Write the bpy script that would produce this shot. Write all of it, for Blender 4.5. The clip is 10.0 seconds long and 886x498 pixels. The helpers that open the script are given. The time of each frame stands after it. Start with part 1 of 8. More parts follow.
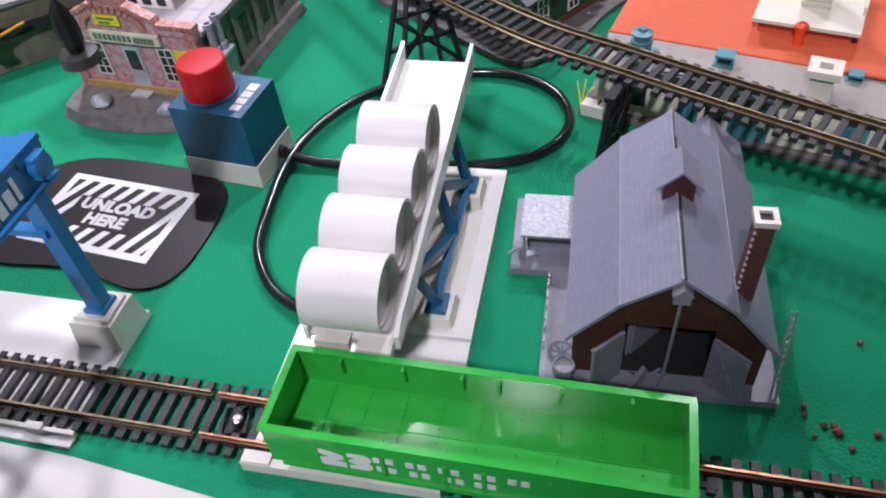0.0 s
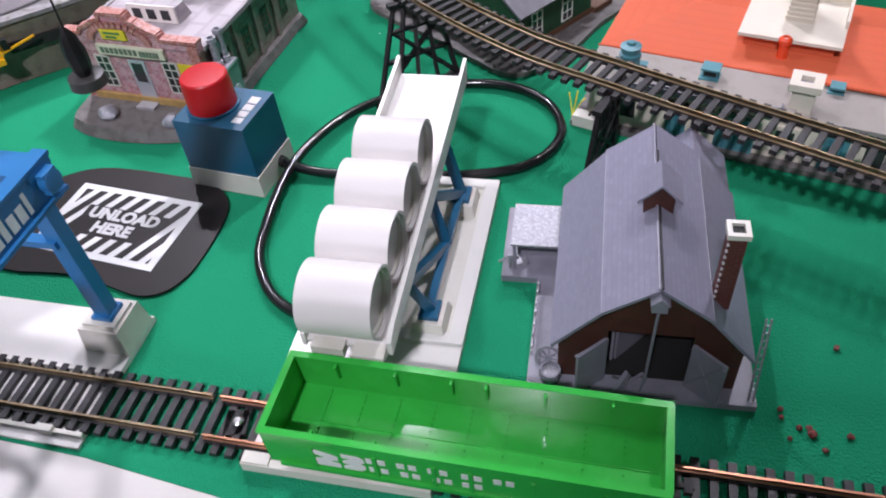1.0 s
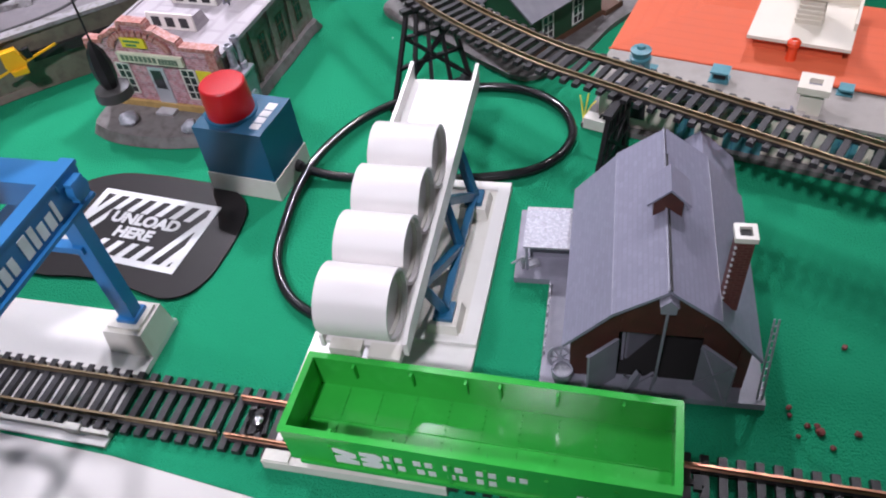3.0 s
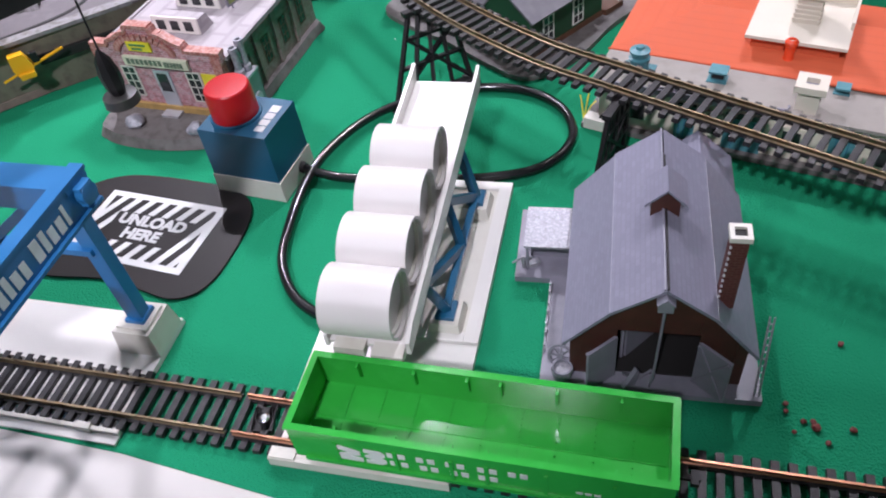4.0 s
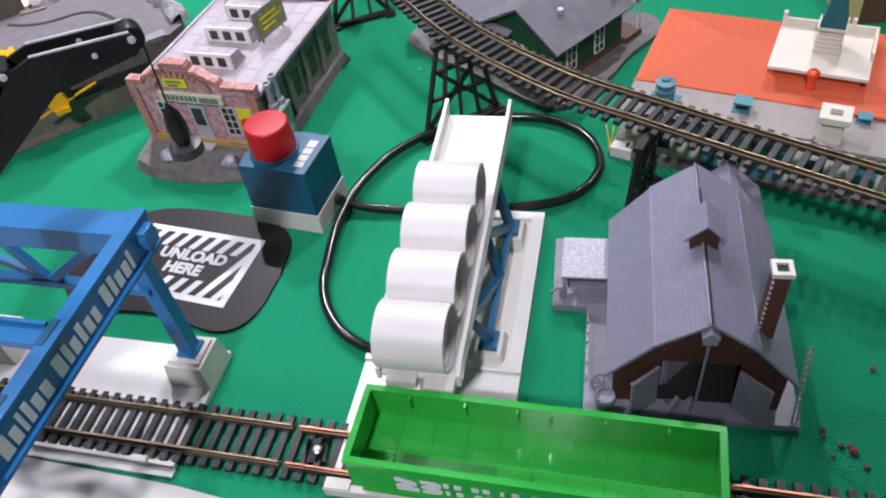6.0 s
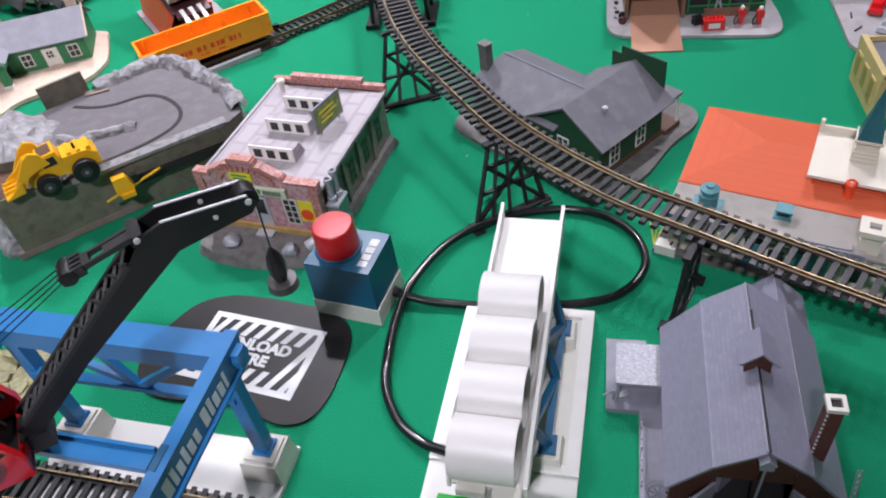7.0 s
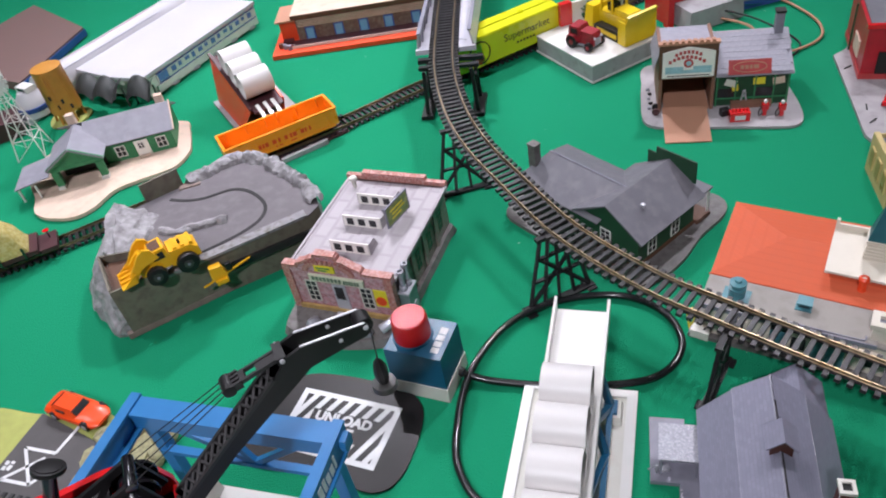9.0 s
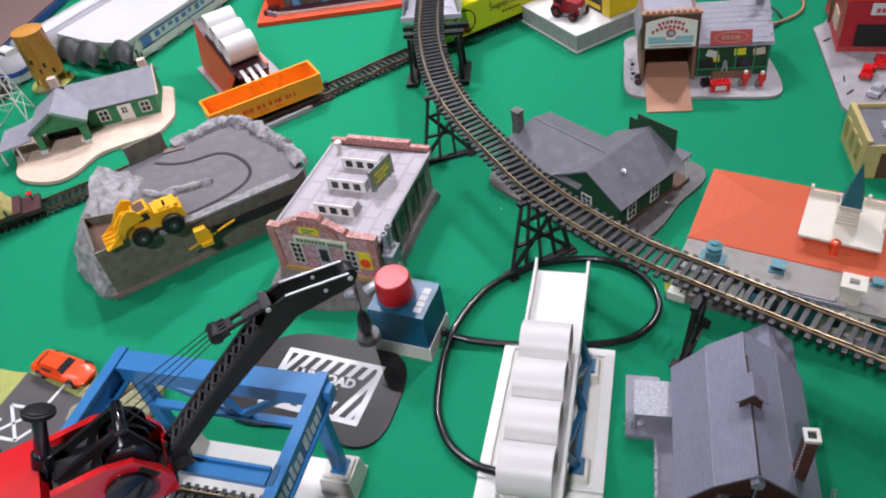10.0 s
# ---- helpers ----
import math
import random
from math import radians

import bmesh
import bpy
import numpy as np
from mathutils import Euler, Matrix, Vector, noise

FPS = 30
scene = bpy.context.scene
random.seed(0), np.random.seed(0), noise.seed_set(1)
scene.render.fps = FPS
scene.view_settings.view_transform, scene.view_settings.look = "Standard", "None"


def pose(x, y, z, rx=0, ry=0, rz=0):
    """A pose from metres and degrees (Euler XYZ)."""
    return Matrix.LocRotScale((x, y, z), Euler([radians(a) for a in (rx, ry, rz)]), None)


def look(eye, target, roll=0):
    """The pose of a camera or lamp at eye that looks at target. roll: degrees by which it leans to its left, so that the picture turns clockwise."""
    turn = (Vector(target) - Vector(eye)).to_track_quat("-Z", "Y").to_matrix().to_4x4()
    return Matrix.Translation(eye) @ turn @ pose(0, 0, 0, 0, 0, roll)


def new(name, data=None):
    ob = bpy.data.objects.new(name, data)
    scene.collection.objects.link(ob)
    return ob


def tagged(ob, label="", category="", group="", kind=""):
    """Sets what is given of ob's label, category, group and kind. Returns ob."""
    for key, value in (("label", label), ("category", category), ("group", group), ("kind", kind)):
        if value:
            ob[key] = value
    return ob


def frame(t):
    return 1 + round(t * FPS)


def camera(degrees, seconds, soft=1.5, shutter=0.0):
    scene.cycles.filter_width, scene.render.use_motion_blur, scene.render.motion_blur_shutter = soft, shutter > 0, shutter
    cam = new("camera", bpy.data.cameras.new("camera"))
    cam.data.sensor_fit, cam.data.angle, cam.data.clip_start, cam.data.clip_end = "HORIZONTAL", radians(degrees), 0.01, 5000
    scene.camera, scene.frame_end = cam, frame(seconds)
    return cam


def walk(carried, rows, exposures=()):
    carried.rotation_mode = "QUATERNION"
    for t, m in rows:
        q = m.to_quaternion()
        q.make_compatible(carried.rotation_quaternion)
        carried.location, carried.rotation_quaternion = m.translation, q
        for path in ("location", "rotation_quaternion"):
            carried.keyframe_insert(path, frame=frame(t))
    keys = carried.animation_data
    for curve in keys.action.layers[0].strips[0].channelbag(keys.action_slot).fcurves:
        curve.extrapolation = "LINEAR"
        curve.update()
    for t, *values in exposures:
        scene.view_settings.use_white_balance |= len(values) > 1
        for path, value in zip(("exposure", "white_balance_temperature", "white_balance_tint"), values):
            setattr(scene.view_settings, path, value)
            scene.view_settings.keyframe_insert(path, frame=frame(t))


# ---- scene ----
cam = camera(60.81, 10.0, soft=2.0)
PATH = [  # seconds, place, yaw, pitch, roll
    (0, 0.0000, 0.0001, 0.2412, -0.00, -46.18, 4.50),
    (0.5, 0.0048, -0.0037, 0.2465, 0.01, -46.23, 4.81),
    (1, 0.0067, -0.0056, 0.2519, 0.29, -46.15, 4.91),
    (1.5, 0.0052, -0.0062, 0.2533, 0.42, -46.12, 5.26),
    (2, 0.0055, -0.0067, 0.2559, 0.71, -46.16, 5.56),
    (2.5, 0.0057, -0.0076, 0.2564, 0.75, -46.16, 5.68),
    (4, 0.0088, -0.0116, 0.2635, 0.76, -46.57, 6.32),
    (4.5, 0.0069, -0.0116, 0.2634, 1.23, -46.48, 6.42),
    (5, 0.0064, -0.0131, 0.2653, 1.17, -46.62, 6.40),
    (5.2, 0.0068, -0.0141, 0.2652, 1.18, -46.49, 6.51),
    (6.3, -0.0160, -0.0079, 0.2943, -0.27, -45.93, 6.73),
    (6.5, -0.0193, -0.0045, 0.3048, -0.14, -45.84, 6.60),
    (7, -0.0293, 0.0022, 0.3277, 0.93, -44.23, 6.78),
    (7.5, -0.0351, 0.0052, 0.3536, 1.70, -43.07, 7.37),
    (8, -0.0374, 0.0014, 0.3779, 1.61, -42.40, 8.45),
    (8.5, -0.0387, -0.0084, 0.3951, 2.53, -41.72, 8.10),
    (9, -0.0394, -0.0224, 0.3995, 2.40, -41.31, 8.64),
    (9.5, -0.0394, -0.0314, 0.3997, 2.05, -42.22, 7.89),
    (10, -0.0388, -0.0354, 0.3968, 1.80, -43.07, 7.48),
]
walk(cam, [(t, pose(x, y, z, 90 + pitch, roll, yaw)) for t, x, y, z, yaw, pitch, roll in PATH], [(0.0, 0.07, 6400, 16), (5.2, 0.12, 6400, 16), (6.5, -0.06, 6400, 13), (10.0, -0.16, 6450, 11)])

# ---- light: a hall with ceiling lamps, the strongest beyond the table ----
world = bpy.data.worlds.new("hall_air")
world.use_nodes = True
world.node_tree.nodes["Background"].inputs[0].default_value = (0.9, 0.95, 1.0, 1)
world.node_tree.nodes["Background"].inputs[1].default_value = 0.05
scene.world = world
LAMPS = [  # x, y, watts, width
    (-0.50, 1.75, 6.5, 0.12), (0.65, 1.40, 4.2, 0.12), (-1.25, 0.62, 15, 0.40), (-0.38, -1.07, 42, 0.13), (-0.25, 1.21, 1.1, 0.09),
]
CEILING = 1.75


# ---- materials ----
def tint(c, k):
    return (min(c[0] * k, 1), min(c[1] * k, 1), min(c[2] * k, 1), 1)


def mat(name, col, rough=0.45, metal=0.0, var=0.14, scale=120, fine=1400, bump=0.15, relief=0.0002, rand=0.0, coat=0.0, spec=0.5, second=None, cover=0.5, soft=0.12, grain=0.35):
    """A surface with colour variation at two scales, fine relief and, with second, patches of another colour."""
    m = bpy.data.materials.new(name)
    m.use_nodes = True
    nt = m.node_tree
    n, lk = nt.nodes, nt.links
    b = n["Principled BSDF"]
    co = n.new("ShaderNodeTexCoord")
    big, small = n.new("ShaderNodeTexNoise"), n.new("ShaderNodeTexNoise")
    big.inputs["Scale"].default_value, small.inputs["Scale"].default_value = scale, fine
    big.inputs["Detail"].default_value, small.inputs["Detail"].default_value = 4, 3
    lk.new(co.outputs["Object"], big.inputs["Vector"])
    lk.new(co.outputs["Object"], small.inputs["Vector"])
    mix = n.new("ShaderNodeMix")
    mix.data_type = "RGBA"
    add = n.new("ShaderNodeMath")
    add.operation = "MULTIPLY_ADD"
    lk.new(small.outputs["Fac"], add.inputs[0])
    add.inputs[1].default_value = grain
    sub = n.new("ShaderNodeMath")
    sub.operation = "MULTIPLY_ADD"
    lk.new(big.outputs["Fac"], sub.inputs[0])
    sub.inputs[1].default_value, sub.inputs[2].default_value = 1.6, -0.48
    lk.new(sub.outputs[0], add.inputs[2])
    lk.new(add.outputs[0], mix.inputs["Factor"])
    mix.inputs[6].default_value, mix.inputs[7].default_value = tint(col, 1 - var), tint(col, 1 + var)
    out = mix.outputs[2]
    if second:
        patch = n.new("ShaderNodeTexNoise")
        patch.inputs["Scale"].default_value, patch.inputs["Detail"].default_value = scale * 1.7, 6
        lk.new(co.outputs["Object"], patch.inputs["Vector"])
        ramp = n.new("ShaderNodeMapRange")
        ramp.inputs[1].default_value, ramp.inputs[2].default_value = cover - soft, cover + soft
        lk.new(patch.outputs["Fac"], ramp.inputs[0])
        m2 = n.new("ShaderNodeMix")
        m2.data_type = "RGBA"
        lk.new(ramp.outputs[0], m2.inputs["Factor"])
        lk.new(out, m2.inputs[6])
        m2.inputs[7].default_value = (*second, 1)
        out = m2.outputs[2]
    if rand:
        info, hsv, rng = n.new("ShaderNodeObjectInfo"), n.new("ShaderNodeHueSaturation"), n.new("ShaderNodeMapRange")
        rng.inputs[3].default_value, rng.inputs[4].default_value = 1 - rand, 1 + rand
        lk.new(info.outputs["Random"], rng.inputs[0])
        lk.new(rng.outputs[0], hsv.inputs["Value"])
        lk.new(out, hsv.inputs["Color"])
        out = hsv.outputs[0]
    lk.new(out, b.inputs["Base Color"])
    rr = n.new("ShaderNodeMapRange")
    rr.inputs[3].default_value, rr.inputs[4].default_value = max(rough - 0.1, 0.03), min(rough + 0.1, 1)
    lk.new(big.outputs["Fac"], rr.inputs[0])
    lk.new(rr.outputs[0], b.inputs["Roughness"])
    b.inputs["Metallic"].default_value = metal
    b.inputs["Specular IOR Level"].default_value = spec
    b.inputs["Coat Weight"].default_value = coat
    b.inputs["Coat Roughness"].default_value = 0.12
    if bump:
        bp = n.new("ShaderNodeBump")
        bp.inputs["Strength"].default_value, bp.inputs["Distance"].default_value = bump, relief
        lk.new(small.outputs["Fac"], bp.inputs["Height"])
        lk.new(bp.outputs[0], b.inputs["Normal"])
    return m


def brickwork(name, brick, mortar, w=0.004, h=0.0016, rough=0.7, var=0.5, axis="XZ", strength=0.6, blend=0.75, mottle=None):
    """Moulded masonry or shingles: courses on a surface, in the thing's own metres."""
    m = mat(name, brick, rough, scale=160, second=mottle, cover=0.5, soft=0.08)
    nt = m.node_tree
    n, lk = nt.nodes, nt.links
    b = n["Principled BSDF"]
    co, sep, com = n.new("ShaderNodeTexCoord"), n.new("ShaderNodeSeparateXYZ"), n.new("ShaderNodeCombineXYZ")
    lk.new(co.outputs["Object"], sep.inputs[0])
    add = n.new("ShaderNodeMath")
    lk.new(sep.outputs[0], add.inputs[0])
    if axis == "XZ":
        lk.new(sep.outputs[1], add.inputs[1])
        lk.new(add.outputs[0], com.inputs[0])
        lk.new(sep.outputs[2], com.inputs[1])
    elif axis == "SLOPE":
        lk.new(sep.outputs[1], com.inputs[0])
        lk.new(sep.outputs[2], com.inputs[1])
    else:
        lk.new(sep.outputs[1], com.inputs[0])
        lk.new(sep.outputs[2], add.inputs[1])
        lk.new(add.outputs[0], com.inputs[1])
    bt = n.new("ShaderNodeTexBrick")
    lk.new(com.outputs[0], bt.inputs["Vector"])
    bt.inputs["Scale"].default_value = 1.0
    bt.inputs["Brick Width"].default_value, bt.inputs["Row Height"].default_value = w, h
    bt.inputs["Mortar Size"].default_value = h * 0.12
    bt.inputs["Color1"].default_value, bt.inputs["Color2"].default_value = tint(brick, 1 - var * 0.5), tint(brick, 1 + var * 0.5)
    bt.inputs["Mortar"].default_value = (*mortar, 1)
    old = b.inputs["Base Color"].links[0].from_socket
    mx = n.new("ShaderNodeMix")
    mx.data_type = "RGBA"
    mx.inputs["Factor"].default_value = blend
    lk.new(old, mx.inputs[6])
    lk.new(bt.outputs["Color"], mx.inputs[7])
    lk.new(mx.outputs[2], b.inputs["Base Color"])
    bp = n.new("ShaderNodeBump")
    bp.invert = True
    bp.inputs["Strength"].default_value, bp.inputs["Distance"].default_value = strength, 0.0003
    lk.new(bt.outputs["Fac"], bp.inputs["Height"])
    lk.new(b.inputs["Normal"].links[0].from_socket, bp.inputs["Normal"])
    lk.new(bp.outputs[0], b.inputs["Normal"])
    return m


FELT = mat("green_felt", (0.008, 0.203, 0.097), 0.95, var=0.24, scale=14, fine=1100, bump=1.0, relief=0.0013, spec=0.08, grain=2.4)
WHITE = mat("white_plastic", (0.68, 0.66, 0.63), 0.32, var=0.03, scale=40, bump=0.05, second=(0.63, 0.62, 0.59), cover=0.66)
IVORY = mat("aged_white_plastic", (0.61, 0.59, 0.53), 0.4, var=0.05, scale=60, bump=0.05, second=(0.54, 0.51, 0.44), cover=0.64)
PIPE = mat("white_pipe", (0.62, 0.595, 0.58), 0.42, var=0.02, scale=50, bump=0.04)
PAPER = mat("white_paper", (0.53, 0.51, 0.485), 0.8, var=0.03, scale=8, bump=0.05)
STEELBLUE = mat("blue_plastic", (0.022, 0.160, 0.385), 0.36, var=0.1, scale=60, bump=0.06, spec=0.4)
TEAL = mat("dark_teal_plastic", (0.010, 0.088, 0.175), 0.35, var=0.1, scale=60, bump=0.06, spec=0.4)
BOXTEAL = mat("teal_plastic", (0.010, 0.088, 0.160), 0.36, var=0.08, scale=50, bump=0.05, spec=0.3)
RED = mat("red_plastic", (0.62, 0.012, 0.016), 0.16, var=0.05, scale=60, bump=0.03, coat=0.4)
BUTTONRED = mat("red_button_plastic", (0.43, 0.004, 0.008), 0.34, var=0.05, scale=60, bump=0.02, spec=0.35)
BLACK = mat("black_plastic", (0.011, 0.010, 0.011), 0.45, var=0.3, scale=80, bump=0.08, spec=0.3)
RUBBER = mat("black_hose", (0.010, 0.010, 0.011), 0.2, var=0.2, scale=70, bump=0.05)
TIE = mat("tie_plastic", (0.016, 0.015, 0.017), 0.42, var=0.3, scale=300, bump=0.2, rand=0.3, second=(0.038, 0.034, 0.034), cover=0.64, spec=0.4)
BRASS = mat("brass_rail", (0.26, 0.20, 0.125), 0.36, metal=0.9, var=0.2, scale=90, bump=0.06, second=(0.24, 0.16, 0.08), cover=0.6)
COPPER = mat("copper_rail", (0.46, 0.23, 0.14), 0.35, metal=0.9, var=0.15, scale=90, bump=0.06)
WHITEPAINT = mat("white_paint", (0.80, 0.77, 0.72), 0.5, var=0.06, scale=120, bump=0.1)
STEEL = mat("bright_metal", (0.62, 0.62, 0.62), 0.25, metal=0.95, var=0.1)
CARGREEN = mat("green_plastic", (0.024, 0.36, 0.045), 0.15, var=0.07, scale=60, bump=0.03, spec=0.55, second=(0.032, 0.40, 0.060), cover=0.66)
DARKGREEN = mat("dark_green_boards", (0.010, 0.052, 0.022), 0.6, var=0.25, scale=200, bump=0.3)
HOUSEGREEN = mat("green_boards", (0.032, 0.195, 0.080), 0.6, var=0.2, scale=200, bump=0.3)
SLATE = brickwork("slate_shingles", (0.225, 0.222, 0.285), (0.195, 0.19, 0.245), w=0.0036, h=0.0013, rough=0.42, var=0.24, axis="SLOPE", strength=0.12, blend=0.6)
ROOFGREY = mat("grey_roofing", (0.128, 0.124, 0.142), 0.6, var=0.16, scale=60, fine=2200, bump=0.4, second=(0.165, 0.158, 0.175), cover=0.6)
GREY = mat("grey_plastic", (0.21, 0.205, 0.25), 0.45, var=0.2, scale=90, bump=0.2)
STONEBASE = mat("grey_base", (0.135, 0.125, 0.12), 0.5, var=0.25, scale=110, bump=0.4, relief=0.0005, second=(0.085, 0.075, 0.07), cover=0.58)
CONCRETE = mat("pale_base", (0.34, 0.33, 0.34), 0.7, var=0.12, scale=70, bump=0.3, second=(0.27, 0.25, 0.25), cover=0.63)
BARNRED = mat("barn_boards", (0.060, 0.018, 0.013), 0.6, var=0.3, scale=200, bump=0.3)
BRICKRED = brickwork("red_brick", (0.085, 0.020, 0.016), (0.13, 0.055, 0.045), w=0.0030, h=0.0013, strength=0.7)
# near-black, painted for shade inside openings; plain dark parts use it too
DARKIN = mat("shade_and_dark_parts", (0.012, 0.011, 0.011), 0.7)
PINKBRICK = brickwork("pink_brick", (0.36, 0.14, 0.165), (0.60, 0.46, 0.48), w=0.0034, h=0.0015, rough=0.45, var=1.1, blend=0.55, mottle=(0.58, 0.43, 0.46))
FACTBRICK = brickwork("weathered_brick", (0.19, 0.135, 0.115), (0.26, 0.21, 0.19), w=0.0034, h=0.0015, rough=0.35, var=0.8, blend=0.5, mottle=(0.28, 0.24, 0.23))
ROOFTILE = brickwork("lilac_roof_sheets", (0.37, 0.335, 0.355), (0.29, 0.26, 0.275), w=0.022, h=0.012, rough=0.55, var=0.14, axis="YZ", strength=0.3)
ORANGE = mat("orange_plastic", (0.86, 0.27, 0.012), 0.3, var=0.07, scale=60, bump=0.05)
REDORANGE = mat("red_orange_plastic", (0.72, 0.062, 0.014), 0.4, var=0.1, scale=60, bump=0.06)
ROOFORANGE = brickwork("orange_roof_tiles", (0.56, 0.098, 0.036), (0.53, 0.092, 0.034), w=0.0450, h=0.0013, rough=0.72, var=0.03, axis="XZ", strength=0.10)
ROOFORANGE_X = brickwork("orange_roof_tiles_end", (0.56, 0.098, 0.036), (0.53, 0.091, 0.033), w=0.0045, h=0.0022, rough=0.72, var=0.05, axis="XZ", strength=0.10)
YELLOW = mat("yellow_plastic", (0.80, 0.41, 0.010), 0.35, var=0.08, scale=70, bump=0.06)
LEMON = mat("lemon_plastic", (0.62, 0.62, 0.010), 0.3, var=0.06, scale=40, bump=0.05)
SIGNYELLOW = mat("sign_yellow", (0.70, 0.60, 0.03), 0.5, var=0.1, scale=200)
PALETEAL = mat("pale_teal_plastic", (0.065, 0.215, 0.25), 0.4, var=0.2, scale=90, bump=0.1, second=(0.05, 0.15, 0.18), cover=0.6)
OLIVE = mat("olive_boards", (0.155, 0.140, 0.105), 0.6, var=0.2, scale=90, bump=0.2, second=(0.105, 0.085, 0.068), cover=0.6)
ASPHALT = mat("grey_plateau", (0.128, 0.114, 0.122), 0.7, var=0.14, scale=60, fine=2600, bump=0.4, second=(0.155, 0.140, 0.148), cover=0.6)
ROCK = mat("grey_rock", (0.20, 0.19, 0.195), 0.6, var=0.35, scale=75, fine=900, bump=0.8, relief=0.0009, second=(0.40, 0.385, 0.40), cover=0.54, soft=0.16)
RUST = mat("rusty_edge", (0.22, 0.165, 0.14), 0.7, var=0.3, scale=120)
MAROON = mat("maroon_plastic", (0.060, 0.018, 0.022), 0.5, var=0.2, scale=90, bump=0.15)
BEIGE = mat("beige_base", (0.62, 0.47, 0.37), 0.8, var=0.1, scale=60, bump=0.4, second=(0.50, 0.38, 0.29), cover=0.62)
TAN = mat("tan_walls", (0.52, 0.40, 0.17), 0.6, var=0.12, scale=100, bump=0.2)
BROWNBOARD = mat("brown_card", (0.16, 0.095, 0.085), 0.75, var=0.08, scale=50, bump=0.1)
CARDBOARD = mat("cardboard", (0.42, 0.21, 0.13), 0.7, var=0.06, scale=70, bump=0.1)
WOODBROWN = mat("brown_wood", (0.10, 0.045, 0.025), 0.6, var=0.3, scale=150, bump=0.3)
SILVER = mat("silver_plastic", (0.55, 0.55, 0.60), 0.3, metal=0.4, var=0.1, scale=60)
COACHBLUE = mat("faded_blue_glass", (0.10, 0.16, 0.36), 0.35, var=0.2, scale=150)
NAVY = mat("navy_stripe", (0.035, 0.08, 0.30), 0.4, var=0.15, scale=120)
HAY = mat("straw_load", (0.50, 0.40, 0.12), 0.85, var=0.25, scale=200, fine=900, bump=0.8, relief=0.0008, second=(0.62, 0.54, 0.24), cover=0.55)
LIME = mat("lime_flock", (0.34, 0.36, 0.10), 0.9, var=0.15, scale=120, bump=0.6, relief=0.0005)
ROADGREY = mat("road_asphalt", (0.075, 0.07, 0.07), 0.8, var=0.15, scale=90, fine=2600, bump=0.4)
PADBLACK = mat("black_pad", (0.014, 0.0115, 0.012), 0.42, var=0.12, scale=30, bump=0.04, spec=0.25)
INK = mat("white_ink", (0.62, 0.62, 0.62), 0.45, var=0.04, scale=90, bump=0)
DARKINK = mat("dark_ink", (0.035, 0.02, 0.015), 0.5, var=0.1, bump=0)
REDINK = mat("red_ink", (0.45, 0.05, 0.05), 0.5, var=0.2, scale=200, bump=0)
BLUEINK = mat("blue_ink", (0.30, 0.50, 0.56), 0.5, var=0.2, scale=200, bump=0)
BERRY = mat("red_pebble", (0.16, 0.030, 0.026), 0.6, var=0.3, scale=400, bump=0.5)
FOIL = mat("crinkled_silver", (0.28, 0.28, 0.31), 0.38, metal=0.2, var=0.25, scale=500, fine=1500, bump=0.6, relief=0.0004, second=(0.42, 0.42, 0.47), cover=0.6)
GLOSSBLACK = mat("glossy_black_plastic", (0.010, 0.009, 0.012), 0.13, var=0.2, scale=80, bump=0.03)
PLATEGREY = mat("brownish_grey_plate", (0.34, 0.315, 0.325), 0.6, var=0.14, scale=70, bump=0.3, second=(0.275, 0.255, 0.262), cover=0.62)
LILACROOF = mat("lilac_grey_roofing", (0.235, 0.228, 0.265), 0.55, var=0.14, scale=60, fine=2200, bump=0.4, second=(0.27, 0.262, 0.30), cover=0.6)
LACING = mat("dark_grey_lacing", (0.030, 0.028, 0.029), 0.5, var=0.2, scale=90, bump=0.1, spec=0.3)
# pale wear and small metal bits, also the painted glint on the boom
EDGE = mat("wear_and_glint_edge", (0.50, 0.50, 0.52), 0.35, var=0.2, scale=200)
STACK = mat("purple_black_stack", (0.022, 0.020, 0.030), 0.14, var=0.2, scale=80, bump=0.03)
MAGNET = mat("dark_grey_magnet", (0.036, 0.034, 0.033), 0.4, var=0.2, scale=120, bump=0.1)
LEDGE = mat("worn_ledge", (0.24, 0.23, 0.24), 0.7, var=0.25, scale=120, bump=0.3, second=(0.13, 0.12, 0.10), cover=0.6)
RUSTINK = mat("red_brown_ink", (0.72, 0.050, 0.010), 0.5, var=0.15, scale=200, bump=0)
COACHROOF = mat("pale_roof_enamel", (0.52, 0.505, 0.53), 0.5, var=0.05, scale=14, bump=0.05)
CANOPY = mat("warm_grey_canopy", (0.30, 0.275, 0.25), 0.7, var=0.1, scale=60, bump=0.2, second=(0.25, 0.23, 0.205), cover=0.62)
CREAM = mat("cream_plastic", (0.64, 0.585, 0.49), 0.45, var=0.04, scale=50, bump=0.05, second=(0.60, 0.535, 0.43), cover=0.66)
SIGNGREEN = mat("billboard_green", (0.16, 0.24, 0.075), 0.6, var=0.3, scale=120, second=(0.34, 0.38, 0.10), cover=0.58)
COOLGLASS = mat("dark_window", (0.03, 0.03, 0.032), 0.12, var=0.2, bump=0)
HALLWALL = mat("hall_wall", (0.62, 0.61, 0.60), 0.85, var=0.05, scale=2, fine=60, relief=0.002)
HALLFLOOR = mat("hall_floor", (0.26, 0.24, 0.22), 0.6, var=0.15, scale=3, fine=80, relief=0.001)
HALLCEIL = mat("hall_ceiling", (0.80, 0.80, 0.80), 0.9, var=0.05, scale=3, fine=60, relief=0.002)
GLOW = bpy.data.materials.new("lamp_diffuser")
GLOW.use_nodes = True
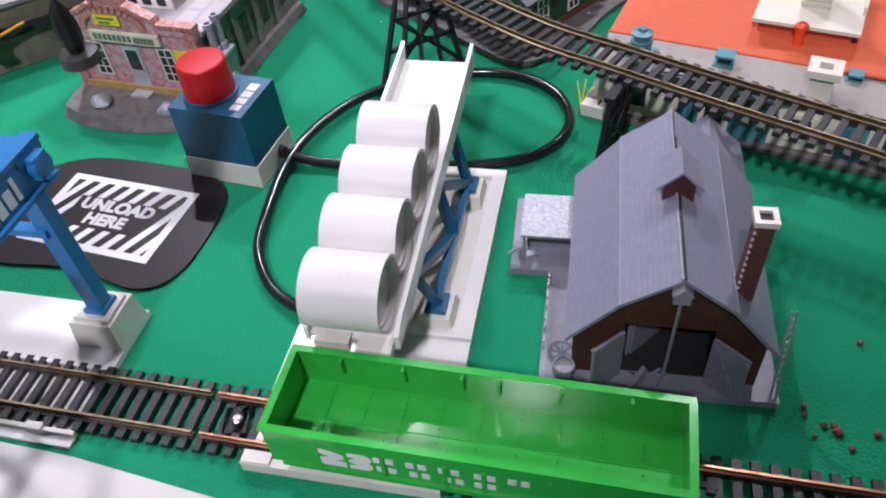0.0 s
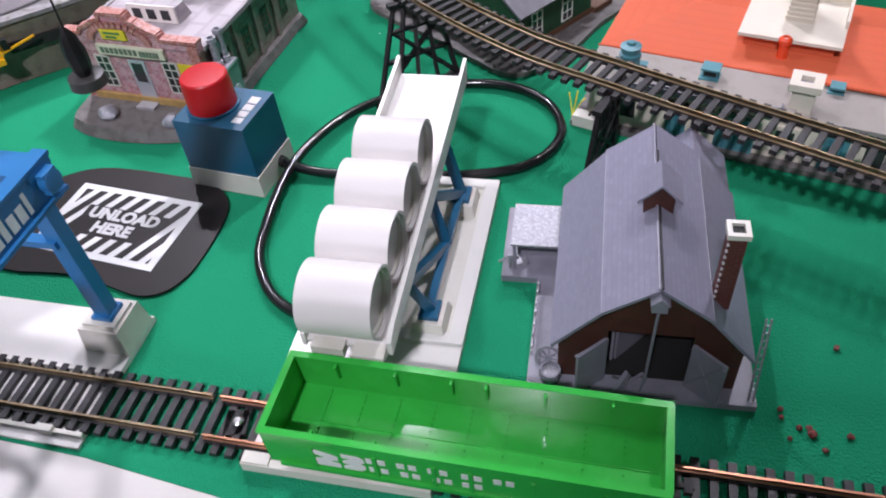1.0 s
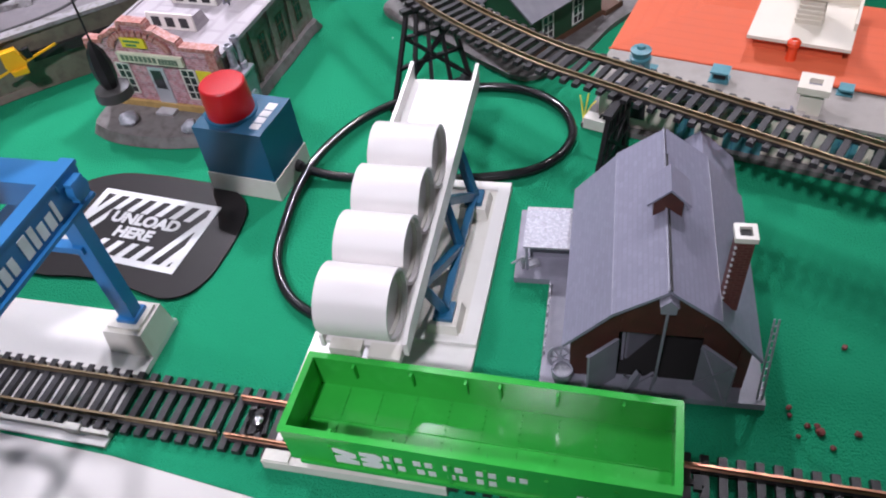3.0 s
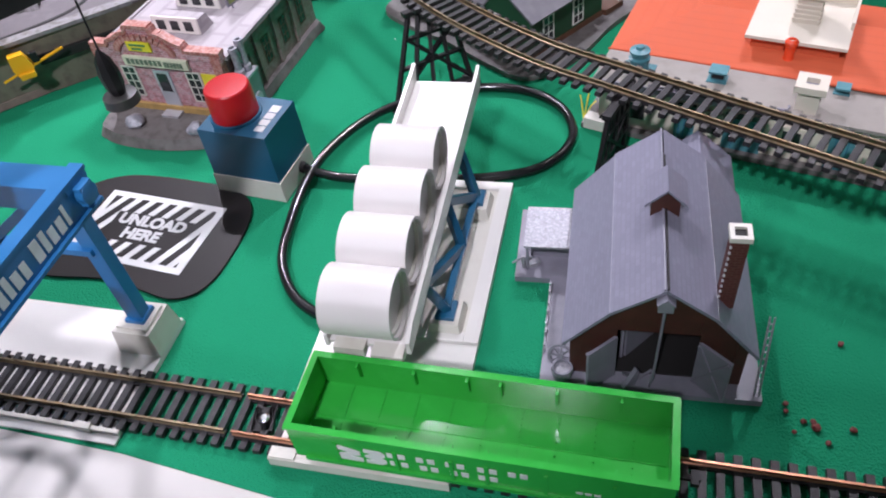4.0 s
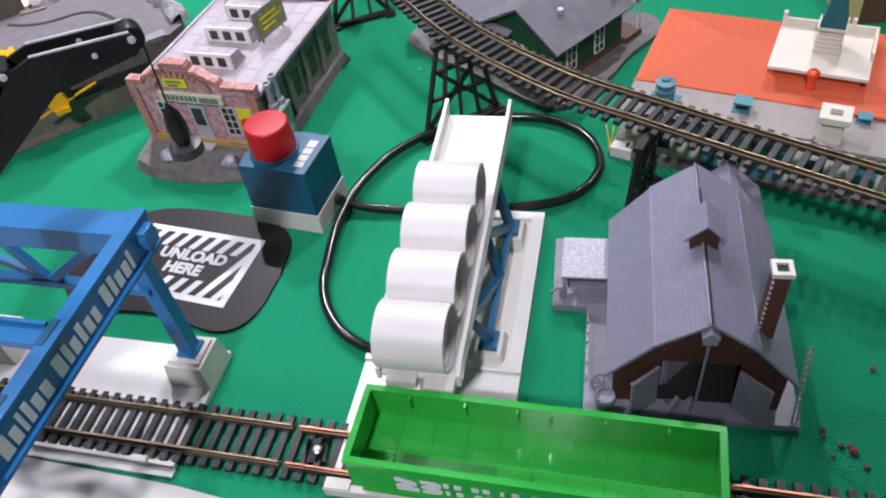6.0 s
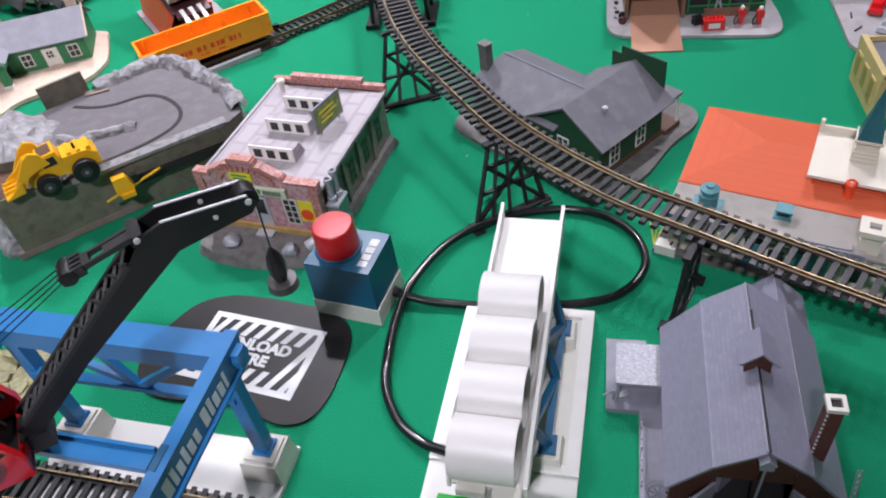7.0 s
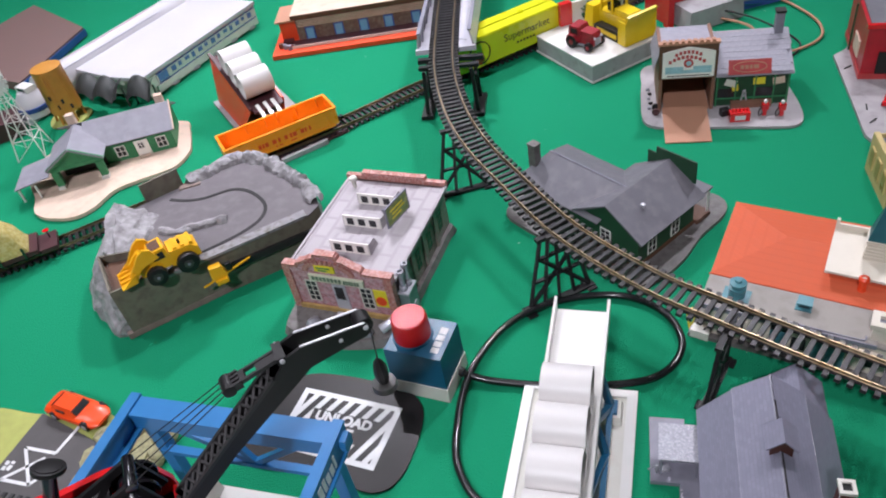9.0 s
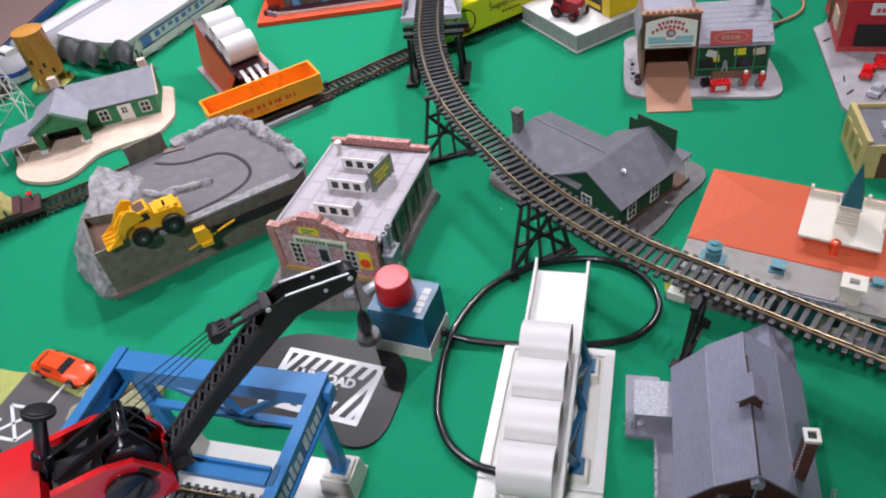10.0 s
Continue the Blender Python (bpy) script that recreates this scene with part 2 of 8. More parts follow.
GLOW.node_tree.nodes["Principled BSDF"].inputs["Emission Color"].default_value = (1, 0.97, 0.93, 1)
GLOW.node_tree.nodes["Principled BSDF"].inputs["Emission Strength"].default_value = 14


# ---- building helpers ----
def thing(name, m, label, category, group="", kind=""):
    ob = new(name)
    ob.empty_display_size = 0.01
    ob.matrix_basis = m
    return tagged(ob, label, category, group, kind)


def smooth(me, angle=35):
    me.shade_smooth()
    lim = math.cos(radians(angle))
    bm = bmesh.new()
    bm.from_mesh(me)
    for e in bm.edges:
        if len(e.link_faces) == 2:
            e.smooth = e.link_faces[0].normal.dot(e.link_faces[1].normal) > lim
    bm.to_mesh(me)
    bm.free()


def part(name, bm, material, parent=None, label=""):
    """Links a bmesh as one mesh object, under its thing or part."""
    bmesh.ops.recalc_face_normals(bm, faces=bm.faces[:])
    me = bpy.data.meshes.new(name)
    bm.to_mesh(me)
    bm.free()
    smooth(me)
    me.materials.append(material)
    ob = new(name, me)
    if parent is not None:
        ob.parent = parent
    if label:
        ob["label"] = label
    return ob


def again(name, ob, m, parent):
    """Another object on the same mesh."""
    o = new(name, ob.data)
    o.parent = parent
    o.matrix_basis = m
    return o


def bevelled(bm, r):
    if r:
        bmesh.ops.bevel(bm, geom=[e for e in bm.edges if len(e.link_faces) == 2 and e.calc_face_angle(0) > 0.5], offset=r, segments=2, profile=0.6, affect="EDGES", clamp_overlap=True)
    return bm


def box(x0, x1, y0, y1, z0, z1, r=0.0003, top=1.0, topy=None):
    """A bevelled box; top scales its upper face."""
    bm = bmesh.new()
    cx, cy = (x0 + x1) / 2, (y0 + y1) / 2
    ty = top if topy is None else topy
    v = [bm.verts.new(p) for p in ((x0, y0, z0), (x1, y0, z0), (x1, y1, z0), (x0, y1, z0))]
    w = [bm.verts.new((cx + (x - cx) * top, cy + (y - cy) * ty, z1)) for x, y in ((x0, y0), (x1, y0), (x1, y1), (x0, y1))]
    bm.faces.new(v[::-1]), bm.faces.new(w)
    for i in range(4):
        j = (i + 1) % 4
        bm.faces.new((v[i], v[j], w[j], w[i]))
    return bevelled(bm, r)


def prism(pts, z0, z1, r=0.0003, top=1.0):
    """An upright prism over a plan."""
    bm = bmesh.new()
    cx, cy = sum(p[0] for p in pts) / len(pts), sum(p[1] for p in pts) / len(pts)
    v = [bm.verts.new((x, y, z0)) for x, y in pts]
    w = [bm.verts.new((cx + (x - cx) * top, cy + (y - cy) * top, z1)) for x, y in pts]
    bm.faces.new(v[::-1]), bm.faces.new(w)
    for i in range(len(pts)):
        j = (i + 1) % len(pts)
        bm.faces.new((v[i], v[j], w[j], w[i]))
    return bevelled(bm, r)


def extrude_x(profile, x0, x1, r=0.0002):
    """A profile in y and z, drawn out along x."""
    bm = bmesh.new()
    v = [bm.verts.new((x0, y, z)) for y, z in profile]
    w = [bm.verts.new((x1, y, z)) for y, z in profile]
    bm.faces.new(v[::-1]), bm.faces.new(w)
    for i in range(len(profile)):
        j = (i + 1) % len(profile)
        bm.faces.new((v[i], v[j], w[j], w[i]))
    return bevelled(bm, r)


def extrude_y(profile, y0, y1, r=0.0002):
    """A profile in x and z, drawn out along y."""
    bm = extrude_x(profile, y0, y1, r)
    for v in bm.verts:
        v.co = (v.co.y, v.co.x, v.co.z)
    return bm


def bar(p, q, w, h=None, r=0.0002, up=(0, 0, 1)):
    """A straight bar of rectangular section between two points."""
    p, q = Vector(p), Vector(q)
    d = (q - p).normalized()
    up = Vector(up)
    if abs(d.dot(up)) > 0.98:
        up = Vector((1, 0, 0))
    s = d.cross(up).normalized()
    u = s.cross(d)
    h = h or w
    bm = bmesh.new()
    ends = []
    for c in (p, q):
        ends.append([bm.verts.new(c + s * (a * w / 2) + u * (b * h / 2)) for a, b in ((-1, -1), (1, -1), (1, 1), (-1, 1))])
    bm.faces.new(ends[0][::-1]), bm.faces.new(ends[1])
    for i in range(4):
        j = (i + 1) % 4
        bm.faces.new((ends[0][i], ends[0][j], ends[1][j], ends[1][i]))
    return bevelled(bm, r)


def cylinder(p, q, r0, r1=None, n=24, bev=0.0002):
    """A round bar or cone between two points."""
    p, q = Vector(p), Vector(q)
    r1 = r0 if r1 is None else r1
    bm = bmesh.new()
    bmesh.ops.create_cone(bm, cap_ends=True, segments=n, radius1=r0, radius2=r1, depth=(q - p).length)
    rot = (q - p).to_track_quat("Z", "Y").to_matrix().to_4x4()
    bmesh.ops.transform(bm, matrix=Matrix.Translation((p + q) / 2) @ rot, verts=bm.verts[:])
    return bevelled(bm, bev)


def lathe(profile, n=24, at=(0, 0, 0)):
    """Radii and heights turned round an upright axis."""
    bm = bmesh.new()
    rings = [[bm.verts.new((at[0] + r * math.cos(2 * math.pi * i / n), at[1] + r * math.sin(2 * math.pi * i / n), at[2] + z)) for i in range(n)] for r, z in profile]
    for a, b in zip(rings, rings[1:]):
        for i in range(n):
            j = (i + 1) % n
            bm.faces.new((a[i], a[j], b[j], b[i]))
    bm.faces.new(rings[0][::-1]), bm.faces.new(rings[-1])
    return bm


def ring_x(x0, x1, r_out, r_in, n=40, c=(0, 0)):
    """An open pipe along x."""
    bm = bmesh.new()
    loops = []
    for x, r in ((x0, r_out), (x1, r_out), (x1, r_in), (x0, r_in)):
        loops.append([bm.verts.new((x, c[0] + r * math.cos(2 * math.pi * i / n), c[1] + r * math.sin(2 * math.pi * i / n))) for i in range(n)])
    for k in range(4):
        a, b = loops[k], loops[(k + 1) % 4]
        for i in range(n):
            j = (i + 1) % n
            bm.faces.new((a[i], a[j], b[j], b[i]))
    return bm


def curve_points(pts, step):
    """Evenly spaced points of a smooth line through the given ones."""
    P = [Vector(p) for p in pts]
    P = [2 * P[0] - P[1], *P, 2 * P[-1] - P[-2]]
    fine = []
    for i in range(1, len(P) - 2):
        for k in range(24):
            t = k / 24
            a, b, c, d = P[i - 1:i + 3]
            fine.append(0.5 * ((2 * b) + (c - a) * t + (2 * a - 5 * b + 4 * c - d) * t * t + (3 * b - a - 3 * c + d) * t ** 3))
    fine.append(P[-2])
    out, left = [fine[0]], step
    for a, b in zip(fine, fine[1:]):
        d = (b - a).length
        while left <= d:
            out.append(a + (b - a) * (left / d))
            left += step
        left -= d
    return out


def sweep(pts, section, closed=False):
    """A section (across, up) swept along points, kept upright."""
    bm = bmesh.new()
    rings = []
    for i, p in enumerate(pts):
        a, b = pts[max(i - 1, 0)], pts[min(i + 1, len(pts) - 1)]
        d = (b - a).normalized()
        s = d.cross(Vector((0, 0, 1))).normalized()
        u = s.cross(d)
        rings.append([bm.verts.new(p + s * x + u * z) for x, z in section])
    n = len(section)
    for a, b in zip(rings, rings[1:]):
        for i in range(n):
            j = (i + 1) % n
            bm.faces.new((a[i], a[j], b[j], b[i]))
    bm.faces.new(rings[0][::-1]), bm.faces.new(rings[-1])
    return bm


def round_section(r, n=12):
    return [(r * math.cos(2 * math.pi * i / n), r * math.sin(2 * math.pi * i / n)) for i in range(n)]


def smooth_outline(pts, step=0.003):
    """A closed smooth outline through plan points."""
    p = [(x, y, 0) for x, y in pts]
    q = curve_points([p[-1], *p, p[0], p[1]], step)
    a, b = Vector(p[0]), Vector(p[0])
    i0 = min(range(len(q) // 2), key=lambda i: (q[i] - a).length)
    i1 = min(range(len(q) // 2, len(q)), key=lambda i: (q[i] - b).length)
    return [(v.x, v.y) for v in q[i0:i1]]


def stone(size, seed, squash=0.7):
    """A rough lump."""
    rnd = random.Random(seed)
    bm = bmesh.new()
    bmesh.ops.create_icosphere(bm, subdivisions=2, radius=size / 2)
    o = Vector((rnd.random() * 50, rnd.random() * 50, rnd.random() * 50))
    for v in bm.verts:
        v.co *= 1 + 0.45 * noise.noise(v.co / size * 2.2 + o)
        v.co.z *= squash
    return bm


def lettering(words, size, material, parent, m, name="lettering", label="", align="CENTER", depth=0.00012, bold=0.0):
    cu = bpy.data.curves.new(name, "FONT")
    cu.offset = bold
    cu.body, cu.size, cu.extrude, cu.align_x, cu.align_y = words, size, depth, align, "CENTER"
    tmp = new("letters_tmp", cu)
    me = bpy.data.meshes.new_from_object(tmp.evaluated_get(bpy.context.evaluated_depsgraph_get()))
    bpy.data.objects.remove(tmp)
    me.materials.append(material)
    ob = new(name, me)
    ob.parent = parent
    ob.matrix_basis = m
    if label:
        ob["label"] = label
    return ob


def bars(spans, h, depth=0.00025):
    """Plain bars that stand for writing: spans of (x0, x1, row height) in one plane, rising along z of the sign's plane (x, y)."""
    bm = bmesh.new()
    for x0, x1, y in spans:
        b = box(x0, x1, y - h / 2, y + h / 2, 0, depth, 0)
        me = bpy.data.meshes.new("tmp")
        b.to_mesh(me)
        b.free()
        bm.from_mesh(me)
        bpy.data.meshes.remove(me)
    return bm


def joined(*bms):
    out = bmesh.new()
    for b in bms:
        me = bpy.data.meshes.new("tmp")
        b.to_mesh(me)
        b.free()
        out.from_mesh(me)
        bpy.data.meshes.remove(me)
    return out


def stand(x, y, turn=0.0, z=0.0):
    return pose(x, y, z, 0, 0, turn)


# ---- hall and table ----
TABLE = (-1.5, 1.2, -0.35, 1.6)
x0, x1, y0, y1 = TABLE


def wavy_top(step=0.02):
    bm = bmesh.new()
    nx, ny = int((x1 - x0) / step), int((y1 - y0) / step)
    grid = []
    for j in range(ny + 1):
        row = []
        for i in range(nx + 1):
            x, y = x0 + i * step, y0 + j * step
            z = 0.0006 * noise.noise(Vector((x * 6, y * 6, 0.3))) - 0.0006
            row.append(bm.verts.new((x, y, z)))
        grid.append(row)
    for j in range(ny):
        for i in range(nx):
            bm.faces.new((grid[j][i], grid[j][i + 1], grid[j + 1][i + 1], grid[j + 1][i]))
    edge = bmesh.ops.extrude_edge_only(bm, edges=[e for e in bm.edges if e.is_boundary])
    for v in edge["geom"]:
        if isinstance(v, bmesh.types.BMVert):
            v.co.z = -0.06
    return bm


cloth = part("ground", wavy_top(), FELT)
tagged(cloth, "green felt cloth covering the layout table", "table cloth", kind="structure")
table = thing("table", stand(0, 0), "large wooden layout table under the green felt", "table")
part("tabletop", box(x0 + 0.02, x1 - 0.02, y0 + 0.02, y1 - 0.02, -0.05, -0.012, 0.002), WOODBROWN, table)
for lx in (x0 + 0.1, (x0 + x1) / 2, x1 - 0.1):
    for ly in (y0 + 0.1, y1 - 0.1):
        part("leg", box(lx - 0.03, lx + 0.03, ly - 0.03, ly + 0.03, -0.75, -0.05, 0.002), WOODBROWN, table)
W = 6.0
tagged(part("floor", box(-W, W, -W + 1, W + 1, -0.80, -0.75, 0), HALLFLOOR), "brown hall floor", "floor", kind="structure")
tagged(part("ceiling", box(-W, W, -W + 1, W + 1, CEILING + 0.12, CEILING + 0.2, 0), HALLCEIL), "white hall ceiling", "ceiling", kind="structure")
for nm, b in (("wall_north", (-W, W, W + 1, W + 1.1)), ("wall_south", (-W, W, -W + 0.9, -W + 1)), ("wall_west", (-W - 0.1, -W, -W + 1, W + 1)), ("wall_east", (W, W + 0.1, -W + 1, W + 1))):
    tagged(part(nm, box(*b, -0.75, CEILING + 0.12, 0), HALLWALL), "plain painted hall wall", "wall", kind="structure")
# unseen panel, added to keep the front lamp off the near right side
yp = y0 - 0.12
hp = CEILING * (0.20 - yp) / (0.20 + 1.07)
tagged(part("shade_panel", box(-0.172, 1.8, yp - 0.04, yp, -0.75, round(hp, 2), 0.002), HALLWALL), "plain unseen panel added behind the camera to shade the near right side", "wall", kind="structure")
for i, (lx, ly, watts, wide) in enumerate(LAMPS):
    fix = thing("ceiling_light", stand(lx, ly, 0, CEILING), "round ceiling lamp with a white diffuser", "ceiling lamp", "hall lamps")
    part("housing", lathe([(0.02, 0.12), (0.05, 0.1), (wide * 0.60, 0.03), (wide * 0.62, 0.0), (wide * 0.57, 0.0)], 32), HALLCEIL, fix)
    part("diffuser", lathe([(wide * 0.565, 0.001), (wide * 0.565, 0.006)], 32), GLOW, fix)
    la = bpy.data.lights.new("ceiling_lamp", "AREA")
    la.shape, la.size, la.energy, la.color = "DISK", wide, watts, (1.0, 0.98, 1.085)
    lo = new("ceiling_lamp", la)
    # the first two are spotlights aimed at the back of the layout
    la.spread = radians((60, 50, 180, 180, 180)[i])
    lo.matrix_basis = look((lx, ly, CEILING - 0.01), ((-0.26, 0.72, 0), (-0.33, 0.58, 0), (lx, ly + 0.001, 0), (lx, ly + 0.001, 0), (lx, ly + 0.001, 0))[i])


# ---- tracks ----
def build_track(name, pts, label, rail_mat, gauge=0.0172, rise=0.0, step=0.0062, tie_len=0.029, tie_w=0.0033):
    """Sectional toy track: ties as pieces, two rails, tie strips. pts: the line of the rail foot."""
    tr = thing(name, stand(0, 0), label, "railway track")
    line = curve_points(pts, step)
    tie = None
    for i, p in enumerate(line):
        d = (line[min(i + 1, len(line) - 1)] - line[max(i - 1, 0)])
        turn = math.degrees(math.atan2(d.y, d.x))
        tilt = -math.degrees(math.atan2(d.z, math.hypot(d.x, d.y)))
        m = pose(p.x, p.y, p.z, 0, tilt, turn)
        if tie is None:
            tie = part("tie", box(-tie_w / 2, tie_w / 2, -tie_len / 2, tie_len / 2, -0.0021, 0, 0.0003, top=0.9, topy=0.98), TIE, tr)
            tie.matrix_basis = m
        else:
            again("tie", tie, m, tr)
    dense = curve_points(pts, 0.004)
    head = [(-0.0007, 0), (0.0007, 0), (0.0007, 0.0003), (0.0003, 0.0006), (0.00025, 0.0018), (0.00045, 0.0020), (0.00045, 0.0026), (-0.00045, 0.0026), (-0.00045, 0.0020), (-0.00025, 0.0018), (-0.0003, 0.0006), (-0.0007, 0.0003)]
    for side in (-1, 1):
        part("rail", sweep(dense, [(x + side * gauge / 2, z) for x, z in head]), rail_mat, tr)
        part("tie_strip", sweep(dense, [(side * gauge / 2 + x, z) for x, z in ((-0.0016, -0.0017), (0.0016, -0.0017), (0.0016, -0.0004), (-0.0016, -0.0004))]), TIE, tr)
    return tr, line


FRONT = (-0.0948, 0.1475, -12.2)   # middle of the front track, and its turn
FM = stand(*FRONT)


def along(a, b, z=0.0):
    v = FM @ Vector((a, b, z))
    return (v.x, v.y, v.z)


build_track("track_section", [along(a, 0, 0.0034) for a in (-0.55, -0.3, -0.15, -0.0112)], "black plastic track with brass rails on the felt", BRASS)
joint, _ = build_track("track_section", [along(a, 0, 0.0034) for a in (-0.0106, 0.1, 0.25, 0.45)], "black plastic track with copper-coloured rails", COPPER)
pin = thing("track_pin", stand(*along(0.0, 0.0)[:2]), "bright round track nail between the rails", "nail")
part("head", lathe([(0.0012, 0.0), (0.0012, 0.0035), (0.0021, 0.0037), (0.0022, 0.0043), (0.0014, 0.0049)], 16), STEEL, pin)
part("terminal_plate", box(-0.005, 0.004, -0.0055, 0.0055, 0.0012, 0.0034, 0.0004), BLACK, pin, "black plastic plate between the ties")


# ---- gondola cars ----
def letters_blocks(groups, x0, y, h, w, gap):
    """Letter-sized plain blocks in groups; None leaves a space."""
    out, x = [], x0
    for g in groups:
        for k in g:
            out.append((x, x + w * k, y))
            x += w * k + gap
        x += w * 0.8
    return out


def build_gondola(m, body_mat, label, length, width, top, ink, rows, mark=True, ribs=(-0.0496, -0.0273, -0.0069, 0.0055, 0.0259, 0.0484), z0=0.0126):
    car = thing("gondola_car", m, label, "gondola car")
    L, Wd, t = length / 2, width / 2, 0.0013
    floor_z = 0.0148
    part("floor", box(-L + t, L - t, -Wd + t, Wd - t, z0, floor_z, 0), body_mat, car)
    for s in (-1, 1):
        part("side", box(-L, L, s * Wd - (t if s > 0 else 0), s * Wd + (t if s < 0 else 0), z0, top - 0.0012, 0.0002), body_mat, car)
        part("end", box(s * L - (t if s > 0 else 0), s * L + (t if s < 0 else 0), -Wd + t, Wd - t, z0, top - 0.0012, 0.0002), body_mat, car)
        part("top_rail", box(-L - 0.0005, L + 0.0005, s * (Wd - 0.0006) - 0.0013, s * (Wd - 0.0006) + 0.0013, top - 0.0012, top, 0.0004), body_mat, car)
        part("end_rail", box(s * (L - 0.0006) - 0.0013, s * (L - 0.0006) + 0.0013, -Wd + 0.0007, Wd - 0.0007, top - 0.0012, top - 0.0001, 0.0004), body_mat, car)
        for x in ribs:
            gusset = [(s * (Wd - t), top - 0.0013), (s * (Wd - t - 0.0026), top - 0.0013), (s * (Wd - t - 0.0022), top - 0.0085), (s * (Wd - t), top - 0.0105)]
            part("inner_rib", extrude_x(gusset, x - 0.0005, x + 0.0005, 0.0001), body_mat, car)
            part("outer_rib", box(x - 0.0007, x + 0.0007, s * Wd - 0.0007, s * Wd + 0.0007, z0, top - 0.006, 0.0002), body_mat, car)
        part("side_sill", box(-L + 0.004, L - 0.004, s * Wd - 0.0011, s * Wd + 0.0009, z0 - 0.0008, z0 + 0.0014, 0.0002), body_mat, car)
        truck = part("truck", joined(box(s * L * 0.7 - 0.010, s * L * 0.7 + 0.010, -0.0105, -0.0085, 0.006, 0.0095, 0.0004), box(s * L * 0.7 - 0.010, s * L * 0.7 + 0.010, 0.0085, 0.0105, 0.006, 0.0095, 0.0004), box(s * L * 0.7 - 0.003, s * L * 0.7 + 0.003, -0.0085, 0.0085, 0.0065, 0.0098, 0.0003)), BLACK, car)
        for ax in (-0.0068, 0.0068):
            for wy in (-1, 1):
                x = s * L * 0.7 + ax
                part("wheel", cylinder((x, wy * 0.0072, 0.0098), (x, wy * 0.0090, 0.0098), 0.0040, n=20), BLACK, truck)
        part("coupler", joined(box(s * L - 0.002, s * L + s * 0.008 + 0.002, -0.001, 0.001, 0.0085, 0.0102, 0.0002), box(s * (L + 0.008) - 0.0014, s * (L + 0.008) + 0.0014, -0.0028, 0.0028, 0.0082, 0.0105, 0.0003)), BLACK, car, "black plastic hook coupler")
    # raised seams and rivets of the floor
    seams = [box(-L * 0.97, L * 0.97, -0.0003, 0.0003, floor_z, floor_z + 0.0003, 0)]
    for i in range(1, 10):
        x = -L + length * i / 10
        seams.append(box(x - 0.0002, x + 0.0002, -Wd * 0.9, Wd * 0.9, floor_z, floor_z + 0.00025, 0))
    part("floor_seams", joined(*seams), body_mat, car)
    rivets = []
    for i in range(1, 10):
        x = -L + length * i / 10
        for k in range(-5, 6):
            rivets.append(box(x - 0.0003, x + 0.0003, k * Wd * 0.16 - 0.0003, k * Wd * 0.16 + 0.0003, floor_z + 0.0002, floor_z + 0.0007, 0))
    for k in range(-40, 41):
        rivets.append(box(k * L * 0.024 - 0.00022, k * L * 0.024 + 0.00022, -0.0002, 0.0002, floor_z + 0.0002, floor_z + 0.0006, 0))
    part("rivets", joined(*rivets), body_mat, car)
    face = pose(0, -Wd - 0.0001, 0, 90, 0, 0)
    for spans, h in rows:
        o = part("lettering", bars(spans, h), ink, car, "plain blocks of railway lettering")
        o.matrix_basis = face
    if mark:
        # two slanted shapes with notched ends, side by side
        first = [(0.0, 0.0), (0.0095, 0.0), (0.0095, 0.0026), (0.0050, 0.0034), (0.0090, 0.0046), (0.0090, 0.0072), (0.0025, 0.0094), (0.0005, 0.0094), (0.0005, 0.0072), (0.0050, 0.0056), (0.0, 0.0040)]
        second = [(0.0, 0.0), (0.0060, 0.0), (0.0078, 0.0014), (0.0078, 0.0036), (0.0062, 0.0047), (0.0078, 0.0058), (0.0078, 0.0080), (0.0060, 0.0094), (0.0, 0.0094), (0.0, 0.0074), (0.0036, 0.0070), (0.0, 0.0052), (0.0, 0.0040), (0.0036, 0.0026), (0.0, 0.0020)]
        for mx, outline in ((-0.0505, first), (-0.0398, second)):
            o = part("emblem", prism([(mx + u + 0.0008, 0.0158 + v) for u, v in outline], 0, 0.00025, 0), ink, car, "white emblem shape")
            o.matrix_basis = face
    return car


GL, GW, GT = 0.1346, 0.0328, 0.0327
row1, row2 = [], []
for row, y, starts in ((row1, 0.0236, (-0.0305, -0.0198, -0.0092, 0.0022, 0.0128)), (row2, 0.0180, (-0.0300, -0.0190, -0.0080, 0.0022))):
    for x in starts:
        row += [(x + 0.0002, x + 0.0028, y + 0.0002), (x + 0.0043, x + 0.0069, y + 0.0002)]
small = [(0.036 + 0.0022 * k, 0.0376 + 0.0022 * k, 0.0120) for k in range(5)] + [(0.036 + 0.003 * k, 0.0382 + 0.003 * k, 0.0185) for k in range(3)]
build_gondola(FM @ pose(0.0906, -0.0005, 0), CARGREEN, "empty bright green plastic gondola car with white blocks of lettering", GL, GW, GT, INK, [(row1, 0.0029), (row2, 0.0029), (small, 0.0011)])


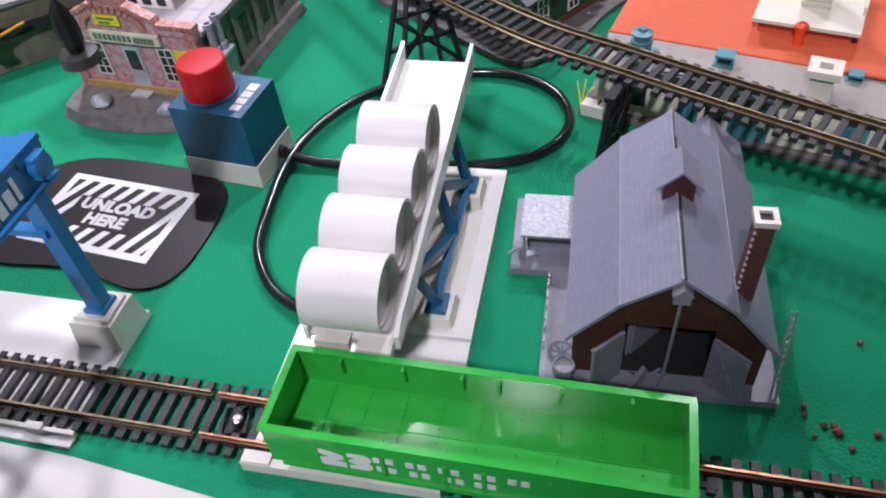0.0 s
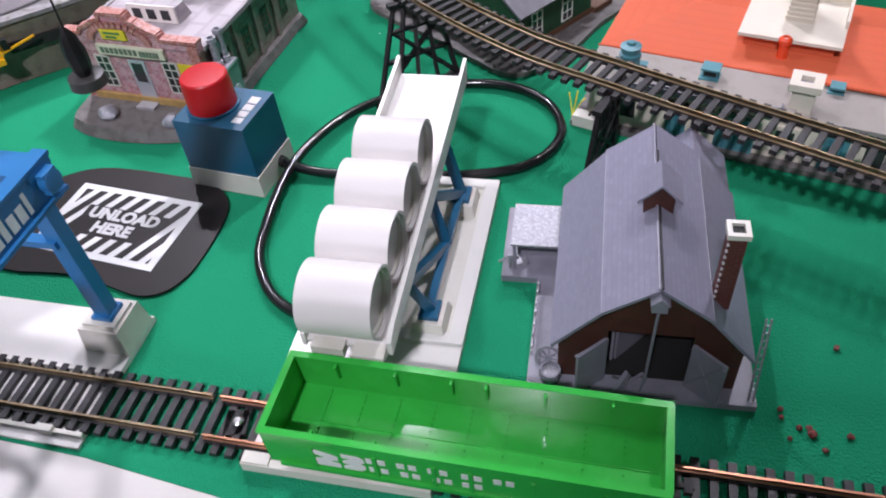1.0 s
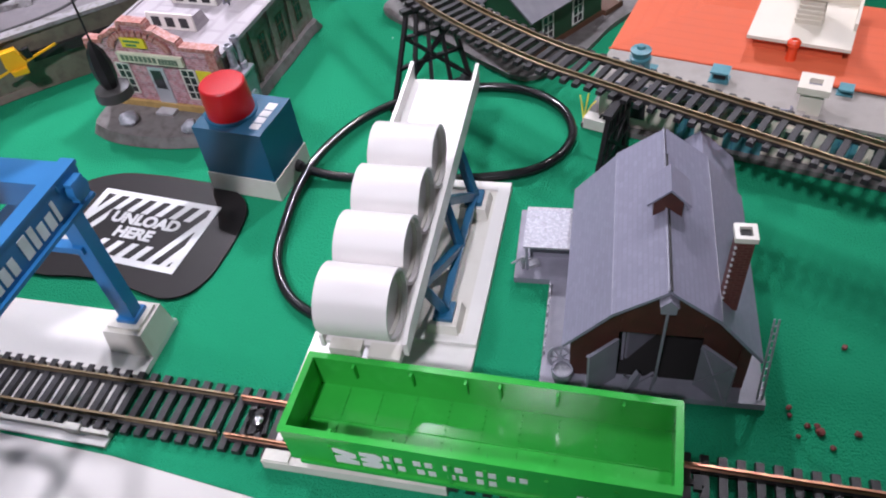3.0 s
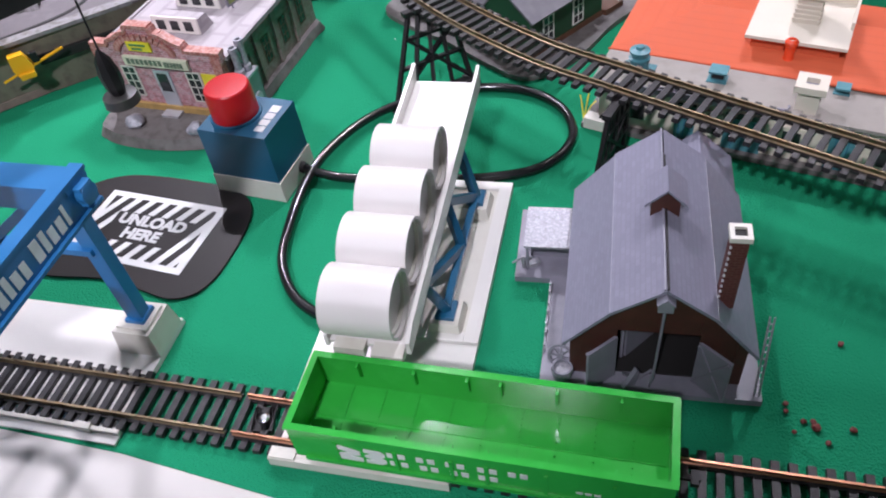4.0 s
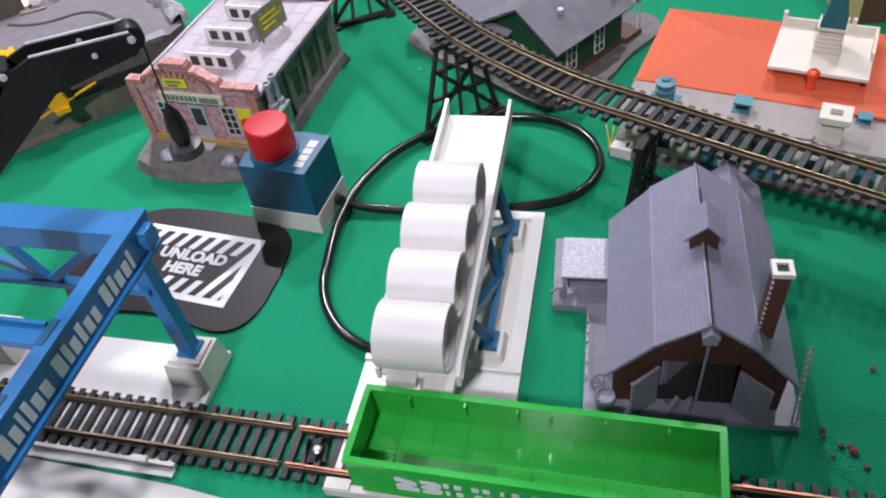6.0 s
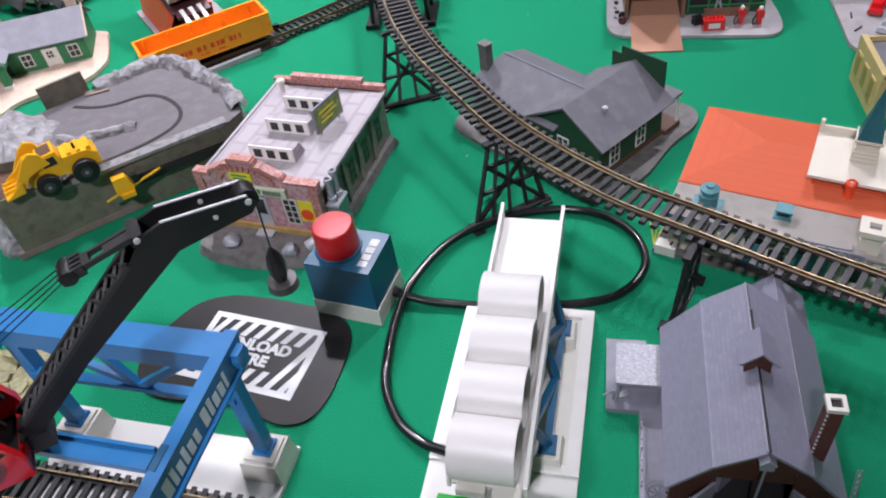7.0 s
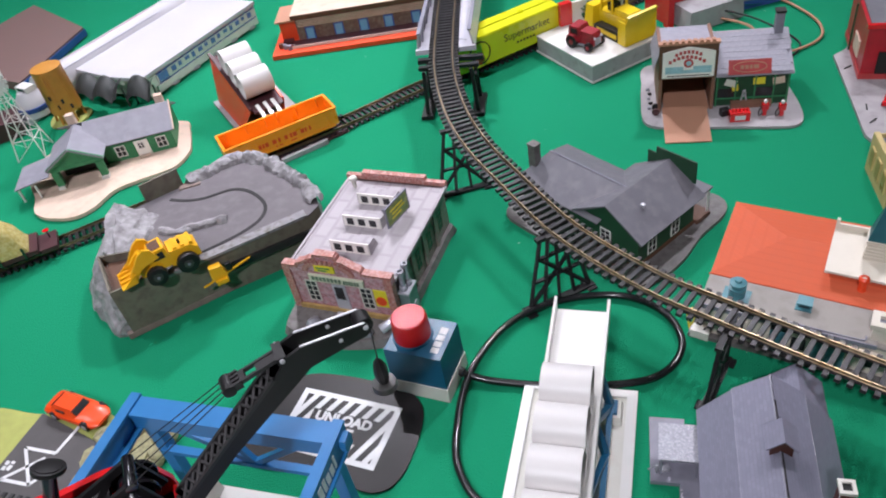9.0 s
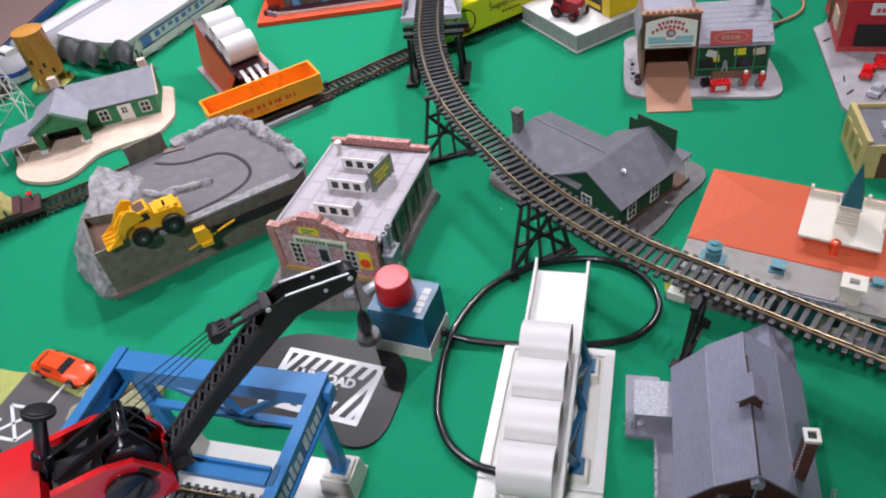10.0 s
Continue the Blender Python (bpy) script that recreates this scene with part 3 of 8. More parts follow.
# ---- pipe loader ----
def build_loader(m, label, truss_mat, deck_mat, pipe_count=4, s=1, base_len=0.1, wall=False, pipe_y0=-0.1175):
    """Sloping ramp on truss sides, over a flat base; s mirrors it."""
    ld = thing("pipe_loader", m, label, "pipe loader")

    def X(a, b):
        return (a, b) if s > 0 else (-b, -a)
    part("base", box(*X(-0.071, 0.0), -0.101, 0.0, 0.0, 0.0028, 0.0004), IVORY if not wall else CONCRETE, ld, "shallow cream tray")
    for xa, xb, ya, yb in ((-0.0062, 0.0002, -0.1012, 0.0002), (-0.0712, -0.0648, -0.1012, 0.0002), (-0.0647, -0.0063, -0.0055, 0.0002), (-0.0647, -0.0063, -0.1012, -0.0962)):
        part("base_rim", box(*X(xa, xb), ya, yb, 0.0, 0.0043, 0.0005), WHITE, ld, "smooth white tray rim")
    part("base_front", box(*X(-0.071, 0.0), -0.1625, -0.1014, 0.0, 0.0026, 0.0004), WHITE if not wall else CONCRETE, ld)
    part("front_lip", box(*X(-0.071, 0.001), -0.1660, -0.1627, 0.0, 0.0052, 0.0006), IVORY, ld)
    part("lip_step", box(*X(-0.022, -0.013), -0.1652, -0.1610, 0.0, 0.0062, 0.0006), IVORY, ld)
    part("lip_step", box(*X(-0.0705, -0.060), -0.1656, -0.1610, 0.0, 0.0062, 0.0006), IVORY, ld)
    y0, y1, za, zb = -0.1265, 0.0275, 0.0322, 0.0455

    def dz(y):
        return za + (zb - za) * (y - y0) / (y1 - y0)
    deck = bmesh.new()
    part("deck", extrude_x([(y0, za - 0.0016), (y1, zb - 0.0016), (y1, zb), (y0, za)], *X(-0.0518, -0.0205)), deck_mat, ld)
    for xa, xb in ((-0.0535, -0.0518), (-0.0205, -0.0188)):
        part("side_board", extrude_x([(y0 - 0.001, za - 0.0026), (y1, zb - 0.0026), (y1 + 0.003, zb + 0.0085), (y1 - 0.004, zb + 0.0072), (y0 + 0.006, za + 0.0072), (y0 - 0.001, za + 0.004)], *X(xa, xb), r=0.0004), deck_mat if not wall else truss_mat, ld)
    part("stop_flap", box(*X(-0.0490, -0.0365), y0 - 0.004, y0 + 0.001, za - 0.003, za + 0.0012, 0.0004), IVORY, ld)
    part("stop_flap", box(*X(-0.0335, -0.0210), y0 - 0.0055, y0 + 0.001, za - 0.0035, za + 0.0005, 0.0004), IVORY, ld)
    deck.free()
    rp = 0.0138
    step = 0.0256
    for i in range(pipe_count):
        y = pipe_y0 + step * i
        z = dz(y) + rp + 0.0002
        pipe = thing("pipe", m @ pose(0, y, z), "short white plastic pipe lying on the sloping loader", "pipe", "pipes on the loader" if not wall else "pipes on the orange loader")
        a, b = X(-0.0512, -0.0233) if not wall else X(-0.0490, -0.0210)
        part("tube", ring_x(a, b, rp, rp - 0.0012), PIPE, pipe)
        part("inner_lining", ring_x(a + 0.0018, b - 0.0018, rp - 0.0012, rp - 0.0024), IVORY, pipe)
        for e in (a + 0.0032, b - 0.0038):
            part("end_disc", cylinder((e, 0, 0), (e + 0.0006, 0, 0), rp - 0.0025, n=32, bev=0), PIPE, pipe)
    # truss sides, feet set wider than the top
    for lo_x, hi_x in ((-0.0152, -0.0216), (-0.0548, -0.0484)):
        a, h = (lo_x, hi_x) if s > 0 else (-lo_x, -hi_x)
        if wall:
            part("truss_wall", extrude_x([(-0.1, 0.004), (-0.012, 0.004), (-0.0, dz(0) - 0.003), (-0.12, dz(-0.12) - 0.003)], a - 0.0008, a + 0.0008), truss_mat, ld, "orange plastic side wall")
            continue
        near, mid, far = (a, -0.0895, 0.0105), (a, -0.0540, 0.0125), (a, -0.0180, 0.0105)
        t0, t1, t2 = ((h, y, dz(y) - 0.0032) for y in (-0.0950, -0.0490, -0.0165))
        for p, q in ((near, t0), (t0, mid), (mid, t1), (t1, far), (far, t2)):
            part("brace", bar(p, q, 0.0034, 0.0040), truss_mat, ld)
        part("lower_chord", joined(bar(near, mid, 0.0034, 0.0030), bar(mid, far, 0.0034, 0.0030)), truss_mat, ld)
        part("upper_chord", bar((h, -0.118, dz(-0.118) - 0.0034), (h, -0.006, dz(-0.006) - 0.0034), 0.0030, 0.0030), truss_mat, ld)
        for fy in (-0.0895, -0.0180):
            part("footing", box(a - 0.0074, a + 0.0074, fy - 0.0085, fy + 0.0080, 0.0027, 0.0088, 0.0006, top=0.82), IVORY, ld)
            part("foot_socket", box(a - 0.0042, a + 0.0042, fy - 0.0050, fy + 0.0050, 0.0086, 0.0108, 0.0003), truss_mat, ld)
    for y in (-0.095, -0.0165):
        part("cross_tie", bar((X(-0.0484, -0.0216)[0], y, dz(y) - 0.0035), (X(-0.0484, -0.0216)[1], y, dz(y) - 0.0035), 0.0026, 0.0026), truss_mat, ld)
    return ld


build_loader(stand(0.0120, 0.2779, -11.3), "white plastic pipe loader with dark blue truss sides", TEAL, WHITE)


# ---- control box with its hose ----
boxm = stand((-0.1463 - 0.0981) / 2, (0.2951 + 0.3122) / 2, -18.4)
ctl = thing("control_box", boxm, "dark teal control box with a white base and big red button", "control box", "")
bw, bd = 0.0200, 0.0164
part("base", box(-bw - 0.0008, bw + 0.0008, -bd - 0.0008, bd + 0.0008, 0, 0.0125, 0.0006, top=0.99), IVORY, ctl, "aged white plastic base")
part("body", box(-bw, bw, -bd, bd, 0.0125, 0.0415, 0.0007, top=0.985), BOXTEAL, ctl)
part("button", lathe([(0.0122, 0.0415), (0.0120, 0.054), (0.0115, 0.0585), (0.0108, 0.0592), (0.006, 0.0594)], 40, (-0.0055, 0.0, 0)), BUTTONRED, ctl, "red round push button")
part("button_collar", lathe([(0.0136, 0.0415), (0.0134, 0.0424), (0.0124, 0.0426)], 40, (-0.0055, 0, 0)), BOXTEAL, ctl)
mark = bars([(-0.0108, -0.0066, 0), (-0.0056, -0.0012, 0), (-0.0002, 0.0044, 0), (0.0054, 0.0108, 0)], 0.0052)
mo = part("brand_mark", mark, INK, ctl, "plain white brand blocks")
mo.matrix_basis = pose(0.0135, -0.0005, 0.04152, 0, 0, 90)
hose = thing("hose", stand(0, 0), "glossy black rubber hose lying in a loop on the felt", "hose")
HOSE = [(-0.1035, 0.3035, 0.0065), (-0.098, 0.2995, 0.006), (-0.083, 0.2950, 0.0034), (-0.0655, 0.2915, 0.0028), (-0.048, 0.2885, 0.0028), (-0.025, 0.2865, 0.0028), (0.0, 0.2855, 0.0028), (0.0225, 0.2885, 0.0028), (0.038, 0.2990, 0.0028), (0.0465, 0.3160, 0.0028), (0.0440, 0.3370, 0.0028), (0.031, 0.3545, 0.0028), (0.009, 0.3650, 0.0028), (-0.020, 0.3655, 0.0028), (-0.047, 0.3575, 0.0035), (-0.071, 0.3400, 0.0045), (-0.089, 0.3120, 0.0062), (-0.0985, 0.2860, 0.0048), (-0.1025, 0.2580, 0.0028), (-0.1020, 0.2350, 0.0028), (-0.0935, 0.2140, 0.0028), (-0.0800, 0.2005, 0.0036), (-0.066, 0.193, 0.0068), (-0.058, 0.190, 0.0068)]
part("tube", sweep(curve_points(HOSE, 0.003), round_section(0.0026, 14)), RUBBER, hose)
part("ferrule", cylinder((-0.1065, 0.3052, 0.0068), (-0.0985, 0.2998, 0.0062), 0.0036, 0.0030), BLACK, hose, "black plastic hose end")


# ---- unloading pad ----
pad = thing("unloading_pad", stand(-0.1816, 0.2660, -17.8), "glossy black plastic pad with a white striped panel", "pad")
PAD = [(-0.0650, -0.010), (-0.0610, 0.0080), (-0.0530, 0.0260), (-0.0370, 0.0365), (-0.0150, 0.0400), (0.0100, 0.0405), (0.0280, 0.0400), (0.0420, 0.0350), (0.0510, 0.0250), (0.0550, 0.0090), (0.0562, -0.0090), (0.0556, -0.0220), (0.0505, -0.0330), (0.0400, -0.0383), (0.0250, -0.0372), (0.0060, -0.0345), (-0.0120, -0.0362), (-0.0300, -0.0395), (-0.0460, -0.0385), (-0.0600, -0.0280)]
part("mat", prism(smooth_outline(PAD), 0, 0.0012, 0.0003), PADBLACK, pad)
HW, HH = 0.0366, 0.0240
part("panel", box(-HW, HW, -HH, HH, 0.0012, 0.00145, 0), INK, pad, "white printed panel")


def clip_x(pts, limit, keep_less):
    """Cut a polygon at an upright line."""
    out = []
    for (x0, y0), (x1, y1) in zip(pts, pts[1:] + pts[:1]):
        in0, in1 = (x0 <= limit) == keep_less, (x1 <= limit) == keep_less
        if in0:
            out.append((x0, y0))
        if in0 != in1:
            f = (limit - x0) / (x1 - x0)
            out.append((limit, y0 + (y1 - y0) * f))
    return out


for k in range(-3, 8):
    lo, hi, w, lean = -HH + 0.0038, HH - 0.0038, 0.0045, 0.42
    xa = -HW + 0.0052 + k * 0.0089
    pts = [(xa, lo), (xa + w, lo), (xa + w + lean * (hi - lo), hi), (xa + lean * (hi - lo), hi)]
    pts = clip_x(pts, HW - 0.0042, True)
    pts = clip_x(pts, -HW + 0.0042, False) if len(pts) > 2 else []
    if len(pts) > 2:
        part("stripe", prism(pts, 0.00145, 0.00162, 0), PADBLACK, pad, "black slanting stripe")
part("word_field", prism([(-0.0215, -0.0102), (0.0180, -0.0102), (0.0268, 0.0098), (-0.0225, 0.0098)], 0.00145, 0.00168, 0), PADBLACK, pad)
lettering("UNLOAD", 0.0098, INK, pad, pose(0.0018, 0.0048, 0.0018), label="white printed words", bold=0.00045)
lettering("HERE", 0.0098, INK, pad, pose(0.0005, -0.0046, 0.0018), label="white printed words", bold=0.00045)

# ---- paper sheet in front ----
sheet = part("paper_sheet", prism([along(-0.60, -0.0400)[:2], along(-0.60, -0.36)[:2], along(0.08, -0.30)[:2], along(0.0385, -0.0325)[:2], along(-0.055, -0.0235)[:2], along(-0.13, -0.0215)[:2]], 0.0, 0.0009, 0), PAPER)
tagged(sheet, "large blank sheet of white paper on the felt", "paper sheet")

# ---- bits of lint on the felt ----
rnd = random.Random(77)
flakes = bmesh.new()
for i in range(30):
    x, y = rnd.uniform(-0.30, 0.32), rnd.uniform(0.10, 0.80)
    r, a = rnd.uniform(0.0002, 0.0006), rnd.uniform(0, 6.3)
    c = [flakes.verts.new((x + r * math.cos(a + k * 1.57) * (1.6 if k % 2 else 0.7), y + r * math.sin(a + k * 1.57) * (1.6 if k % 2 else 0.7), 0.0006 + 0.0002 * (k % 2))) for k in range(4)]
    flakes.faces.new(c)
tagged(part("lint", flakes, IVORY), "tiny pale lint specks scattered on the green felt", "lint", kind="stuff")


# ---- gantry crane over the front track ----
gantry = thing("gantry_crane", FM, "blue plastic gantry crane on a white base across the track", "gantry crane")
part("base", box(-0.190, -0.0595, 0.0125, 0.0440, 0, 0.0030, 0.0005), WHITE, gantry, "white plastic base plate")
part("base_front", box(-0.190, -0.0595, -0.0205, 0.0125, 0, 0.0012, 0.0002), WHITE, gantry)
part("base_rib", box(-0.190, -0.0595, -0.0165, -0.0148, 0.0012, 0.0034, 0.0004), IVORY, gantry)
part("rib_step", box(-0.0795, -0.0725, -0.0172, -0.0142, 0.0012, 0.0048, 0.0005), IVORY, gantry)
GX0, GX1, GY0, GY1, GZ = -0.1830, -0.0580, -0.0820, 0.0375, 0.1000
for x in (-0.0690, -0.1750):
    for y in (0.0325, -0.0760):
        if y > 0:
            part("footing", box(x - 0.0115, x + 0.0095, y - 0.0105, y + 0.0100, 0.0030, 0.0165, 0.0006, top=0.88), IVORY, gantry, "white plastic footing block")
            part("footing_rim", box(x - 0.0085, x + 0.0068, y - 0.0072, y + 0.0070, 0.0165, 0.0180, 0.0004), IVORY, gantry)
        part("leg", bar((x, y, 0.001 if y < 0 else 0.0170), (x, y, GZ - 0.012), 0.0062, 0.0072, r=0.0005), STEELBLUE, gantry)
        part("leg_flange", box(x - 0.0045, x + 0.0045, y - 0.0048, y + 0.0048, 0.0178 if y > 0 else 0.0, 0.0200 if y > 0 else 0.002, 0.0003), STEELBLUE, gantry)
for y0_, y1_ in ((0.0250, GY1), (GY0, GY0 + 0.0125)):
    part("end_beam", box(GX0, GX1, y0_, y1_, GZ - 0.0030, GZ, 0.0005), STEELBLUE, gantry)
    part("beam_web", box(GX0 + 0.004, GX1 - 0.004, y0_ + 0.001, y0_ + 0.0028, GZ - 0.0125, GZ - 0.003, 0.0003), STEELBLUE, gantry)
for x in (GX1 - 0.0060, GX0):
    part("girder", box(x, x + 0.0060, GY0 - 0.001, GY1 + 0.001, GZ - 0.0005, GZ + 0.0012, 0.0005), STEELBLUE, gantry)
    part("girder_web", box(x + 0.0034 if x > -0.1 else x + 0.001, x + 0.0055 if x > -0.1 else x + 0.0032, GY0, GY1, GZ - 0.0135, GZ - 0.0005, 0.0004), STEELBLUE, gantry)
    part("girder_flange", box(x + 0.0005, x + 0.0072, GY0, GY1, GZ - 0.0150, GZ - 0.0135, 0.0004), STEELBLUE, gantry)
for y0_, y1_ in ((-0.0250, -0.0165), (-0.0545, -0.0460)):
    part("cross_beam", box(GX0 + 0.008, GX1 - 0.008, y0_, y1_, GZ - 0.0040, GZ - 0.0005, 0.0004), STEELBLUE, gantry)
    part("cross_rib", box(GX0 + 0.008, GX1 - 0.008, y1_ - 0.0015, y1_, GZ - 0.0005, GZ + 0.0010, 0.0003), STEELBLUE, gantry)
    for x in (GX1 - 0.0075, GX0 + 0.002):
        part("beam_slot", box(x + 0.0014, x + 0.0045, y0_ - 0.001, y1_ + 0.001, GZ + 0.0012, GZ + 0.0016, 0.0001), TEAL, gantry)
for y in (0.0300, -0.0740):
    part("lower_chord", bar((GX0 + 0.008, y, 0.0625), (GX1 - 0.010, y, 0.0625), 0.0046, 0.0030), STEELBLUE, gantry)
    for xa, za, xb, zb in ((-0.1160, 0.0630, -0.1285, 0.0900), (-0.1160, 0.0630, -0.0790, 0.0900), (-0.1650, 0.0900, -0.1160, 0.0640)):
        part("brace", bar((xa, y, za), (xb, y, zb), 0.0030, 0.0038), STEELBLUE, gantry)
for x in (GX0 - 0.0014, GX1 + 0.0014):
    for y in (GY1 - 0.0060, GY0 + 0.0060):
        part("corner_lug", joined(box(x - 0.0016, x + 0.0016, y - 0.0034, y + 0.0034, GZ - 0.0105, GZ - 0.0022, 0.0008), cylinder((x - 0.0018, y, GZ - 0.0064), (x + 0.0018, y, GZ - 0.0064), 0.0042, n=20)), STEELBLUE, gantry)
# raised side lettering as plain blocks, read from the girder's outer side
tall, low, y = [], [], -0.060
for word in ((1, .8, .4, .6, .8, .9), (1, .6, .8, .6, .8, .7), (.9, .6, .8, .8, .4)):
    for i, k in enumerate(word):
        (low if i and k > 0.65 else tall).append((y, y + 0.0042 * k, 0.0 if not i or k < 0.65 else -0.0011))
        y += 0.0042 * k + 0.0014
    y += 0.0030
SIDEINK = mat("pale_blue_ink", (0.72, 0.76, 0.80), 0.4, bump=0)
sig = part("side_lettering", joined(bars(tall, 0.0086, 0.0003), bars(low, 0.0064, 0.0003)), SIDEINK, gantry, "pale blocks of raised lettering")
sig.matrix_basis = pose(GX1 - 0.0005, 0, GZ - 0.0072, 90, 0, 90)

# crane cab that rides on the gantry
crane = thing("revolving_crane", pose(-0.2048, 0.1486, 0.1018, 0, 0, 28), "red crane cab with a black lattice boom on the gantry", "crane")
CB = crane
part("turntable", lathe([(0.020, -0.0006), (0.020, 0.0025), (0.014, 0.0036), (0.014, 0.006)], 32, (-0.032, 0, 0)), BLACK, CB)
part("deck", box(-0.078, -0.003, -0.0128, 0.0128, 0.0050, 0.0080, 0.0004), BLACK, CB)
for y in (-0.0145, 0.0145):
    side = part("cab_side", extrude_y([(-0.046, 0.005), (-0.003, 0.005), (-0.003, 0.0150), (-0.0060, 0.0235), (-0.0125, 0.0340), (-0.0250, 0.0372), (-0.0460, 0.0362)], y - 0.0016, y + 0.0016, r=0.0006), RED, CB)
    part("window_slot", extrude_y([(-0.0110, 0.0300), (-0.0060, 0.0205), (-0.0085, 0.0195), (-0.0135, 0.0285)], y - 0.0018, y + 0.0018), DARKIN, side, "dark window slot")
part("front_panel", extrude_x([(-0.0129, 0.0052), (0.0129, 0.0052), (0.0129, 0.0120), (-0.0129, 0.0120)], -0.0050, -0.0030), RED, CB)
part("side_cap", cylinder((-0.0200, -0.0160, 0.0205), (-0.0200, -0.0185, 0.0205), 0.0098, n=36), GLOSSBLACK, CB, "black round side cap")
part("rear_body", box(-0.084, -0.0490, -0.0172, 0.0172, 0.005, 0.0375, 0.0014), RED, CB, "glossy red rear body")
part("winch_drum", cylinder((-0.0150, -0.0100, 0.0300), (-0.0150, 0.0100, 0.0300), 0.0072, n=32), GLOSSBLACK, CB, "glossy black winch drum")
for y in (-0.0110, 0.0000, 0.0110):
    part("drum_flange", cylinder((-0.0150, y - 0.0009, 0.0300), (-0.0150, y + 0.0009, 0.0300), 0.0098, n=32), GLOSSBLACK, CB)
for y in (-0.0065, 0.0065):
    part("a_frame", joined(bar((-0.0440, y, 0.0325), (-0.0120, y, 0.0455), 0.0020, 0.0040), bar((-0.0120, y, 0.0455), (-0.0050, y, 0.0230), 0.0018, 0.0034), bar((-0.0300, y, 0.0310), (-0.0220, y, 0.0405), 0.0016, 0.0026)), BLACK, CB, "black hoist frame")
part("frame_roller", cylinder((-0.0120, -0.0085, 0.0455), (-0.0120, 0.0085, 0.0455), 0.0026, n=16), GLOSSBLACK, CB)
part("rear_deck", box(-0.0460, -0.0255, -0.0128, 0.0128, 0.0290, 0.0325, 0.0005), BLACK, CB)
part("chimney_tube", cylinder((-0.0495, 0.0022, 0.030), (-0.0362, 0.0030, 0.0640), 0.0033, 0.0029), STACK, CB)
part("chimney_collar", cylinder((-0.0500, 0.0022, 0.0300), (-0.0448, 0.0025, 0.0425), 0.0046, 0.0044), GLOSSBLACK, CB)
tip, lean = Vector((-0.0358, 0.0030, 0.0642)), Vector((0.016, 0.011, 0.034)).normalized()
part("chimney_disc", joined(cylinder(tip - lean * 0.0010, tip + lean * 0.0010, 0.0065, n=36, bev=0.0004), cylinder(tip + lean * 0.0008, tip + lean * 0.0016, 0.0052, n=36, bev=0.0003)), BLACK, CB, "black flat disc on the chimney")
# boom: laced above between plated sides, then a plated head that bends over
FOOT, NECK = Vector((0.0, 0, 0.0185)), Vector((0.0560, 0, 0.0655))
for y in (-0.0046, 0.0046):
    part("boom_side", extrude_y([(-0.0030, 0.0170), (-0.0010, 0.0110), (0.0050, 0.0130), (0.0287, 0.0332), (0.0722, 0.0638), (0.0985, 0.0672), (0.1012, 0.0705), (0.0990, 0.0740), (0.0705, 0.0766), (0.0640, 0.0745), (0.0560, 0.0655)], y - 0.0007, y + 0.0007, r=0.0002), BLACK, CB)
    part("boom_chord", bar(FOOT + Vector((0, y, 0)), NECK + Vector((0, y, 0)), 0.0018, 0.0016), LACING, CB)
    # pale strip painted as the glint on the boom's upper edge
    part("boom_edge", bar((0.0705, y, 0.0768), (0.0985, y, 0.0743), 0.0009, 0.0006, r=0), EDGE, CB, "bright painted glint along the boom edge")
n = 13
for i in range(n):
    a, b = FOOT + (NECK - FOOT) * (i / n), FOOT + (NECK - FOOT) * ((i + 1) / n)
    s_ = 0.0042 if i % 2 else -0.0042
    part("boom_lacing", joined(bar(a + Vector((0, s_, 0)), b + Vector((0, -s_, 0)), 0.0012, 0.0010, r=0), bar(a + Vector((0, -s_, -0.0004)), b + Vector((0, s_, -0.0004)), 0.0012, 0.0010, r=0)), LACING, CB)
part("boom_floor", bar((0.0100, 0, 0.0205), (0.0700, 0, 0.0648), 0.0078, 0.0008, r=0), BLACK, CB)
part("neck_collar", box(0.0600, 0.0640, -0.0052, 0.0052, 0.0715, 0.0755, 0.0005), BLACK, CB)
for y in (-0.0052, 0.0052):
    part("neck_pin", cylinder((0.0620, y - 0.0008, 0.0740), (0.0620, y + 0.0008, 0.0740), 0.0011, n=12), EDGE, CB)
for x, y, z in ((0.0845, 0.0036, 0.0728), (0.0870, -0.0056, 0.0712)):
    part("boom_rivet", cylinder((x, y - 0.0004, z), (x, y + 0.0004, z), 0.0009, n=10), EDGE, CB, "bright rivet")
part("foot_block", box(-0.0045, 0.0050, -0.0062, 0.0062, 0.0040, 0.0125, 0.0008), BLACK, CB)
part("tip_pulley", cylinder((0.0985, -0.0034, 0.0712), (0.0985, 0.0034, 0.0712), 0.0040, n=24), BLACK, CB)
part("tip_pin", cylinder((0.0985, -0.0060, 0.0722), (0.0985, 0.0060, 0.0722), 0.0012, n=12), EDGE, CB)
blk = Vector((0.0395, 0, 0.0690))
bd_ = (Vector((0.0600, 0, 0.0735)) - blk).normalized()
pb = part("pulley_block", joined(*[bar(blk - bd_ * 0.0038 + Vector((0, y, 0)), blk + bd_ * 0.0045 + Vector((0, y, 0)), 0.0010, 0.0040, r=0.0004) for y in (-0.0034, -0.0012, 0.0012, 0.0034)], bar(blk + bd_ * 0.0030, blk + bd_ * 0.0070, 0.0062, 0.0022)), LACING, CB, "dark grey pulley block")
part("sheave", cylinder(blk - bd_ * 0.001 + Vector((0, -0.0042, 0)), blk - bd_ * 0.001 + Vector((0, 0.0042, 0)), 0.0029, n=18), BLACK, pb)
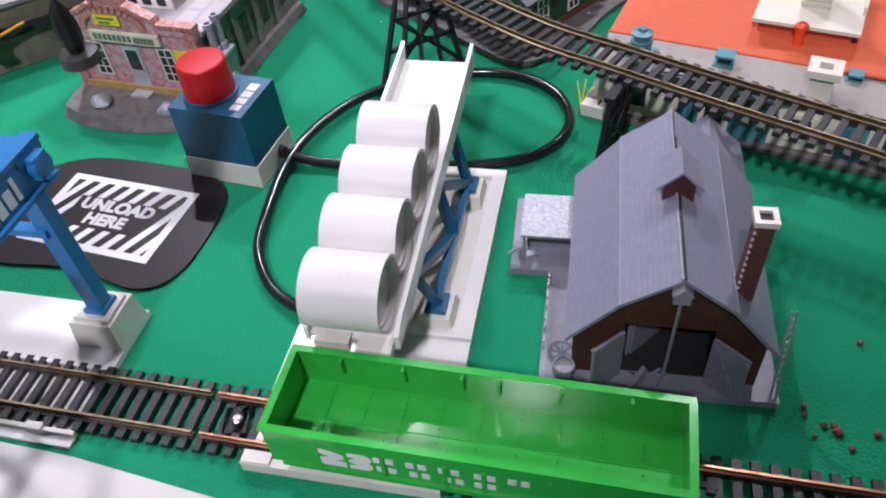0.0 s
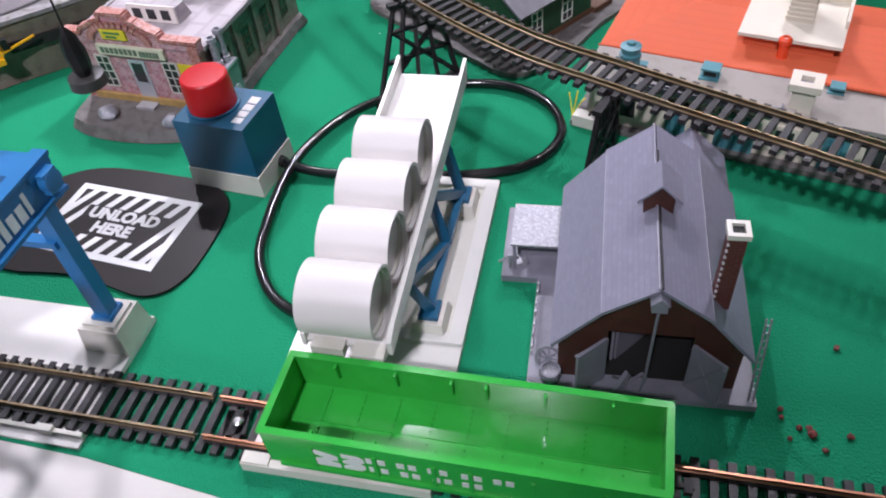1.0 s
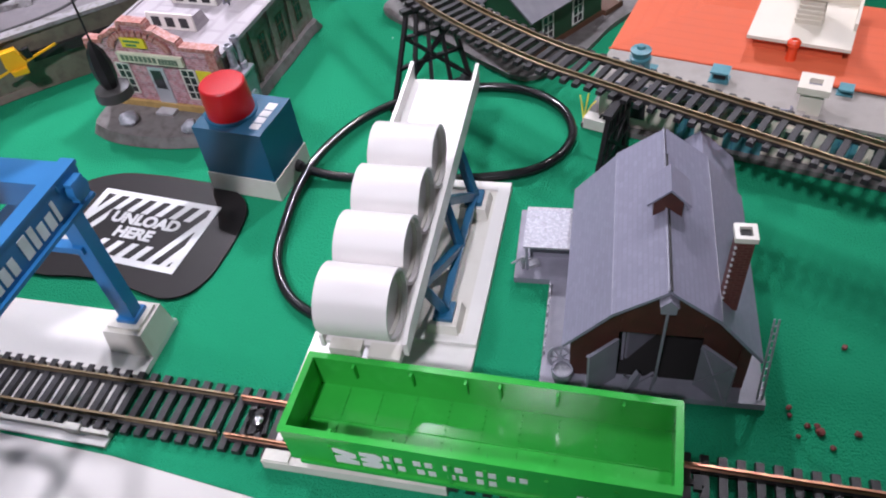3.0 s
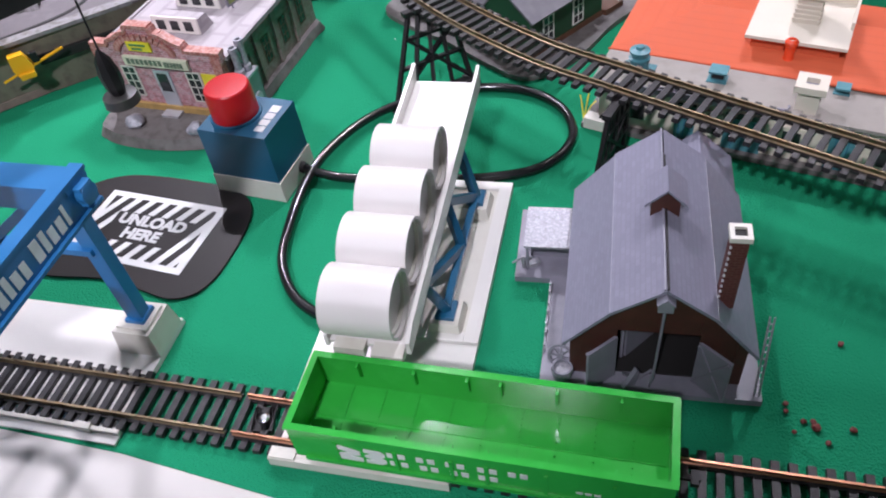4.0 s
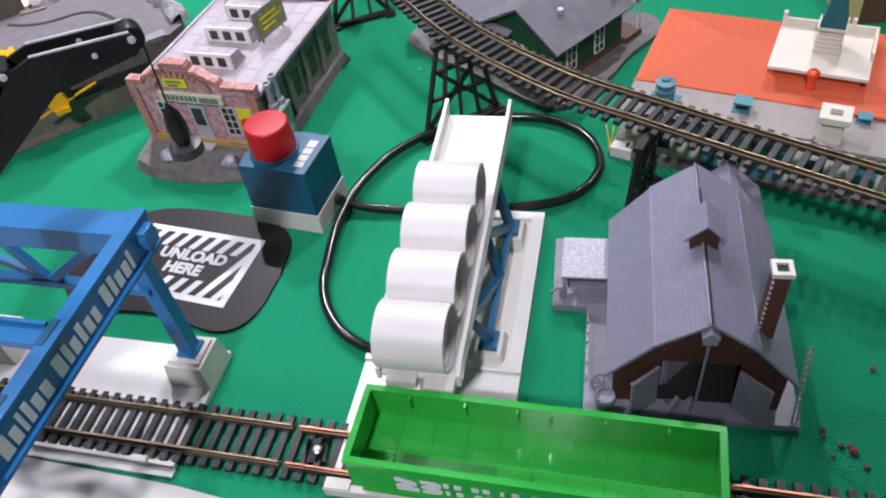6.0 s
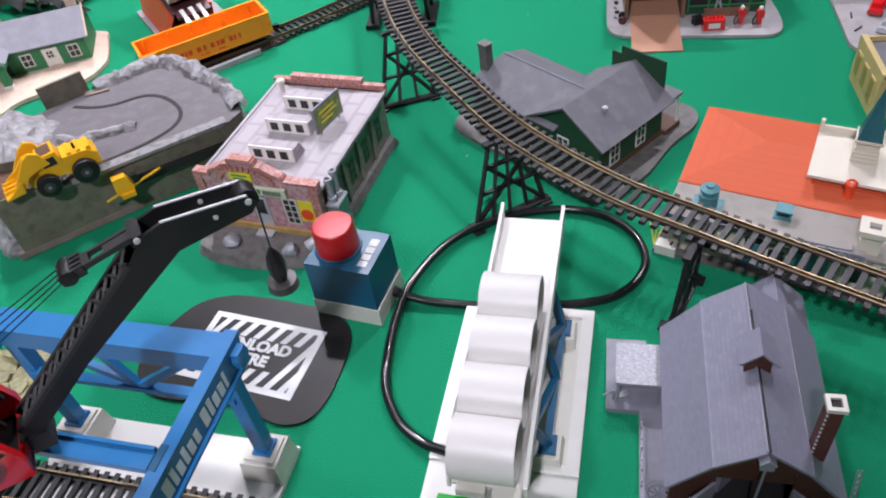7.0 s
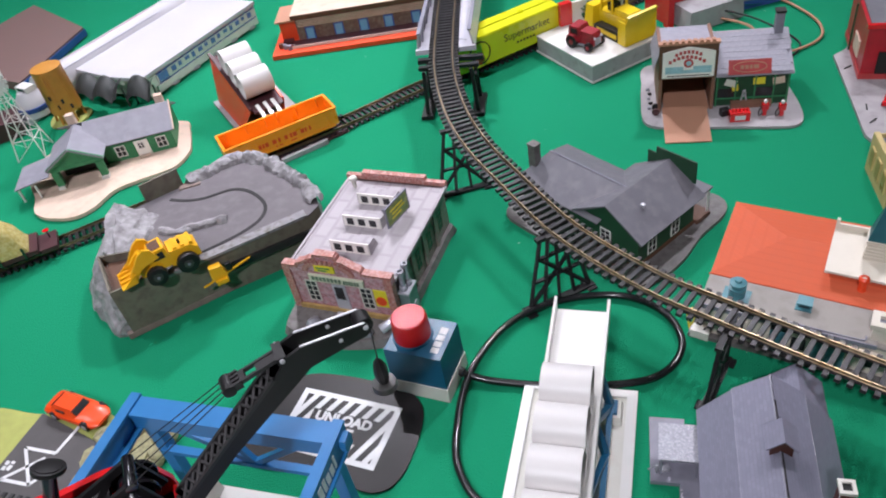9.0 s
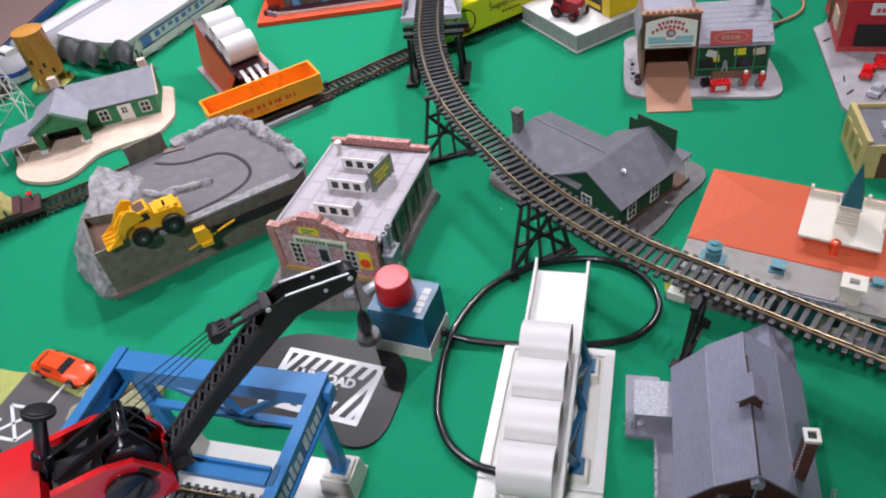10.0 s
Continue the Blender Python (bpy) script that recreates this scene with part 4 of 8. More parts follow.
for y in (-0.0026, 0.0026):
    part("block_link", bar(blk + bd_ * 0.0055 + Vector((0, y, 0)), (0.0610, y, 0.0735), 0.0011, 0.0020), LACING, CB)
part("link_plate", bar(blk + bd_ * 0.0120, (0.0610, 0, 0.0735), 0.0034, 0.0012), LACING, CB)
for y in (-0.0042, -0.0014, 0.0014, 0.0042):
    part("cable", cylinder(blk - bd_ * 0.004 + Vector((0, y, 0)), (-0.0120, y * 1.9, 0.0470), 0.00026, n=6, bev=0), BLACK, CB)
part("hoist_cable", cylinder((0.1012, 0.0008, 0.0690), (0.1002, 0.0018, 0.0420), 0.00035, n=6, bev=0), BLACK, CB)
part("hook_block", lathe([(0.0006, 0.0440), (0.0026, 0.0405), (0.0035, 0.0355), (0.0033, 0.0310), (0.0022, 0.0272)], 8, (0.1000, 0.0020, 0)), BLACK, CB)
part("magnet", lathe([(0.0030, 0.0276), (0.0056, 0.0272), (0.0060, 0.0240), (0.0048, 0.0234)], 32, (0.1000, 0.0020, 0)), MAGNET, CB, "dark grey round lifting magnet")


# ---- barn ----
barn = thing("barn", stand(0.0606, 0.1542, -9.3), "grey-roofed red-brown model barn with open doors", "barn")
part("base", prism([(-0.0405, -0.003), (0.0405, -0.003), (0.0405, 0.090), (-0.0405, 0.090), (-0.0405, 0.0965), (-0.0608, 0.0965), (-0.0600, 0.0525), (-0.0405, 0.0525)], 0, 0.0032, 0.0003), GREY, barn, "grey plastic ground plate")
EV, BK, RD = (0.0355, 0.0272), (0.0182, 0.0482), (0.0, 0.0622)
BW = 0.0325


def gable(y, door):
    out = [(-BW, 0.003), (-BW, 0.0285), (-0.0172, 0.0465), (0, 0.0602), (0.0172, 0.0465), (BW, 0.0285), (BW, 0.003)]
    if door:
        out += [(0.0150, 0.003), (0.0150, 0.0325), (-0.0150, 0.0325), (-0.0150, 0.003)]
    return extrude_y(out, y, y + 0.0014)


part("gable_wall", gable(0.0040, True), BARNRED, barn)
part("gable_wall", gable(0.0800, False), BARNRED, barn)
for s in (-1, 1):
    part("side_wall", box(min(s * BW, s * (BW - 0.0014)), max(s * BW, s * (BW - 0.0014)), 0.0054, 0.0800, 0.003, 0.0290, 0.0002), BARNRED, barn)
    lo = extrude_y([(s * EV[0], EV[1]), (s * BK[0], BK[1]), (s * (BK[0] - 0.0006), BK[1] - 0.0012), (s * (EV[0] - 0.0006), EV[1] - 0.0012)], -0.0005, 0.0862)
    part("lower_roof", lo, SLATE, barn)
    hi = extrude_y([(s * (BK[0] + 0.0004), BK[1] + 0.0001), (s * 0.0002, RD[1]), (s * 0.0002, RD[1] - 0.0014), (s * BK[0], BK[1] - 0.0012)], -0.0010, 0.0866)
    part("upper_roof", hi, SLATE, barn)
    part("roof_edge", bar((s * (BK[0] + 0.0002), -0.0008, BK[1] + 0.0001), (s * (BK[0] + 0.0002), 0.0864, BK[1] + 0.0001), 0.0003, 0.0002, r=0), EDGE, barn)
part("ridge_gap", bar((0.0003, -0.0005, RD[1] + 0.0001), (0.0003, 0.0700, RD[1] + 0.0001), 0.0007, 0.0006, r=0), DARKIN, barn)
part("ridge_strip", bar((-0.0008, -0.0008, RD[1] + 0.0002), (-0.0008, 0.0866, RD[1] + 0.0002), 0.0006, 0.0006, r=0), GREY, barn)
part("stall_wall", box(-0.0130, -0.0118, 0.0120, 0.0600, 0.0040, 0.0250, 0.0002), GREY, barn, "grey inner stall wall")
part("stall_wall", bar((-0.0110, 0.0130, 0.0130), (0.0040, 0.0300, 0.0130), 0.0012, 0.0180), GREY, barn)
for k in range(5):
    part("gable_batten", box(-0.0286 + k * 0.0143 - 0.0003, -0.0286 + k * 0.0143 + 0.0003, 0.0034, 0.0040, 0.0340 if 0 < k < 4 else 0.0040, (0.0300, 0.0400, 0.0520, 0.0400, 0.0300)[k], 0), BARNRED, barn)
# floor coloured near-black to carry the shade inside the barn
part("shade_floor", box(-0.0310, 0.0310, 0.0056, 0.0780, 0.0032, 0.0040, 0), DARKIN, barn)
cup = part("cupola", extrude_y([(-0.0052, 0.0560), (0.0052, 0.0560), (0.0052, 0.0665), (0, 0.0715), (-0.0052, 0.0665)], 0.0390, 0.0500), BARNRED, barn, "red-brown roof cupola")
for s in (-1, 1):
    part("cupola_roof", extrude_y([(s * 0.0075, 0.0648), (0, 0.0722), (0, 0.0732), (s * 0.0080, 0.0655)], 0.0370, 0.0515), SLATE, cup)
chim = part("chimney", box(0.0190, 0.0247, 0.0100, 0.0158, 0.0420, 0.0770, 0.0002), BRICKRED, barn, "red brick chimney")
part("chimney_cap", joined(box(0.0182, 0.0198, 0.0092, 0.0166, 0.0765, 0.0785, 0.0002), box(0.0238, 0.0254, 0.0092, 0.0166, 0.0765, 0.0785, 0.0002), box(0.0198, 0.0238, 0.0092, 0.0108, 0.0765, 0.0785, 0.0002), box(0.0198, 0.0238, 0.0150, 0.0166, 0.0765, 0.0785, 0.0002)), IVORY, chim, "pale square cap")
for k in range(11):
    part("corner_brick", box(0.0187, 0.0194, 0.0098, 0.0103, 0.0450 + k * 0.0028, 0.0461 + k * 0.0028, 0.0001), EDGE, chim, "pale worn corner brick")
part("flue", box(0.0199, 0.0237, 0.0109, 0.0149, 0.0770, 0.0774, 0), DARKIN, chim)
for s, x, turn in ((-1, -0.0150, -138), (1, 0.0150, -40)):
    d = part("door", joined(box(0, 0.0140, -0.0006, 0.0006, 0.0036, 0.0285, 0.0002), bar((0.0005, -0.0009, 0.0045), (0.0135, -0.0009, 0.0275), 0.0008, 0.0014, r=0), bar((0.0005, -0.0009, 0.0275), (0.0135, -0.0009, 0.0045), 0.0008, 0.0014, r=0)), GREY, barn, "open grey plank door")
    d.matrix_basis = pose(x, 0.0040, 0, 0, 0, turn)
part("hoist_beam", box(-0.0026, 0.0026, -0.0035, 0.0045, 0.0535, 0.0572, 0.0003), GREY, barn)
part("hoist_hood", extrude_y([(-0.0032, 0.0572), (0.0032, 0.0572), (0, 0.0606)], -0.0038, 0.0040), GREY, barn)
part("hoist_rope", joined(cylinder((0, -0.0020, 0.0538), (-0.0006, -0.0022, 0.0150), 0.00055, n=8, bev=0), cylinder((-0.0006, -0.0022, 0.0150), (-0.0016, -0.0022, 0.0060), 0.0009, 0.0004, n=8, bev=0)), GREY, barn, "grey hanging hay rope")
plow = thing("plough", barn.matrix_basis @ pose(-0.0075, 0.0005, 0.0032, 0, 0, 35) @ Matrix.Scale(0.8, 4), "small grey plastic plough in the barn door", "plough")
part("blade", extrude_y([(-0.0060, 0.0008), (0.0010, 0.0120), (0.0024, 0.0100), (0.0010, 0.0004)], -0.0012, 0.0012), GREY, plow)
part("beam", bar((0.0, 0, 0.002), (0.011, 0, 0.0035), 0.0012), GREY, plow)
part("handle", bar((0.0005, 0.001, 0.003), (-0.006, 0.002, 0.0105), 0.0008), GREY, plow)
# lean-to on the long side
part("leanto_roof", extrude_x([(0.0565, 0.0195), (0.0800, 0.0212), (0.0800, 0.0200), (0.0565, 0.0183)], -0.0560, -0.0322), FOIL, barn, "silvery crinkled lean-to roof")
part("leanto_wall", box(-0.0540, -0.0330, 0.0660, 0.0790, 0.003, 0.0190, 0.0002), GREY, barn)
for x in (-0.0545, -0.0350):
    part("leanto_post", box(x - 0.0006, x + 0.0006, 0.0572, 0.0584, 0.003, 0.0188, 0.0001), GREY, barn)
pump = thing("hand_pump", barn.matrix_basis @ pose(-0.0565, 0.0585, 0.0032, 0, 0, 25), "silvery hand pump and trough beside the barn lean-to", "pump")
part("column", cylinder((0, 0, 0), (0, 0, 0.0075), 0.0009, n=10), FOIL, pump)
part("spout", bar((0, 0, 0.0058), (0.0038, 0, 0.0050), 0.0010), FOIL, pump)
part("handle", bar((0, 0, 0.0072), (-0.0050, 0.001, 0.0040), 0.0007), FOIL, pump)
part("trough", box(0.0025, 0.0075, -0.0018, 0.0018, 0, 0.0022, 0.0003), FOIL, pump)
# rear annex
part("annex_wall", box(0.0045, 0.0315, 0.0840, 0.1080, 0.0, 0.0290, 0.0002), GREY, barn)
for s in (-1, 1):
    part("annex_roof", extrude_y([(0.018 + s * 0.0160, 0.0275), (0.018, 0.0425), (0.018, 0.0412), (0.018 + s * 0.0155, 0.0262)], 0.0830, 0.1120), SLATE, barn)
part("annex_gable", extrude_y([(0.0050, 0.0285), (0.0310, 0.0285), (0.018, 0.0410)], 0.1064, 0.1078), BARNRED, barn)
# things leaning along the side
part("side_strip", box(-0.0440, -0.0402, -0.003, 0.0535, 0, 0.0030, 0.0002), GREY, barn)
for k in range(7):
    part("fence_picket", box(-0.0436, -0.0428, 0.012 + k * 0.0055, 0.0130 + k * 0.0055, 0.003, 0.0085 + 0.0012 * (k % 2), 0.0001), FOIL, barn)
part("fence_rail", bar((-0.0432, 0.011, 0.0068), (-0.0432, 0.047, 0.0068), 0.0006), FOIL, barn)


def wagon_wheel(m, r, label, spokes=8):
    w = thing("wagon_wheel", m, label, "wheel")
    part("rim", ring_x(-0.0005, 0.0005, r, r * 0.80, 28), GREY, w)
    part("hub", cylinder((-0.0008, 0, 0), (0.0008, 0, 0), r * 0.22, n=14), GREY, w)
    for k in range(spokes):
        a = math.pi * 2 * k / spokes
        part("spoke", bar((0, 0, 0), (0, r * 0.84 * math.cos(a), r * 0.84 * math.sin(a)), 0.0005, 0.0006, r=0), GREY, w)
    return w


wagon_wheel(barn.matrix_basis @ pose(-0.0362, 0.0060, 0.0102, 0, 25, 80), 0.0052, "grey spoked wagon wheel leaning on the barn")
tub = thing("barrel", barn.matrix_basis @ pose(-0.0352, 0.0015, 0.0032), "small open grey barrel at the barn corner", "barrel")
part("staves", lathe([(0.0036, 0), (0.0042, 0.003), (0.0040, 0.0062), (0.0033, 0.0062), (0.0034, 0.0012)], 20), GREY, tub)
part("hoop", lathe([(0.0043, 0.0042), (0.0044, 0.0047), (0.0043, 0.0052), (0.0041, 0.0047)], 20), FOIL, tub)
ladder = thing("ladder", barn.matrix_basis @ pose(0.0385, -0.0005, 0.0032, 0, 0, 0), "thin grey ladder leaning at the barn corner", "ladder")
for x in (-0.0009, 0.0009):
    part("stile", bar((x, 0, 0), (x * 0.9, 0.0095, 0.0365), 0.0006), FOIL, ladder)
for k in range(11):
    f = (k + 0.6) / 11.5
    part("rung", bar((-0.0009, 0.0095 * f, 0.0365 * f), (0.0009, 0.0095 * f, 0.0365 * f), 0.0005), FOIL, ladder)
for i, (x, y, r) in enumerate(((0.1382, 0.1710, 0.0026), (0.1170, 0.1341, 0.0032), (0.1092, 0.1451, 0.0022), (0.1085, 0.1418, 0.0018), (0.1135, 0.1372, 0.0022), (0.1168, 0.1368, 0.0024), (0.1176, 0.1352, 0.0020), (0.1090, 0.1330, 0.0018), (0.1195, 0.1278, 0.0022), (0.1300, 0.1328, 0.0024))):
    st = tagged(part("pebble", stone(r, 40 + i, 0.8), BERRY), "small dark red pebble lying on the felt", "pebble", "red pebbles")
    st.matrix_basis = stand(x, y, i * 40, r * 0.3)


# ---- raised track on trestle bents ----
HIGH = [(0.275, 0.155, 0.0460), (0.205, 0.196, 0.0462), (0.1380, 0.2445, 0.0468), (0.097, 0.2755, 0.0470), (0.0672, 0.2985, 0.0474), (0.0266, 0.3310, 0.0480), (-0.0227, 0.3870, 0.0490), (-0.0607, 0.4520, 0.0510), (-0.0875, 0.5030, 0.0535), (-0.1060, 0.5580, 0.0560), (-0.1180, 0.6300, 0.0572), (-0.1205, 0.7100, 0.0576), (-0.1205, 0.80, 0.0578), (-0.1205, 0.93, 0.058)]
build_track("raised_track", HIGH, "raised curve of black track with brass rails on trestles", BRASS, gauge=0.0182, step=0.0066, tie_len=0.030)


def build_bent(x, y, turn, h, wide, posts=5, lean=(0.0, 0.0), label="black plastic trestle bent under the raised track"):
    """A row of splayed posts; lean shifts the cap against the sill in the bent's own plan."""
    b = thing("trestle_bent", stand(x, y, turn), label, "trestle", "trestle bents")
    top, (lx, ly) = 0.0125, lean
    part("cap", box(lx - 0.0160, lx + 0.0160, ly - 0.0022, ly + 0.0022, h - 0.0028, h - 0.0001, 0.0003), BLACK, b)
    part("sill", box(-wide / 2 - 0.004, wide / 2 + 0.004, -0.0030, 0.0030, 0, 0.0022, 0.0004), BLACK, b)

    def at(f, g):
        return (f * (wide / 2 + (top - wide / 2) * g) + lx * g, ly * g, 0.001 + (h - 0.003) * g)
    for k in range(posts):
        f = 2 * k / (posts - 1) - 1
        part("post", bar(at(f, 0), at(f, 1), 0.0023, 0.0026), BLACK, b)
    for g in (0.40, 0.72):
        part("girt", bar(at(-1.05, g), at(1.05, g), 0.0030, 0.0016), BLACK, b)
    part("brace", bar(at(-1, 0.05), at(0.9, 0.72), 0.0030, 0.0014), BLACK, b)
    part("brace", bar(at(1, 0.05), at(-0.9, 0.72), 0.0034, 0.0014), BLACK, b)
    for k in (-1, 1):
        part("foot", box(k * wide / 2 - 0.0035, k * wide / 2 + 0.0035, -0.0060, 0.0060, 0, 0.0014, 0.0003), BLACK, b)
    return b


build_bent(-0.0302, 0.3680, 28, 0.0468, 0.0500, lean=(0.0105, 0.0190))
build_bent(-0.1034, 0.5092, 16, 0.0510, 0.0420, posts=4, lean=(0.0070, 0.0240))
build_bent(0.0610, 0.2830, 60, 0.0450, 0.0400, lean=(0.0060, -0.0010))
build_bent(0.2250, 0.1850, 54, 0.0436, 0.0420)
# bridge
bridge = thing("girder_bridge", stand(-0.1190, 0.6815, -3.0), "pale grey plastic girder bridge carrying the raised track", "bridge")
GIRDER = mat("streaked_white_girder", (0.50, 0.49, 0.54), 0.34, var=0.12, scale=70, fine=900, bump=0.3, second=(0.16, 0.155, 0.19), cover=0.70, soft=0.05)
part("deck", box(-0.0275, 0.0285, 0, 0.30, 0.0490, 0.0530, 0.0006), GIRDER, bridge)
for s in (-1, 1):
    part("girder", extrude_y([(s * 0.0300, 0.0500), (s * 0.0282, 0.0500), (s * 0.0248, 0.0690), (s * 0.0266, 0.0690)], 0.0, 0.30), GIRDER, bridge)
    part("girder_cap", extrude_y([(s * 0.0278, 0.0690), (s * 0.0240, 0.0690), (s * 0.0240, 0.0702), (s * 0.0278, 0.0702)], 0.0, 0.30), GREY, bridge)
    for k in range(7):
        yk = 0.016 + k * 0.042
        part("girder_panel", bar((s * 0.0258, yk, 0.0545), (s * 0.0250, yk + 0.016, 0.0650), 0.0008, 0.0050, r=0), GREY, bridge, "grey slot in the girder")
    for k in range(8):
        yk = 0.006 + k * 0.040
        part("girder_stiffener", bar((s * 0.0272, yk, 0.0530), (s * 0.0246, yk, 0.0690), 0.0012, 0.0016, r=0), GIRDER, bridge)
part("portal_sill", box(-0.0305, 0.0310, -0.004, 0.0, 0.0490, 0.0540, 0.0005), GIRDER, bridge)
pier = thing("bridge_pier", stand(-0.1160, 0.6480, -4), "black plastic tower pier under the bridge", "bridge pier")
for px_ in (-0.026, 0.026):
    for py_ in (-0.010, 0.018):
        part("post", bar((px_, py_, 0), (px_ * 0.9, py_ + 0.004, 0.0485), 0.0034, 0.0034), BLACK, pier)
    part("foot", box(px_ - 0.006, px_ + 0.006, -0.016, 0.024, 0, 0.0040, 0.0006), BLACK, pier)
    part("side_brace", bar((px_, -0.010, 0.004), (px_ * 0.93, 0.020, 0.044), 0.0016, 0.0018), BLACK, pier)
part("cap_beam", box(-0.030, 0.030, 0.002, 0.008, 0.0450, 0.0485, 0.0005), BLACK, pier)
part("cap_beam", box(-0.033, 0.033, 0.018, 0.024, 0.0440, 0.0485, 0.0005), BLACK, pier)


# ---- station with the orange roof ----
sta = thing("station", stand(0.0716, 0.3558, -26.3), "model station with orange tiled hip roof and grey canopy", "station building")
SL = 0.205
part("base", box(-0.004, SL + 0.01, -0.0362, 0.084, 0, 0.0030, 0.0005), STONEBASE, sta, "grey ground plate")
part("wall_front", box(0.004, SL, -0.0312, -0.0292, 0.003, 0.0298, 0.0002), CREAM, sta)
part("wall_end", box(0.004, 0.006, -0.0292, 0.068, 0.003, 0.0298, 0.0002), CREAM, sta)
part("wall_back", box(0.006, SL, 0.066, 0.068, 0.003, 0.0298, 0.0002), CREAM, sta)
part("canopy", box(0.001, 0.1030, -0.0352, -0.0045, 0.0300, 0.0322, 0.0004), CANOPY, sta, "grey flat canopy roof")
part("canopy_low", box(0.1032, SL, -0.0345, -0.0045, 0.0288, 0.0306, 0.0004), CANOPY, sta)
part("canopy_edge", box(0.001, 0.1030, -0.0360, -0.0352, 0.0295, 0.0328, 0.0002), GREY, sta)
for xa, xb in ((0.0450, 0.0550), (0.0695, 0.0882), (0.1180, 0.1290), (0.1500, 0.1640)):
    dr_ = part("door", box(xa, xb, -0.0326, -0.0312, 0.003, 0.0215, 0.0002), PALETEAL, sta, "teal plank door")
    part("transom", box(xa, xb, -0.0324, -0.0312, 0.0216, 0.0245, 0.0002), COOLGLASS, dr_, "dark transom pane")
    for k in range(1, 4):
        xk = xa + (xb - xa) * k / 4
        part("plank_gap", box(xk - 0.0002, xk + 0.0002, -0.0328, -0.0326, 0.0034, 0.0210, 0), TEAL, dr_)
for xk in (0.0250, 0.0620, 0.1010, 0.1400):
    part("bay_frame", box(xk - 0.0060, xk + 0.0060, -0.0330, -0.0312, 0.0085, 0.0225, 0.0003), CREAM, sta)
    part("window", box(xk - 0.0042, xk + 0.0042, -0.0334, -0.0330, 0.0105, 0.0205, 0.0001), COOLGLASS, sta, "dark window pane")


def face(points, thick=0.0012):
    """A sloping slab over a loop of points."""
    bm = bmesh.new()
    v = [bm.verts.new(p) for p in points]
    w = [bm.verts.new((p[0], p[1], p[2] - thick)) for p in points]
    bm.faces.new(v), bm.faces.new(w[::-1])
    for i in range(len(v)):
        j = (i + 1) % len(v)
        bm.faces.new((v[i], w[i], w[j], v[j]))
    return bm


E0, R0 = 0.0330, 0.0432
part("roof_slope", face([(0.001, -0.0060, E0), (SL + 0.01, -0.0060, E0), (SL + 0.01, 0.0330, R0), (0.0405, 0.0330, R0)]), ROOFORANGE, sta, "orange tiled roof slope")
part("roof_slope", face([(SL + 0.01, 0.0725, E0), (-0.0005, 0.0725, E0), (0.0405, 0.0330, R0), (SL + 0.01, 0.0330, R0)]), ROOFORANGE, sta)
part("roof_hip", face([(-0.0005, 0.0725, E0), (0.001, -0.0060, E0), (0.0405, 0.0330, R0)]), ROOFORANGE_X, sta)
part("eave_board", box(0.0, SL + 0.01, -0.0066, -0.0060, 0.0318, 0.0328, 0.0001), ROOFORANGE_X, sta)
# roof-coloured filler, added so no shadowed gap shows below the platform
part("platform_filler", box(0.0695, 0.1115, 0.0095, 0.0480, 0.0340, 0.0432, 0.0002), ROOFORANGE_X, sta)
plat = part("tower_platform", box(0.0665, 0.1145, 0.0060, 0.0500, 0.0433, 0.0450, 0.0003), CREAM, sta, "cream square tower platform")
part("parapet", box(0.0665, 0.1145, 0.0485, 0.0500, 0.0450, 0.0495, 0.0002), CREAM, plat)
for px_ in (0.0665, 0.0905, 0.1010):
    part("parapet_post", box(px_, px_ + 0.0020, 0.0480, 0.0505, 0.0450, 0.0530, 0.0002), CREAM, plat)
part("parapet_side", box(0.1130, 0.1145, 0.0240, 0.0485, 0.0450, 0.0490, 0.0002), CREAM, plat)
tower = part("tower", box(0.0858, 0.0982, 0.0238, 0.0362, 0.0450, 0.0588, 0.0003, top=0.86), CREAM, sta, "cream louvred clock tower")
for k in range(5):
    f = 0.0067 - 0.0002 * k
    part("louvre", box(0.0920 - f, 0.0920 + f, 0.0300 - f, 0.0300 + f, 0.0468 + k * 0.0024, 0.0478 + k * 0.0024, 0.0001), CREAM, tower)
part("tower_cornice", box(0.0850, 0.0990, 0.0230, 0.0370, 0.0588, 0.0602, 0.0003), CREAM, tower)
spire = bmesh.new()
bmesh.ops.create_cone(spire, cap_ends=True, segments=4, radius1=0.0088, radius2=0.0004, depth=0.0300)
bmesh.ops.transform(spire, matrix=pose(0.0920, 0.0300, 0.0752, 0, 0, 45), verts=spire.verts[:])
part("spire", spire, mat("spire_teal", (0.018, 0.105, 0.125), 0.4, var=0.15, scale=90), sta, "dark teal pointed spire")
part("roof_vent", lathe([(0.0040, 0.0), (0.0030, 0.0012), (0.0024, 0.0030), (0.0024, 0.0085), (0.0032, 0.0092), (0.0032, 0.0112), (0.0022, 0.0122), (0.0016, 0.0122), (0.0016, 0.0100)], 20, (0.0890, 0.0060, 0.0340)), REDORANGE, sta, "orange round roof vent")
v2 = part("roof_vent", lathe([(0.0060, 0.0), (0.0055, 0.0080), (0.0062, 0.0090), (0.0062, 0.0112), (0.0048, 0.0118), (0.0048, 0.0150), (0.0060, 0.0158), (0.0060, 0.0172), (0.0026, 0.0185), (0.0022, 0.0205)], 24, (0.0, 0.0, 0.0)), PALETEAL, sta, "teal stepped roof vent")
part("vent_plate", box(-0.0095, 0.0095, -0.0065, 0.0065, 0.0, 0.0010, 0.0002), PALETEAL, v2)
v2.matrix_basis = pose(0.0209, -0.0205, 0.0321) @ Matrix.Diagonal((0.88, 0.88, 0.68, 1))
